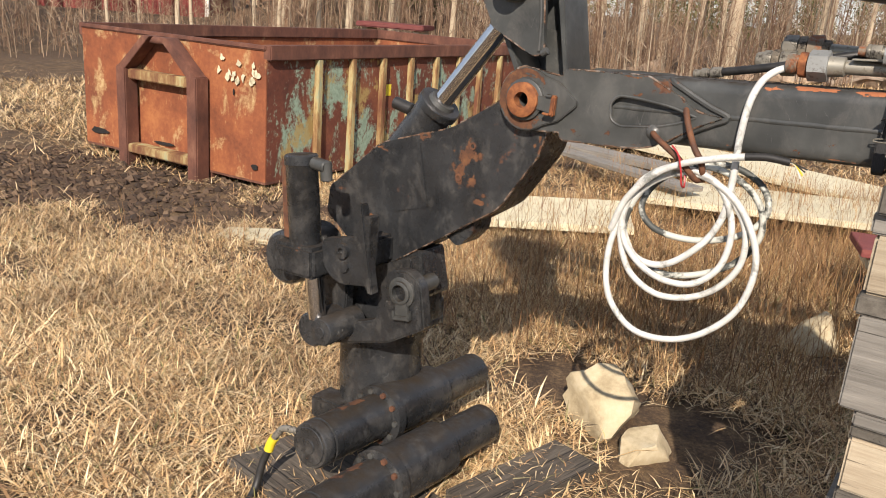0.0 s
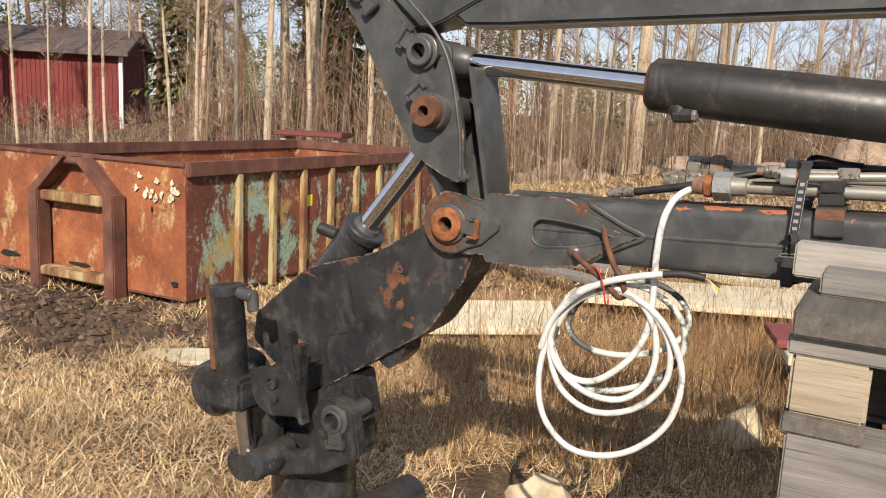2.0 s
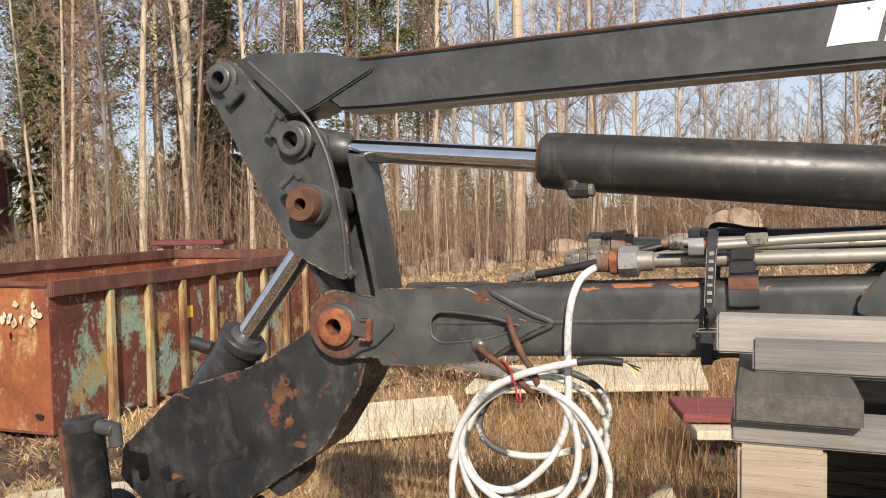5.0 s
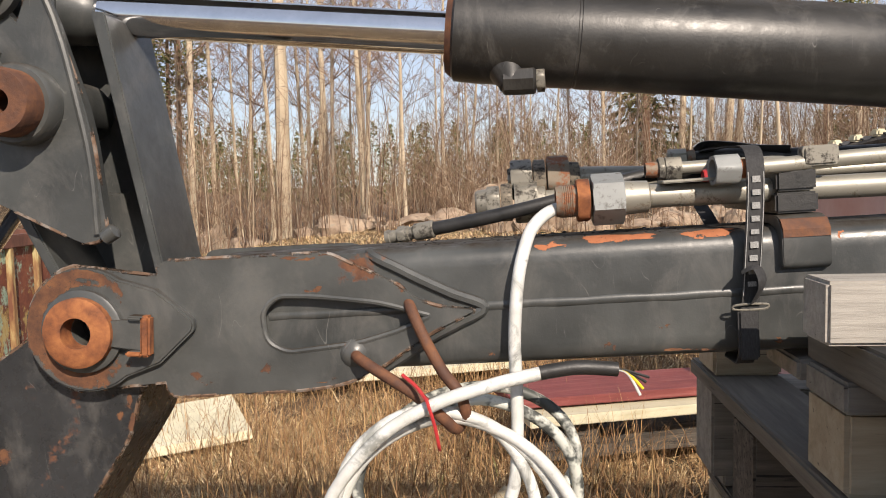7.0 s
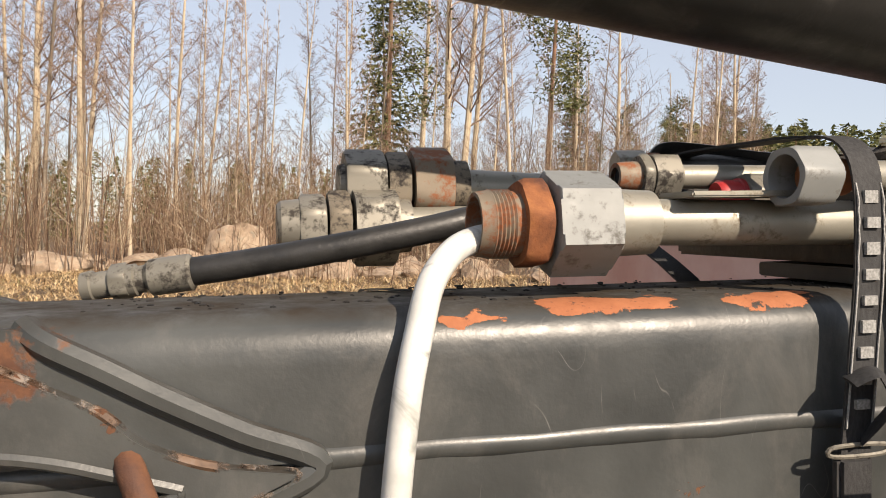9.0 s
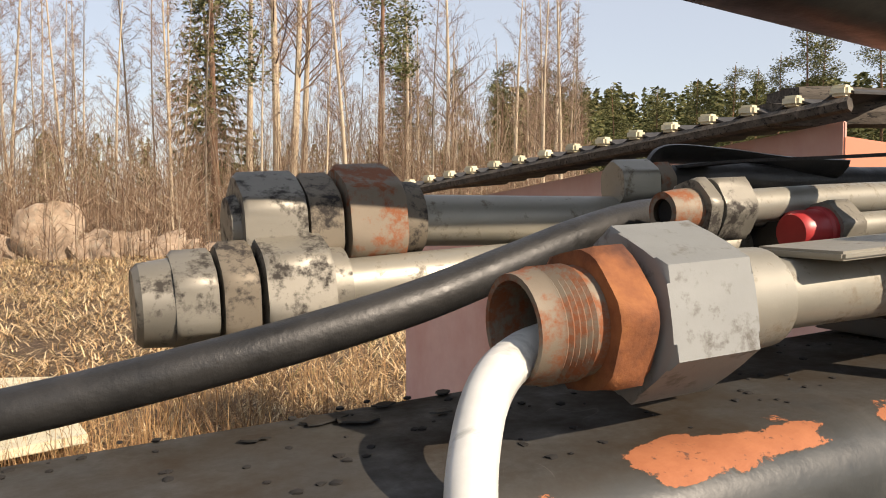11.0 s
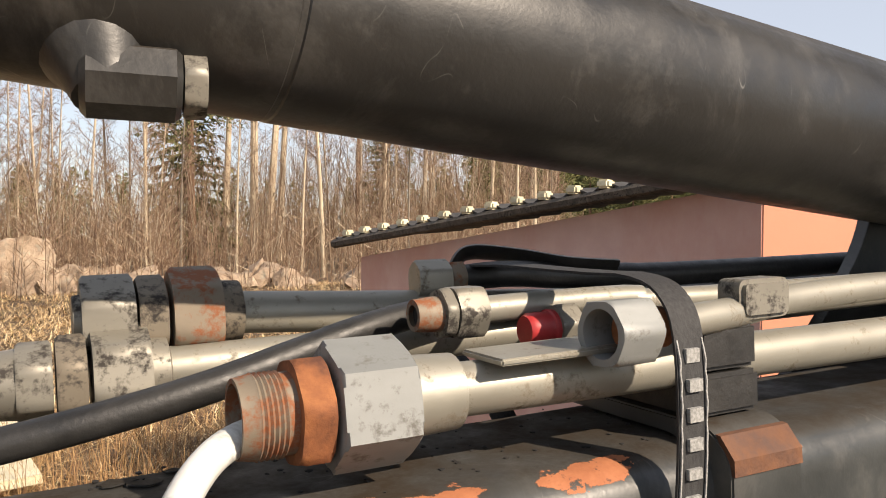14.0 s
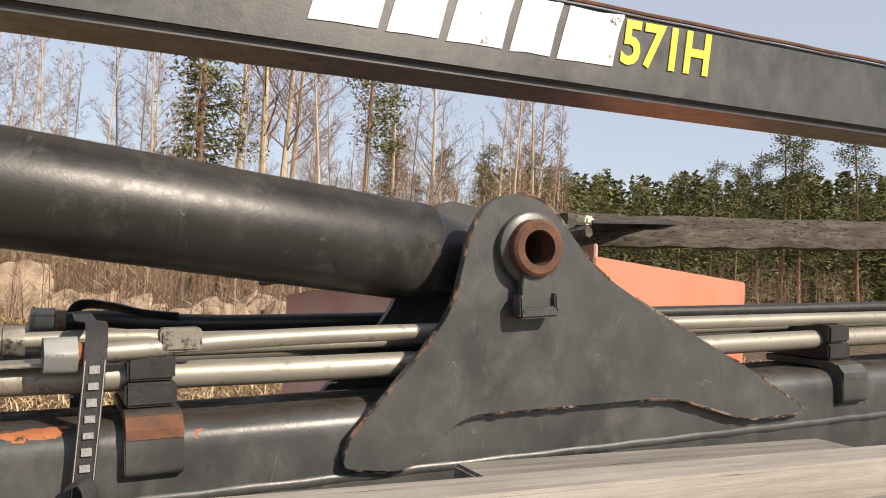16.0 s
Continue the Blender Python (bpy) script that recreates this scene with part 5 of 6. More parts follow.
part("red_tie", merge(swept(smooth_line([(0.462, -0.092, -0.098), (0.470, -0.096, -0.128), (0.474, -0.094, -0.158), (0.470, -0.06, -0.165), (0.462, -0.05, -0.12)], 5, True), 0.0023, 6, True), swept(smooth_line([(0.462, -0.09, -0.10), (0.448, -0.075, -0.085), (0.43, -0.064, -0.072)], 4), 0.0025, 6)), RED, cable, "red plastic tie")


# ---- pallets ----
def pallet(x0, y0, z0, deep=1.0, wide=1.6, label="grey weathered wooden pallet in a stack", wood=None):
    """A block pallet, its top deck along x."""
    p = thing("pallet", label, "pallet", group="stacked pallets")
    wood = wood or GREY_WOOD
    for i in range(5):
        y = y0 + (deep - 0.13) * i / 4
        part("deck_board", box(x0, x0 + wide, y, y + 0.125, z0 + 0.155, z0 + 0.180, 0.004), wood, p)
    for x in (x0 + 0.0, x0 + wide / 2 - 0.06, x0 + wide - 0.125):
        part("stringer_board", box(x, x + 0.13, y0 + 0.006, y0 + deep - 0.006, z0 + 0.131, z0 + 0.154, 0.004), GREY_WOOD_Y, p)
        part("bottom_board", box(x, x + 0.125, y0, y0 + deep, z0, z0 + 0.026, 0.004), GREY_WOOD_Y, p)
        for y in (y0 + 0.004, y0 + deep / 2 - 0.06, y0 + deep - 0.124):
            part("block", box(x + 0.002, x + 0.124, y, y + 0.12, z0 + 0.027, z0 + 0.130, 0.005), PALE_WOOD, p)
    return p


def plank(x0, x1, y0, y1, z0, z1, mat, label, turn=0.0, pitch=0.0):
    bm = box(-(x1 - x0) / 2, (x1 - x0) / 2, -(y1 - y0) / 2, (y1 - y0) / 2, -(z1 - z0) / 2, (z1 - z0) / 2, 0.004)
    return lone("plank", bm, mat, label, "plank", pose((x0 + x1) / 2, (y0 + y1) / 2, (z0 + z1) / 2, 0, pitch, turn), "loose planks")


PX = 0.965
for k, z in enumerate((-0.09, 0.091, 0.272, 0.453, 0.634)):
    pallet(PX + 0.012 * (k % 3), -0.52 + 0.01 * (k % 2), z, 1.15, 1.7)
# topmost layer: bottom boards and blocks carrying the planks
for k, x in enumerate((0.945, 1.72, 2.5)):
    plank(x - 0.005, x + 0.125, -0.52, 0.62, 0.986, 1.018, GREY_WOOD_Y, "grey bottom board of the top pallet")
    for y in (-0.505, -0.14, 0.45):
        lone("wood_block", box(x, x + 0.124, y, y + 0.12, 1.0185, 1.120, 0.006), PALE_WOOD, "pale sawn block between pallet boards", "wood block", group="pallet blocks")
plank(0.94, 2.7, 0.0, 0.13, 1.121, 1.148, GREY_WOOD, "grey board carrying the boom")
plank(0.94, 2.7, 0.45, 0.57, 1.121, 1.148, GREY_WOOD, "grey board at the back of the stack")
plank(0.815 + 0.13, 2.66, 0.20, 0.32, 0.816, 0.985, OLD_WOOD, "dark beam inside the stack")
for y in (-0.52, 0.48):
    plank(0.95, 2.68, y, y + 0.13, 0.816, 0.985, GREY_WOOD, "grey beam under the top boards")
plank(0.935, 2.7, -0.50, -0.40, 1.121, 1.157, GREY_WOOD, "grey sawn plank along the front of the stack")
plank(0.935, 2.7, -0.16, -0.04, 1.121, 1.157, GREY_WOOD, "grey sawn plank under the boom")
for x in (0.94, 1.50, 2.2):
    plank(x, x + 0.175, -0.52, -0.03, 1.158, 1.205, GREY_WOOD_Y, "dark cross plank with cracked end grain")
plank(0.965, 2.6, -0.365, -0.245, 1.206, 1.246, GREY_WOOD, "weathered grey plank lying in front of the boom")
plank(0.90, 2.6, -0.197, -0.125, 1.206, 1.275, LIGHT_WOOD, "thick grey plank lying beside the boom")
plank(1.29, 1.93, -0.118, -0.034, 1.206, 1.268, GREY_WOOD, "short weathered plank wedged against the boom")


# ---- container ----
CONT = Matrix.Translation((-3.97, 2.72, -0.11)) @ Matrix.Rotation(radians(2.9), 4, "Z") @ Matrix.Diagonal((1, 1, 1.12, 1))
cont = thing("roll_off_container", "rusty open-top roll-off container with flaking teal paint", "container", CONT)
CW, CL, ZB, ZT = 2.42, 4.7, -0.03, 0.98


def wall_panel(name, x0, x1, y0, y1, mat, label, dents):
    bm = box(x0, x1, y0, y1, ZB, ZT, 0)
    bmesh.ops.subdivide_edges(bm, edges=list(bm.edges), cuts=14, use_grid_fill=True)
    for v in bm.verts:
        d = dents * noise.noise(Vector((v.co.x * 1.1, v.co.y * 1.1, v.co.z * 1.3)))
        if x1 - x0 > y1 - y0:
            v.co.y += d
        else:
            v.co.x += d
    return part(name, bm, mat, cont, label)


wall_panel("front_wall", -CW, 0, 0.0, 0.012, CONTAINER_FRONT, "rust-brown front wall with pale streaks", 0.012)
wall_panel("side_wall", -0.012, 0.0, 0.012, CL, CONTAINER_SIDE, "side wall with flaking teal and cream paint", 0.02)
wall_panel("side_wall", -CW, -CW + 0.012, 0.012, CL, CONTAINER_FRONT, "far rusty side wall", 0.02)
wall_panel("rear_wall", -CW, 0, CL, CL + 0.012, CONTAINER_FRONT, "rusty rear gate", 0.02)
part("floor", box(-CW, 0, 0, CL, ZB - 0.02, ZB, 0.002), CONTAINER_RIM, cont)
for nm, b in (("top_rail", (-0.04, 0.05, 0.0, CL + 0.02, ZT - 0.10, ZT + 0.01)), ("top_rail", (-CW - 0.05, -CW + 0.04, 0.0, CL + 0.02, ZT - 0.10, ZT + 0.01)), ("top_rail", (-CW, 0, CL - 0.03, CL + 0.05, ZT - 0.10, ZT + 0.01)), ("top_rail", (-CW, 0.0, -0.02, 0.035, ZT - 0.03, ZT + 0.005))):
    part(nm, box(*b, 0.008), CONTAINER_RIM, cont, "brown folded top rail")
for i in range(9):
    y = 0.62 + 0.475 * i
    if y < CL - 0.1:
        ob = part("rib", prism(rounded([(y - 0.033, ZB - 0.05), (y + 0.033, ZB - 0.05), (y + 0.026, ZT - 0.10), (y - 0.026, ZT - 0.10)], [0.004] * 4, 2), 0.0, 0.055, 0.012), CONTAINER_RIB, cont, "pale rusty upright rib")
        ob.matrix_local = Matrix(((0, 1, 0, 0), (1, 0, 0, 0), (0, 0, 1, 0), (0, 0, 0, 1)))
# hook frame on the front wall
for x in (-1.66, -0.72):
    part("hook_post", box(x - 0.065, x + 0.065, -0.16, -0.018, -0.14, 0.70, 0.01), CONTAINER_RIM, cont, "square rusty post")
for x, xe in ((-1.66, -1.30), (-0.72, -1.08)):
    part("hook_strut", prism(rounded([(x - 0.06, 0.68), (x + 0.06, 0.68), (xe + 0.05, 0.96), (xe - 0.05, 0.96)], [0.01] * 4, 2), -0.155, -0.02, 0.008), CONTAINER_RIM, cont, "sloping rusty strut")
part("cross_bar", box(-1.61, -0.77, -0.12, -0.03, 0.60, 0.68, 0.008), CONTAINER_RIB, cont, "pale green cross bar")
part("hook_bar", rod((-1.34, -0.09, 0.93), (-1.04, -0.09, 0.93), 0.03, 16), CONTAINER_RIM, cont, "round lifting bar")
part("lower_sill", box(-1.60, -0.78, -0.15, -0.02, 0.0, 0.07, 0.008), CONTAINER_RIB, cont)
for x in (-1.66, -0.72):
    part("skid", box(x - 0.06, x + 0.06, 0.0, CL, -0.13, -0.02, 0.01), CONTAINER_RIM, cont, "long skid beam")
part("yellow_sticker", box(0.0, 0.006, 1.62, 1.75, 0.55, 0.65, 0.001), YELLOW, cont, "yellow sticker")
rng = random.Random(9)
for k in range(16):
    cx, cz = -0.28 + 0.30 * (rng.random() - 0.5) + (0.12 if k % 2 else -0.12), 0.78 + 0.18 * (rng.random() - 0.5)
    pts = [(cx + (0.010 + 0.028 * rng.random()) * math.cos(a), cz + (0.012 + 0.026 * rng.random()) * math.sin(a)) for a in [2 * math.pi * i / 9 for i in range(9)]]
    part("paint_flake", prism(pts, -0.016, -0.012), CREAM_WOOD, cont, "flaking white paint mark")
# dark plates on the wall paint the shade of rusted-through holes
for x, z, w, h in ((-0.11, 0.075, 0.09, 0.05), (-2.2, 0.09, 0.30, 0.06), (-1.25, 0.10, 0.30, 0.03), (-0.36, 0.62, 0.02, 0.05)):
    pts = [(x + w * (0.3 + 0.22 * rng.random()) * math.cos(a), z + h * (0.35 + 0.2 * rng.random()) * math.sin(a)) for a in [2 * math.pi * i / 11 for i in range(11)]]
    part("rust_hole", prism(pts, -0.018, -0.012), DARK, cont, "hole rusted through, its inner shade painted as a dark patch")

# ---- boards, stones and machine in the meadow ----
def board(a, b, wide, thick, mat, label, lift=0.0):
    a, b = Vector(a), Vector(b)
    d = b - a
    m = Matrix.Translation((a + b) / 2 + Vector((0, 0, lift))) @ d.to_track_quat("X", "Z").to_matrix().to_4x4()
    return lone("board", box(-d.length / 2, d.length / 2, -wide / 2, wide / 2, -thick / 2, thick / 2, 0.004), mat, label, "board", m, "boards on the ground")


board((-2.15, 3.05, -0.04), (-1.05, 3.60, 0.03), 0.85, 0.05, CREAM_WOOD, "cream painted board lying in the grass")
board((-3.4, 7.5, 0.06), (0.5, 6.1, 0.05), 0.85, 0.05, CREAM_WOOD, "wide cream painted board on the ground")
board((-1.3, 4.75, 0.02), (0.55, 5.0, 0.12), 0.95, 0.05, CREAM_WOOD, "cream painted board lying over another")
board((-2.6, 5.5, 0.08), (-0.9, 4.5, 0.14), 0.22, 0.04, GREY_WOOD, "grey broken plank on the board pile")
board((-3.3, 6.4, 0.0), (-1.2, 5.7, 0.05), 0.30, 0.06, GREY_WOOD, "grey plank in the dry grass")
board((-3.2, 1.6, land(-3.2, 1.6) + 0.02), (-2.5, 1.95, land(-2.5, 1.95) + 0.03), 0.30, 0.03, CREAM_WOOD, "short pale board in the grass")
board((0.52, 3.0, 0.31), (3.4, 3.9, 0.28), 0.42, 0.045, RED_BOARD, "red painted board on a low stack")
board((0.60, 2.90, 0.245), (3.4, 3.8, 0.23), 0.40, 0.05, CREAM_WOOD, "white edged board under the red one")
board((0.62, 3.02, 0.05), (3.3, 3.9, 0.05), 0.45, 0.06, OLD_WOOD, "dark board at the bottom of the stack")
for x, y in ((0.9, 3.05), (2.8, 3.7)):
    lone("support_block", box(x - 0.1, x + 0.1, y - 0.15, y + 0.15, -0.15, 0.222, 0.01), OLD_WOOD, "dark timber block under the boards", "timber block", group="timber blocks")
board((-0.02, -0.10, -0.075), (0.10, 0.42, -0.07), 0.20, 0.06, OLD_WOOD, "weathered sleeper beside the crane foot")
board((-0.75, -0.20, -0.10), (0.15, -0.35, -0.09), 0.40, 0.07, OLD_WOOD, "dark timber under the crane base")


def rock(name, c, s, seed, mat, label, turn=0.0, group="field stones", rough=0.16):
    """A stone with broken flat faces and worn edges."""
    rng = random.Random(seed)
    bm = bmesh.new()
    bmesh.ops.create_icosphere(bm, subdivisions=4 if max(s) > 0.3 else 3, radius=1.0)
    cuts = []
    for _ in range(17):
        d = Vector((rng.gauss(0, 1), rng.gauss(0, 1), rng.gauss(0, 0.8))).normalized()
        cuts.append((d, rng.uniform(0.36, 0.72)))
    for v in bm.verts:
        p = v.co.copy()
        for d, far in cuts:
            over = p.dot(d) - far
            if over > 0:
                p -= d * over * 0.94
        p *= 1 + rough * noise.noise(p * 1.6 + Vector((seed, 0, seed))) + 0.10 * noise.noise(p * 4.5) + 0.05 * noise.noise(p * 11)
        v.co = Vector((p.x * s[0], p.y * s[1], p.z * s[2])) * 1.55
    return lone(name, bm, mat, label, "rock", pose(*c, 0, 0, turn), group)


rock("stone", (0.04, 0.78, -0.06), (0.145, 0.14, 0.125), 2, CREAM_STONE, "cream-coloured broken stone in the grass", 20)
rock("stone", (0.27, 0.66, -0.07), (0.10, 0.10, 0.085), 5, CREAM_STONE, "small cream-coloured stone in the grass")
rock("stone", (0.50, 2.25, -0.08), (0.16, 0.16, 0.11), 7, CREAM_STONE, "half-buried pale stone with moss")
rock("boulder", (0.40, 17.6, land(0.4, 17.6) + 0.48), (0.66, 0.64, 0.86), 3, STONE, "large pinkish granite boulder at the wood's edge", 0, "boulders")
rng = random.Random(12)
for i in range(70):
    x = -8 + 22 * rng.random() if rng.random() < 0.55 else -1.0 + 7 * rng.random()
    y = 17.4 + 1.8 * rng.random() - 0.05 * x
    k = 0.24 + 0.34 * rng.random() ** 2
    rock("stone", (x, y, land(x, y) + 0.1 * k), (k * 1.3, k, k * 0.8), 20 + i, STONE, "rounded pinkish field stone in a row", 60 * rng.random(), "stone row")

# orange machine under a sloping roofing sheet
mach = thing("orange_machine", "orange sheet-metal machine under black roofing sheet", "machine")
C0, C1, C2 = Vector((2.60, 1.45)), Vector((2.03, 3.45)), Vector((4.4, 1.02))
side = C2 - C0


def panel(a, b, za, zb, z0, off, thick, mat, name, label):
    d = Vector((b.x - a.x, b.y - a.y, 0)).normalized()
    nrm = Vector((-d.y, d.x, 0)) * off
    bm = bmesh.new()
    ring = [(a, z0), (b, z0), (b, zb), (a, za)]
    v0 = [bm.verts.new(Vector((p.x, p.y, z)) + nrm) for p, z in ring]
    v1 = [bm.verts.new(Vector((p.x, p.y, z)) + nrm * (1 + thick / abs(off)) if off else Vector((p.x, p.y, z)) - Vector((-d.y, d.x, 0)) * thick) for p, z in ring]
    bm.faces.new(v0)
    bm.faces.new(v1[::-1])
    for k in range(4):
        bm.faces.new((v0[k], v0[(k + 1) % 4], v1[(k + 1) % 4], v1[k]))
    bmesh.ops.bevel(bm, geom=list(bm.edges), offset=0.004, segments=2, affect="EDGES", clamp_overlap=True)
    return part(name, bm, mat, mach, label)


# the side away from the sun takes the pink painted as shade
panel(C0, C0.lerp(C1, 1.0), 1.635, 1.35, 0.2, 0.0, 0.02, PINK, "side_panel", "pink-orange side panel, its skylit shade put into the paler colour")
panel(C0, C0.lerp(C2, 0.33), 1.59, 1.52, 0.2, 0.0, -0.02, ORANGE, "front_panel", "bright orange front panel")
part("frame", box(2.72, 3.15, 1.62, 3.2, -0.2, 1.45, 0.02), FELT, mach)
dirn = (C1 - C0).normalized()
acr = Vector((-dirn.y, dirn.x)) * -1
bm = bmesh.new()
k = 96
rows = []
for off, lift in ((-0.10, 0.0), (0.75, 0.14)):
    row = []
    for i in range(k + 1):
        t = -0.031 + 1.0667 * i / k
        p = C0.lerp(C1, t) + acr * off
        row.append(bm.verts.new((p.x, p.y, 1.692 - 0.24 * t + lift * 0.4 + 0.014 * math.sin(i * 2 * math.pi / 6))))
    rows.append(row)
for a, b, c, d in zip(rows[0], rows[0][1:], rows[1][1:], rows[1]):
    bm.faces.new((a, b, c, d))
out = bmesh.ops.extrude_face_region(bm, geom=list(bm.faces))
bmesh.ops.translate(bm, verts=[v for v in out["geom"] if isinstance(v, bmesh.types.BMVert)], vec=(0, 0, 0.007))
part("roofing_sheet", bm, FELT, mach, "black corrugated roofing sheet")
# cream blocks put the sunlight on the crest ends into colour
for i in range(16):
    t = -0.031 + 1.0667 * (6 * i + 1.5) / 96
    p = C0.lerp(C1, t) - acr * 0.102
    crest = box(-0.026, 0.026, -0.024, 0.024, -0.016, 0.016, 0.008)
    bmesh.ops.transform(crest, matrix=Matrix.Translation((p.x, p.y, 1.706 - 0.24 * t)) @ Matrix.Rotation(math.atan2(dirn.y, dirn.x), 4, "Z"), verts=crest.verts)
    part("crest_end", crest, CREAM_WOOD, mach, "cream block painting sunlight onto a corrugation end")
part("edge_batten", swept([Vector((*(C0.lerp(C1, t) - acr * 0.12), 1.662 - 0.24 * t)) for t in (-0.03, 0.3, 0.7, 1.03)], 0.022, 6), OLD_WOOD, mach, "dark wooden edge batten")


def old_beam(a, b, w, h, seed, label):
    a, b = Vector(a), Vector(b)
    bm = bmesh.new()
    d = b - a
    up = Vector((0, 0, 1))
    side = d.cross(up).normalized()
    rings = []
    for i in range(31):
        t = i / 30
        c = a + d * t
        ring = []
        for sx, sz in ((-1, -1), (-0.3, -1.05), (1, -1), (1.05, 0), (1, 1), (0.2, 1.1), (-1, 1), (-1.05, 0.1)):
            q = Vector((t * 9 + seed, sx, sz))
            ring.append(bm.verts.new(c + side * sx * w * (1 + 0.25 * noise.noise(q)) + up * sz * h * (1 + 0.4 * noise.noise(q * 1.7))))
        rings.append(ring)
    for r0, r1 in zip(rings, rings[1:]):
        for j in range(8):
            bm.faces.new((r0[j], r0[(j + 1) % 8], r1[(j + 1) % 8], r1[j]))
    bm.faces.new(rings[0][::-1])
    bm.faces.new(rings[-1])
    return lone("old_timber", bm, OLD_WOOD, label, "timber", group="old timbers")


old_beam((2.50, 1.66, 1.66), (4.4, 1.22, 1.735), 0.09, 0.034, 1, "split blackened timber lying on the machine")
old_beam((2.60, 1.68, 1.722), (4.5, 1.26, 1.795), 0.08, 0.026, 5, "charred old timber on top of the pile")

# ---- barn ----
BARN = Matrix.Translation((-31.5, 24.5, -0.7)) @ Matrix.Rotation(radians(38), 4, "Z") @ Matrix.Diagonal((1, 1, 1.4, 1))
barn = thing("barn", "weathered red wooden barn with white corner boards", "barn", BARN)
for nm, b in (("front_wall", (-8, 0, 0, 0.15)), ("side_wall", (-0.15, 0, 0.15, 6))):
    w = part(nm, box(b[0], b[1], b[2], b[3], 0, 3.0, 0.01), BARN_BOARD, barn, "red board wall")
    along = (b[1] - b[0]) > 1
    for i in range(40 if along else 30):
        s = i * 0.2
        bb = box(-s - 0.15, -s - 0.02, -0.03, 0.0, 0.05, 2.98, 0.004) if along else box(0.0, 0.03, 0.2 + s * 0.97, 0.33 + s * 0.97, 0.05, 2.98, 0.004)
        part("batten", bb, BARN_BOARD, w)
part("corner_board", box(-0.12, 0.05, -0.06, 0.14, 0, 3.0, 0.01), WHITE, barn, "white corner board")
roof = part("roof", prism([(-0.5, 2.85), (3.1, 3.75), (6.6, 2.85), (6.6, 3.0), (3.1, 3.88), (-0.5, 3.0)], -8.4, 0.4, 0.02), ROOF, barn, "old grey roof")
roof.matrix_local = Matrix(((0, 1, 0, 0), (1, 0, 0, 0), (0, 0, 1, 0), (0, 0, 0, 1)))
gable = part("gable", prism([(0.0, 3.0), (6.1, 3.0), (3.1, 3.7)], -0.15, 0.0, 0.005), BARN_BOARD, barn)
gable.matrix_local = Matrix(((0, 1, 0, 0), (1, 0, 0, 0), (0, 0, 1, 0), (0, 0, 0, 1)))

# small red-and-white hut roof on the slope behind the container
hut = thing("red_cart", "small red board heap on white trestle behind the container", "cart", pose(-9.4, 11.2, land(-9.4, 11.2), 0, 0, 20))
part("deck", box(-0.7, 0.7, -0.4, 0.4, 1.15, 1.25, 0.02), RED_BOARD, hut)
for x in (-0.55, 0.55):
    part("leg", box(x - 0.06, x + 0.06, -0.3, 0.3, 0, 1.15, 0.01), PALE_WOOD, hut)


# ---- trees ----
def strips(verts, faces, a, b, w0, w1, sides=3):
    """A thin tapered twig appended to lists."""
    d = (b - a)
    u = d.orthogonal().normalized()
    w = d.cross(u).normalized()
    i0 = len(verts)
    for c, r in ((a, w0), (b, w1)):
        for k in range(sides):
            an = 2 * math.pi * k / sides
            verts.append(c + (u * math.cos(an) + w * math.sin(an)) * r)
    for k in range(sides):
        faces.append((i0 + k, i0 + (k + 1) % sides, i0 + sides + (k + 1) % sides, i0 + sides + k))


def mesh_from(name, verts, faces, mat, smooth=False):
    mesh = bpy.data.meshes.new(name)
    mesh.from_pydata([tuple(v) for v in verts], [], faces)
    mesh.materials.append(mat)
    if smooth:
        mesh.polygons.foreach_set("use_smooth", [True] * len(mesh.polygons))
    return mesh


def trunk_line(rng, h, sway):
    x = y = 0.0
    out = []
    bx, by = rng.uniform(-sway, sway), rng.uniform(-sway, sway)
    for i in range(10):
        t = i / 9
        x = bx * t * t + 0.05 * math.sin(t * 7 + bx * 9)
        y = by * t * t + 0.05 * math.cos(t * 6 + by * 7) - 0.05
        out.append(Vector((x, y, h * t - 0.3)))
    return out


def along(line, t):
    k = min(int(t * (len(line) - 1)), len(line) - 2)
    f = t * (len(line) - 1) - k
    return line[k].lerp(line[k + 1], f)


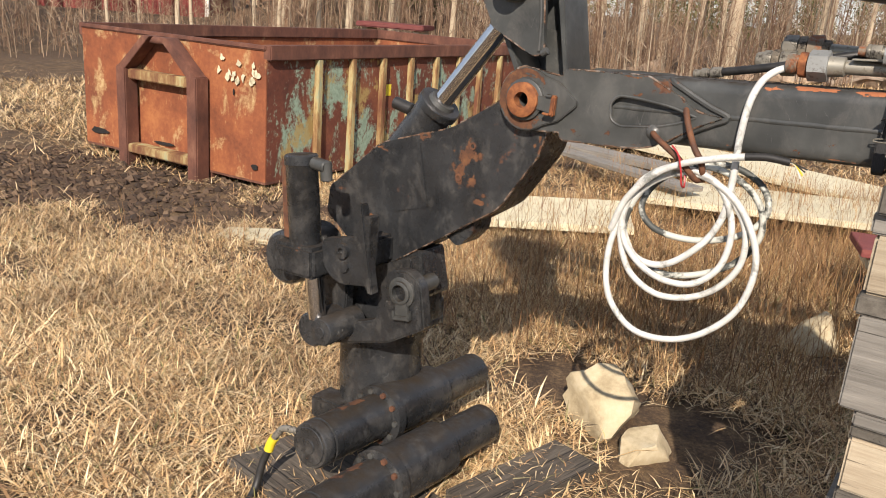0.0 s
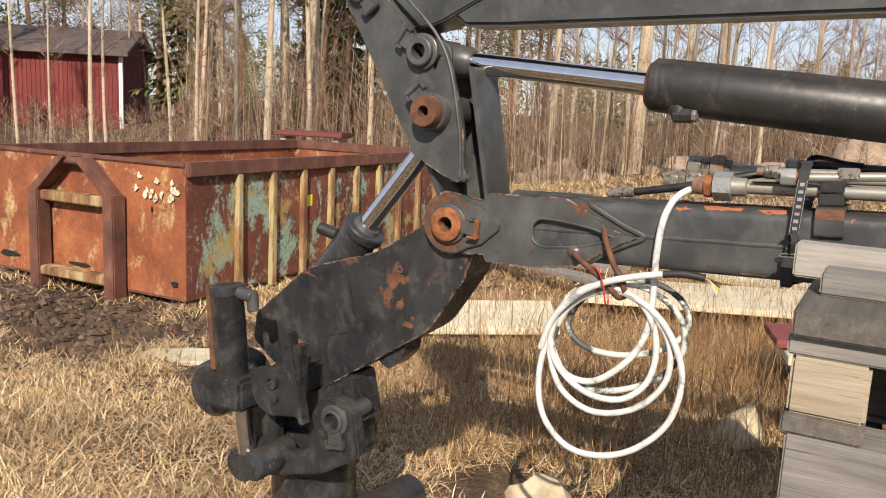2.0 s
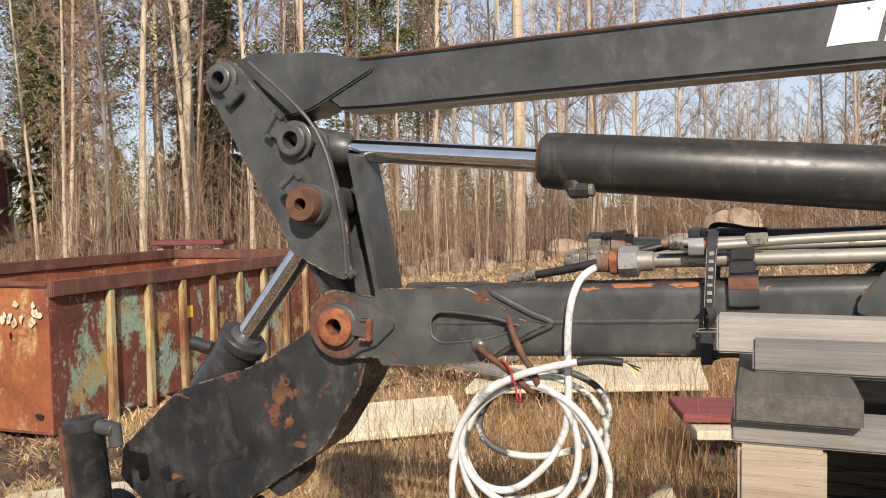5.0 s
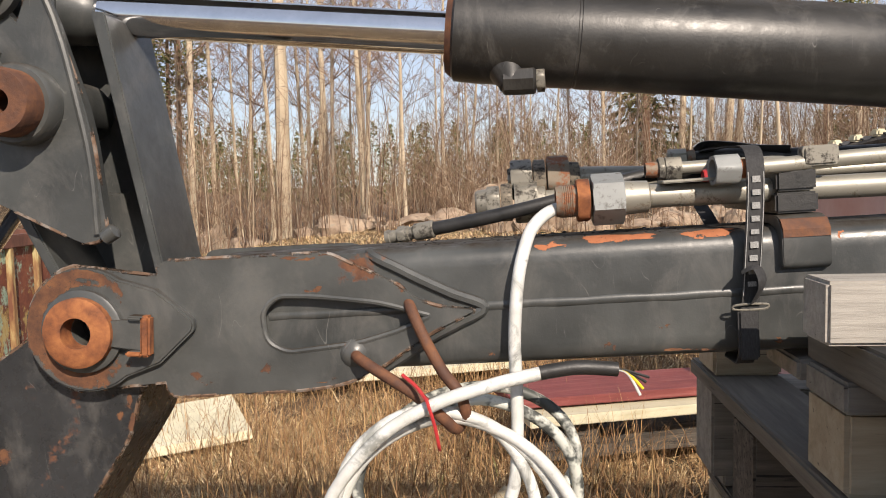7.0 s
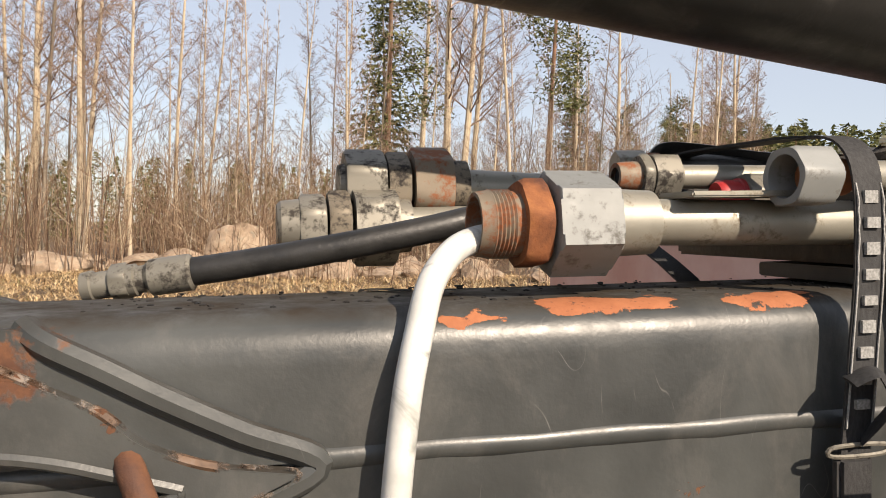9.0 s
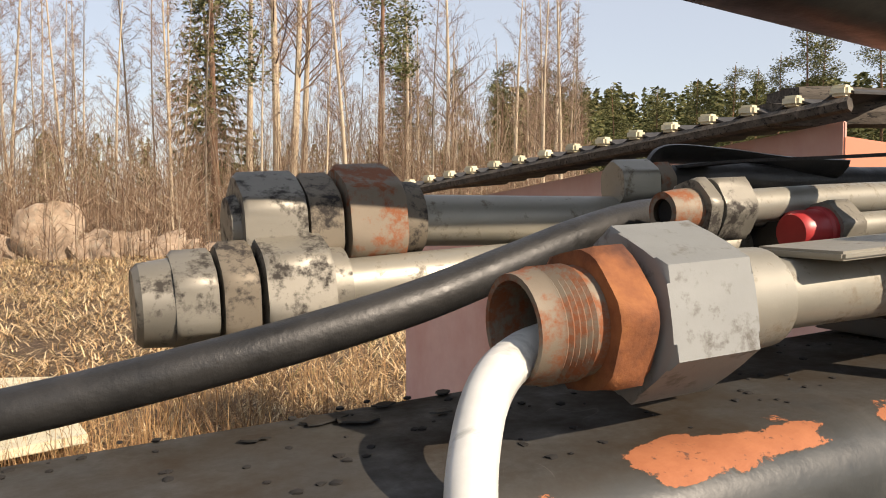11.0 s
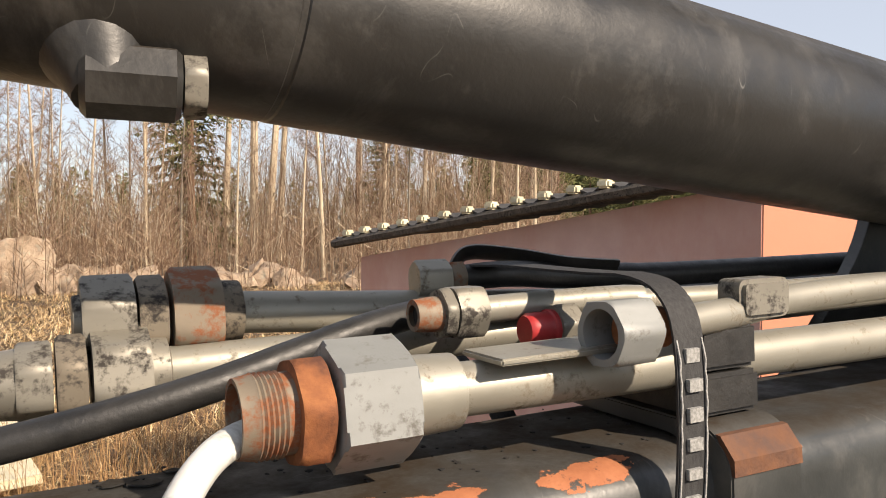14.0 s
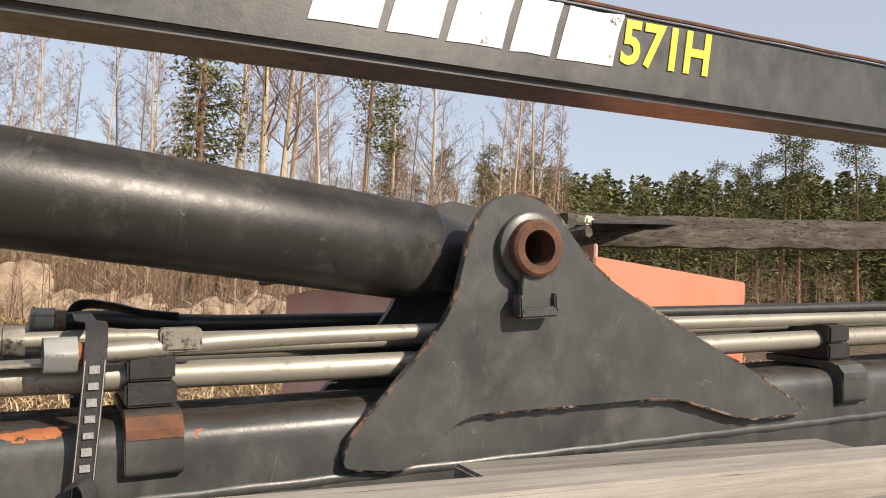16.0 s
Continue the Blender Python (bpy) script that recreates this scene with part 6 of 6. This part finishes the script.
def bare_tree(seed, h, r, bark, start, spread, limbs, label):
    rng = random.Random(seed)
    line = trunk_line(rng, h, 0.5)
    bm = swept(line, r, 9, r1=r * 0.12)
    tree = thing("birch", label, "tree", None, "trees of the wood")
    ob = part("trunk", bm, bark, tree)
    verts, faces = [], []
    for i in range(limbs):
        t = start + (0.98 - start) * (i + rng.random()) / limbs
        p = along(line, t)
        an = rng.uniform(0, 2 * math.pi)
        ln = spread * (1.12 - t) * rng.uniform(0.6, 1.2)
        rise = rng.uniform(0.5, 1.2)
        d = Vector((math.cos(an), math.sin(an), rise)).normalized()
        w = max(0.006, r * 0.30 * (1.1 - t))
        a = p
        for s in range(4):
            b = a + d * ln / 4
            strips(verts, faces, a, b, w * (1 - s * 0.22), w * (0.78 - s * 0.22))
            for q in range(4):
                an2 = rng.uniform(0, 2 * math.pi)
                e = (d + 0.9 * Vector((math.cos(an2), math.sin(an2), rng.uniform(-0.2, 0.7)))).normalized()
                c = a.lerp(b, rng.random())
                l2 = ln * rng.uniform(0.15, 0.36)
                mid = c + e * l2
                strips(verts, faces, c, mid, w * 0.32, 0.004)
                for g in range(3):
                    an3 = rng.uniform(0, 2 * math.pi)
                    e2 = (e + 0.8 * Vector((math.cos(an3), math.sin(an3), rng.uniform(-0.8, 0.3)))).normalized()
                    c2 = c.lerp(mid, rng.uniform(0.3, 1))
                    strips(verts, faces, c2, c2 + e2 * l2 * rng.uniform(0.4, 0.8), 0.0055, 0.003)
            d = (d + Vector((rng.uniform(-0.25, 0.25), rng.uniform(-0.25, 0.25), rng.uniform(-0.05, 0.3)))).normalized()
            a = b
    crown = new("crown", mesh_from("crown", verts, faces, TWIG))
    crown.parent = tree
    return tree


def needle_clump(verts, faces, rng, c, size, count):
    for _ in range(count):
        p = c + Vector((rng.gauss(0, 0.42), rng.gauss(0, 0.42), rng.gauss(0, 0.26))) * size
        d = Vector((rng.uniform(-1, 1), rng.uniform(-1, 1), rng.uniform(-0.4, 0.8))).normalized() * size * rng.uniform(0.14, 0.30)
        s = d.cross(Vector((rng.uniform(-1, 1), rng.uniform(-1, 1), rng.uniform(-1, 1)))).normalized() * size * 0.055
        i0 = len(verts)
        verts.extend((p - s, p + s, p + d))
        faces.append((i0, i0 + 1, i0 + 2))


def pine(seed, h, r, start, spread, label):
    rng = random.Random(seed)
    line = trunk_line(rng, h, 0.4)
    tree = thing("pine", label, "tree", None, "trees of the wood")
    part("trunk", swept(line, r, 9, r1=r * 0.2), PINEBARK, tree)
    verts, faces = [], []
    for i in range(30):
        t = start + (0.97 - start) * (i + rng.random()) / 30
        p = along(line, t)
        an = rng.uniform(0, 2 * math.pi)
        ln = spread * (1.18 - t) * rng.uniform(0.5, 1.1)
        d = Vector((math.cos(an), math.sin(an), rng.uniform(0.0, 0.5)))
        tip = p + d * ln
        strips(verts, faces, p, tip, 0.03, 0.01)
        for k in range(3):
            needle_clump(verts, faces, rng, p.lerp(tip, 0.5 + 0.25 * k), spread * 0.30, 46)
    for nm, v, f, m in (("crown", verts, faces, NEEDLES),):
        ob = new(nm, mesh_from(nm, v, f, m))
        ob.parent = tree
    return tree


def spruce(seed, h, r, spread, label):
    rng = random.Random(seed)
    tree = thing("spruce", label, "tree", None, "trees of the wood")
    line = trunk_line(rng, h, 0.15)
    part("trunk", swept(line, r, 8, r1=r * 0.1), GREYBARK, tree)
    verts, faces = [], []
    levels = int(h * 2.3)
    for i in range(levels):
        t = 0.08 + 0.91 * i / levels
        p = along(line, t)
        ln = spread * (1.03 - t) * rng.uniform(0.75, 1.15)
        for k in range(7):
            an = 2 * math.pi * k / 7 + i * 1.1 + rng.uniform(-0.3, 0.3)
            d = Vector((math.cos(an), math.sin(an), -0.28 + 0.3 * t))
            for s in range(6):
                c = p + d * ln * (0.25 + 0.15 * s) * rng.uniform(0.9, 1.1)
                for q in range(5):
                    e = (d + Vector((rng.uniform(-0.9, 0.9), rng.uniform(-0.9, 0.9), rng.uniform(-0.7, 0.2)))).normalized() * (ln * 0.22 + 0.12)
                    sd = e.cross(Vector((0, 0, 1))).normalized() * (ln * 0.04 + 0.03)
                    i0 = len(verts)
                    verts.extend((c - sd, c + sd, c + e))
                    faces.append((i0, i0 + 1, i0 + 2))
    ob = new("crown", mesh_from("crown", verts, faces, NEEDLES))
    ob.parent = tree
    return tree


def place(tree, x, y, turn, s=1.0):
    tree.location = (x, y, land(x, y))
    tree.rotation_euler = (0, 0, turn)
    tree.scale = (s, s, s)
    return tree


def sow(tree, x, y, turn, s=1.0):
    c = copy_thing(tree, Matrix.LocRotScale((x, y, land(x, y)), Euler((rng.gauss(0, 0.025), rng.gauss(0, 0.025), turn)), None))
    c.scale = (s, s, s)
    return c


big = [place(bare_tree(11, 19, 0.20, BIRCH, 0.36, 5.0, 26, "tall bare birch with pale trunk"), -15.6, 18.9, 0.3),
       place(bare_tree(12, 21, 0.24, BIRCH, 0.40, 4.6, 28, "tall bare birch with pale trunk"), -6.1, 22.6, 1.1),
       place(bare_tree(13, 20, 0.21, BIRCH, 0.30, 5.2, 28, "tall bare birch with forked crown"), 9.0, 34.0, 2.0)]
slim = [place(bare_tree(21 + i, 13 + i, 0.055 + 0.010 * i, BIRCH if i != 1 else GREYBARK, 0.25, 2.2, 34, "slender bare birch at the wood's edge"), -2.0 - 2.2 * i, 19.5 + 1.4 * i, i) for i in range(4)]
pines = [place(pine(31 + i, 15 + 1.5 * i, 0.17, 0.42 if i else 0.28, 3.0, "pine with ragged dark green crown"), 6.2 + 8 * i, 32 + 3 * i, i) for i in range(2)]
spruces = [place(spruce(41, 15, 0.16, 2.7, "dark green spruce among the birches"), -20.5, 27.0, 0.2)]
rng = random.Random(77)
spots = []


def free(x, y, gap):
    if any((x - a) ** 2 + (y - b) ** 2 < gap * gap for a, b in spots):
        return False
    spots.append((x, y))
    return True


def polar(az, d):
    return d * math.sin(radians(az)), d * math.cos(radians(az))


def sprinkle(protos, n, az0, az1, d0, d1, s0, s1, gap):
    made = tries = 0
    while made < n and tries < n * 40:
        tries += 1
        x, y = polar(rng.uniform(az0, az1), d0 + (d1 - d0) * rng.random() ** 0.8)
        if -64 < math.degrees(math.atan2(x - 1.07, y + 2)) < -47 and math.hypot(x, y) < 40:
            continue
        if free(x, y, gap):
            sow(protos[rng.randrange(len(protos))], x, y, rng.uniform(0, 6.28), rng.uniform(s0, s1))
            made += 1


sprinkle(pines, 14, -72, -44, 44, 58, 0.8, 1.1, 2.0)
sprinkle(slim, 16, -70, -45, 42, 52, 0.8, 1.1, 1.5)
for az, d, s in ((-60, 20, 0.8), (-57.5, 24, 0.75), (-55.5, 19, 0.7), (-53.8, 26, 0.8), (-50, 22, 0.75), (-48.3, 18, 0.7), (-47, 25, 0.8)):
    sow(slim[int(d) % 4], *polar(az, d), d, s)
sprinkle(slim, 12, 6, 36, 21, 32, 0.55, 0.85, 1.2)
sprinkle(slim, 13, -75, -38, 17, 34, 0.8, 1.2, 1.0)
sprinkle(slim, 22, -38, -6, 19, 36, 0.8, 1.25, 1.0)
sprinkle(big, 9, -75, -6, 22, 38, 0.75, 1.05, 2.0)
for az, d, s in ((-39, 28, 0.95), (-37, 31, 0.9), (-24.5, 36, 0.95), (-22.8, 40, 0.9)):
    sow(pines[int(d) % 2], *polar(az, d), rng.uniform(0, 6.28), s)
sprinkle(slim, 16, -6, 7, 24, 40, 0.6, 0.9, 1.2)
sprinkle(slim, 8, 20, 36, 30, 44, 0.55, 0.8, 1.2)
sprinkle(slim, 14, 18, 36, 42, 62, 0.7, 0.95, 1.5)
sprinkle(big, 6, 22, 35, 44, 66, 0.5, 0.7, 2.0)
sprinkle(pines, 10, 23, 36, 46, 64, 0.55, 0.78, 2.5)
sprinkle(pines, 10, -75, -20, 24, 40, 0.75, 1.0, 2.5)
sprinkle(spruces, 4, -60, -25, 24, 38, 0.8, 1.1, 2.5)
for az, d, s in ((10.6, 40, 0.95), (23.6, 52, 0.75)):
    sow(spruces[0], *polar(az, d), rng.uniform(0, 6.28), s)
for az, d, s in ((12.9, 39, 0.95), (15.8, 38, 1.0), (16.6, 39, 0.95), (23.8, 42, 0.7), (26.6, 41, 0.75), (31.2, 45, 0.7), (34.2, 46, 0.65)):
    sow(big[int(d) % 3], *polar(az, d), rng.uniform(0, 6.28), s)
for az, d, s in ((38, 70, 0.72), (41, 68, 0.66), (43.5, 66, 0.70), (45.5, 66, 0.76), (47, 72, 0.80), (48.5, 66, 0.80), (50, 62, 0.92), (51, 66, 0.90), (54.5, 62, 0.90), (57, 60, 0.80)):
    sow(pines[0], *polar(az, d), rng.uniform(0, 6.28), s)


def scatter_mesh(name, verts, faces, mat, label, category):
    mesh = bpy.data.meshes.new(name)
    mesh.from_pydata(verts, [], faces)
    mesh.materials.append(mat)
    return tagged(new(name, mesh), label, category, kind="stuff")


# thicket: thin stems and brush between the trees
rs = np.random.RandomState(5)
verts, faces = [], []
for n_stems, az0, az1, d0, d1, h0, h1 in ((2000, -78, -6, 16.5, 34, 0.8, 4.6), (900, -6, 10, 20, 38, 1.0, 4.0), (1700, 10, 36, 29, 55, 1.5, 6.0), (500, 34, 55, 55, 85, 1.5, 3.5), (800, -4, 42, 15.5, 29, 0.5, 2.0)):
    for i in range(n_stems):
        x, y = polar(rs.uniform(az0, az1), d0 + (d1 - d0) * rs.rand() ** 1.2)
        z = land(x, y)
        h = rs.uniform(h0, h1) * (0.35 if -64 < math.degrees(math.atan2(x - 1.07, y + 2)) < -47 else 1.0)
        lx, ly = rs.normal(0, 0.13 * h, 2)
        r = 0.006 + 0.003 * h * rs.rand()
        a, b, c = Vector((x, y, z - 0.1)), Vector((x + lx * 0.4, y + ly * 0.4, z + h * 0.5)), Vector((x + lx, y + ly, z + h))
        strips(verts, faces, a, b, r, r * 0.7)
        strips(verts, faces, b, c, r * 0.7, 0.004)
        for k in range(11):
            p = a.lerp(c, rs.uniform(0.12, 0.95))
            an = rs.uniform(0, 6.28)
            d = Vector((math.cos(an), math.sin(an), rs.uniform(0.3, 1.4))).normalized() * h * rs.uniform(0.08, 0.24)
            strips(verts, faces, p, p + d, 0.006, 0.003)
scatter_mesh("thicket", [tuple(v) for v in verts], faces, THICKET, "dense leafless brush and saplings at the wood's edge", "brush")

# distant wood
verts, faces = [], []
for i in range(1300):
    az = rs.uniform(26, 64) if i % 3 == 0 else rs.uniform(-80, 100)
    d = rs.uniform(75, 130)
    x, y = polar(az, d)
    h = d * math.tan(radians(rs.uniform(5.2, 8.8) if az > 30 else rs.uniform(2.5, 5.5)))
    w = h * rs.uniform(0.16, 0.26)
    rr = random.Random(i)
    ax, ay = math.cos(radians(az)), -math.sin(radians(az))
    for k in range(240):
        t = rr.random() ** 0.9
        ra = w * (1.06 - t) * rr.uniform(-1.1, 1.1)
        p = Vector((x + ax * ra, y + ay * ra, -0.4 + h * t))
        s = h * 0.022
        e = Vector((ax * rr.uniform(-1, 1), ay * rr.uniform(-1, 1), rr.uniform(-0.9, 0.7))) * s * 1.7
        q = Vector((ax, ay, rr.uniform(-0.4, 0.4))) * s * 0.9
        i0 = len(verts)
        verts.extend((p - q, p + q, p + e + Vector((0, rr.uniform(-0.3, 0.3), 0))))
        faces.append((i0, i0 + 1, i0 + 2))
scatter_mesh("far_wood", [tuple(v) for v in verts], faces, NEEDLES, "distant mixed wood beyond the field", "wood")

# turned-over soil beside the container
verts, faces = [], []
for i in range(2600):
    an, q = rs.uniform(0, 6.283), rs.rand() ** 0.5
    x, y = -4.3 + 2.7 * q * math.cos(an), 1.75 + 1.15 * q * math.sin(an)
    s = rs.uniform(0.012, 0.05)
    c = Vector((x, y, land(x, y) + s * 0.15))
    i0 = len(verts)
    for d in ((1, 0, 0), (0, 1, 0), (-1, 0, 0), (0, -1, 0), (0, 0, 0.7), (0, 0, -0.7)):
        verts.append(c + Vector(d) * s * rs.uniform(0.6, 1.4) + Vector(rs.uniform(-0.3, 0.3, 3)) * s)
    for k in range(4):
        faces.append((i0 + k, i0 + (k + 1) % 4, i0 + 4))
        faces.append((i0 + (k + 1) % 4, i0 + k, i0 + 5))
scatter_mesh("soil_clods", [tuple(v) for v in verts], faces, SOIL, "dark crumbled soil clods on bare ground", "soil")

# ---- dry grass ----
def blades(name, n, sample, length, width, flat, mat, label, seed):
    rs = np.random.RandomState(seed)
    x, y = sample(rs, n * 2)
    keep = np.array([noise.noise(Vector((a * 1.7, b * 1.7, 7))) + 0.8 * noise.noise(Vector((a * 0.55, b * 0.55, 2))) - 0.85 * max(0.0, 1 - ((a + 4.2) / 2.4) ** 2 - ((b - 1.9) / 1.15) ** 2) > -0.34 + 0.42 * q for a, b, q in zip(x, y, rs.uniform(-1, 1, n * 2))])
    x, y = x[keep][:n], y[keep][:n]
    n = len(x)
    z = np.array([land(a, b) for a, b in zip(x, y)])
    an = rs.uniform(0, 2 * np.pi, n)
    ln = rs.uniform(*length, n)
    tilt = np.clip(rs.normal(flat[0], flat[1], n), 0.03, 1.5)
    dx, dy, dz = np.cos(an) * np.cos(tilt), np.sin(an) * np.cos(tilt), np.sin(tilt)
    w = rs.uniform(*width, n)
    sx, sy = -np.sin(an) * w, np.cos(an) * w
    lift = rs.uniform(0, 0.035, n)
    v = np.zeros((n, 5, 3))
    v[:, 0] = np.c_[x - sx, y - sy, z + lift - 0.01]
    v[:, 1] = np.c_[x + sx, y + sy, z + lift - 0.01]
    m = np.c_[x + dx * ln * 0.55, y + dy * ln * 0.55, z + lift + dz * ln * 0.62]
    side = np.c_[sx, sy, np.zeros(n)] * 0.8
    v[:, 2], v[:, 3] = m + side, m - side
    v[:, 4] = np.c_[x + dx * ln, y + dy * ln, z + lift + dz * ln * 0.85]
    idx = np.arange(n)[:, None] * 5
    quads = (idx + np.array([[0, 1, 2, 3]])).tolist()
    tris = (idx + np.array([[3, 2, 4]])).tolist()
    mesh = bpy.data.meshes.new(name)
    mesh.from_pydata(v.reshape(-1, 3).tolist(), [], quads + tris)
    mesh.materials.append(mat)
    return tagged(new(name, mesh), label, "grass", kind="stuff")


def near_patch(rs, n):
    return rs.uniform(-4.6, 2.6, n), -0.9 + 5.4 * rs.rand(n) ** 1.1


def far_patch(rs, n):
    return rs.uniform(-12, 13, n), 2.5 + 16.5 * rs.rand(n)


def wide_patch(rs, n):
    return rs.normal(0, 7, n), rs.uniform(-9, 6, n)


def tall_patch(rs, n):
    x = rs.normal(0.5, 1.4, n)
    return x, 1.2 + 4.6 * rs.rand(n) + 0.2 * x


blades("dry_grass", 280000, near_patch, (0.03, 0.13), (0.0011, 0.0028), (0.20, 0.30), GRASS, "flattened dry straw-coloured grass", 1)
blades("dry_grass", 190000, far_patch, (0.08, 0.24), (0.003, 0.006), (0.22, 0.26), GRASS, "dry straw-coloured grass over the field", 2)
blades("dry_grass", 90000, wide_patch, (0.08, 0.22), (0.002, 0.005), (0.18, 0.24), GRASS, "matted dry straw-coloured grass round the crane", 4)
blades("dry_weeds", 15000, tall_patch, (0.18, 0.60), (0.0010, 0.0020), (0.85, 0.35), WEEDS, "tall reddish-brown dry weeds", 3)
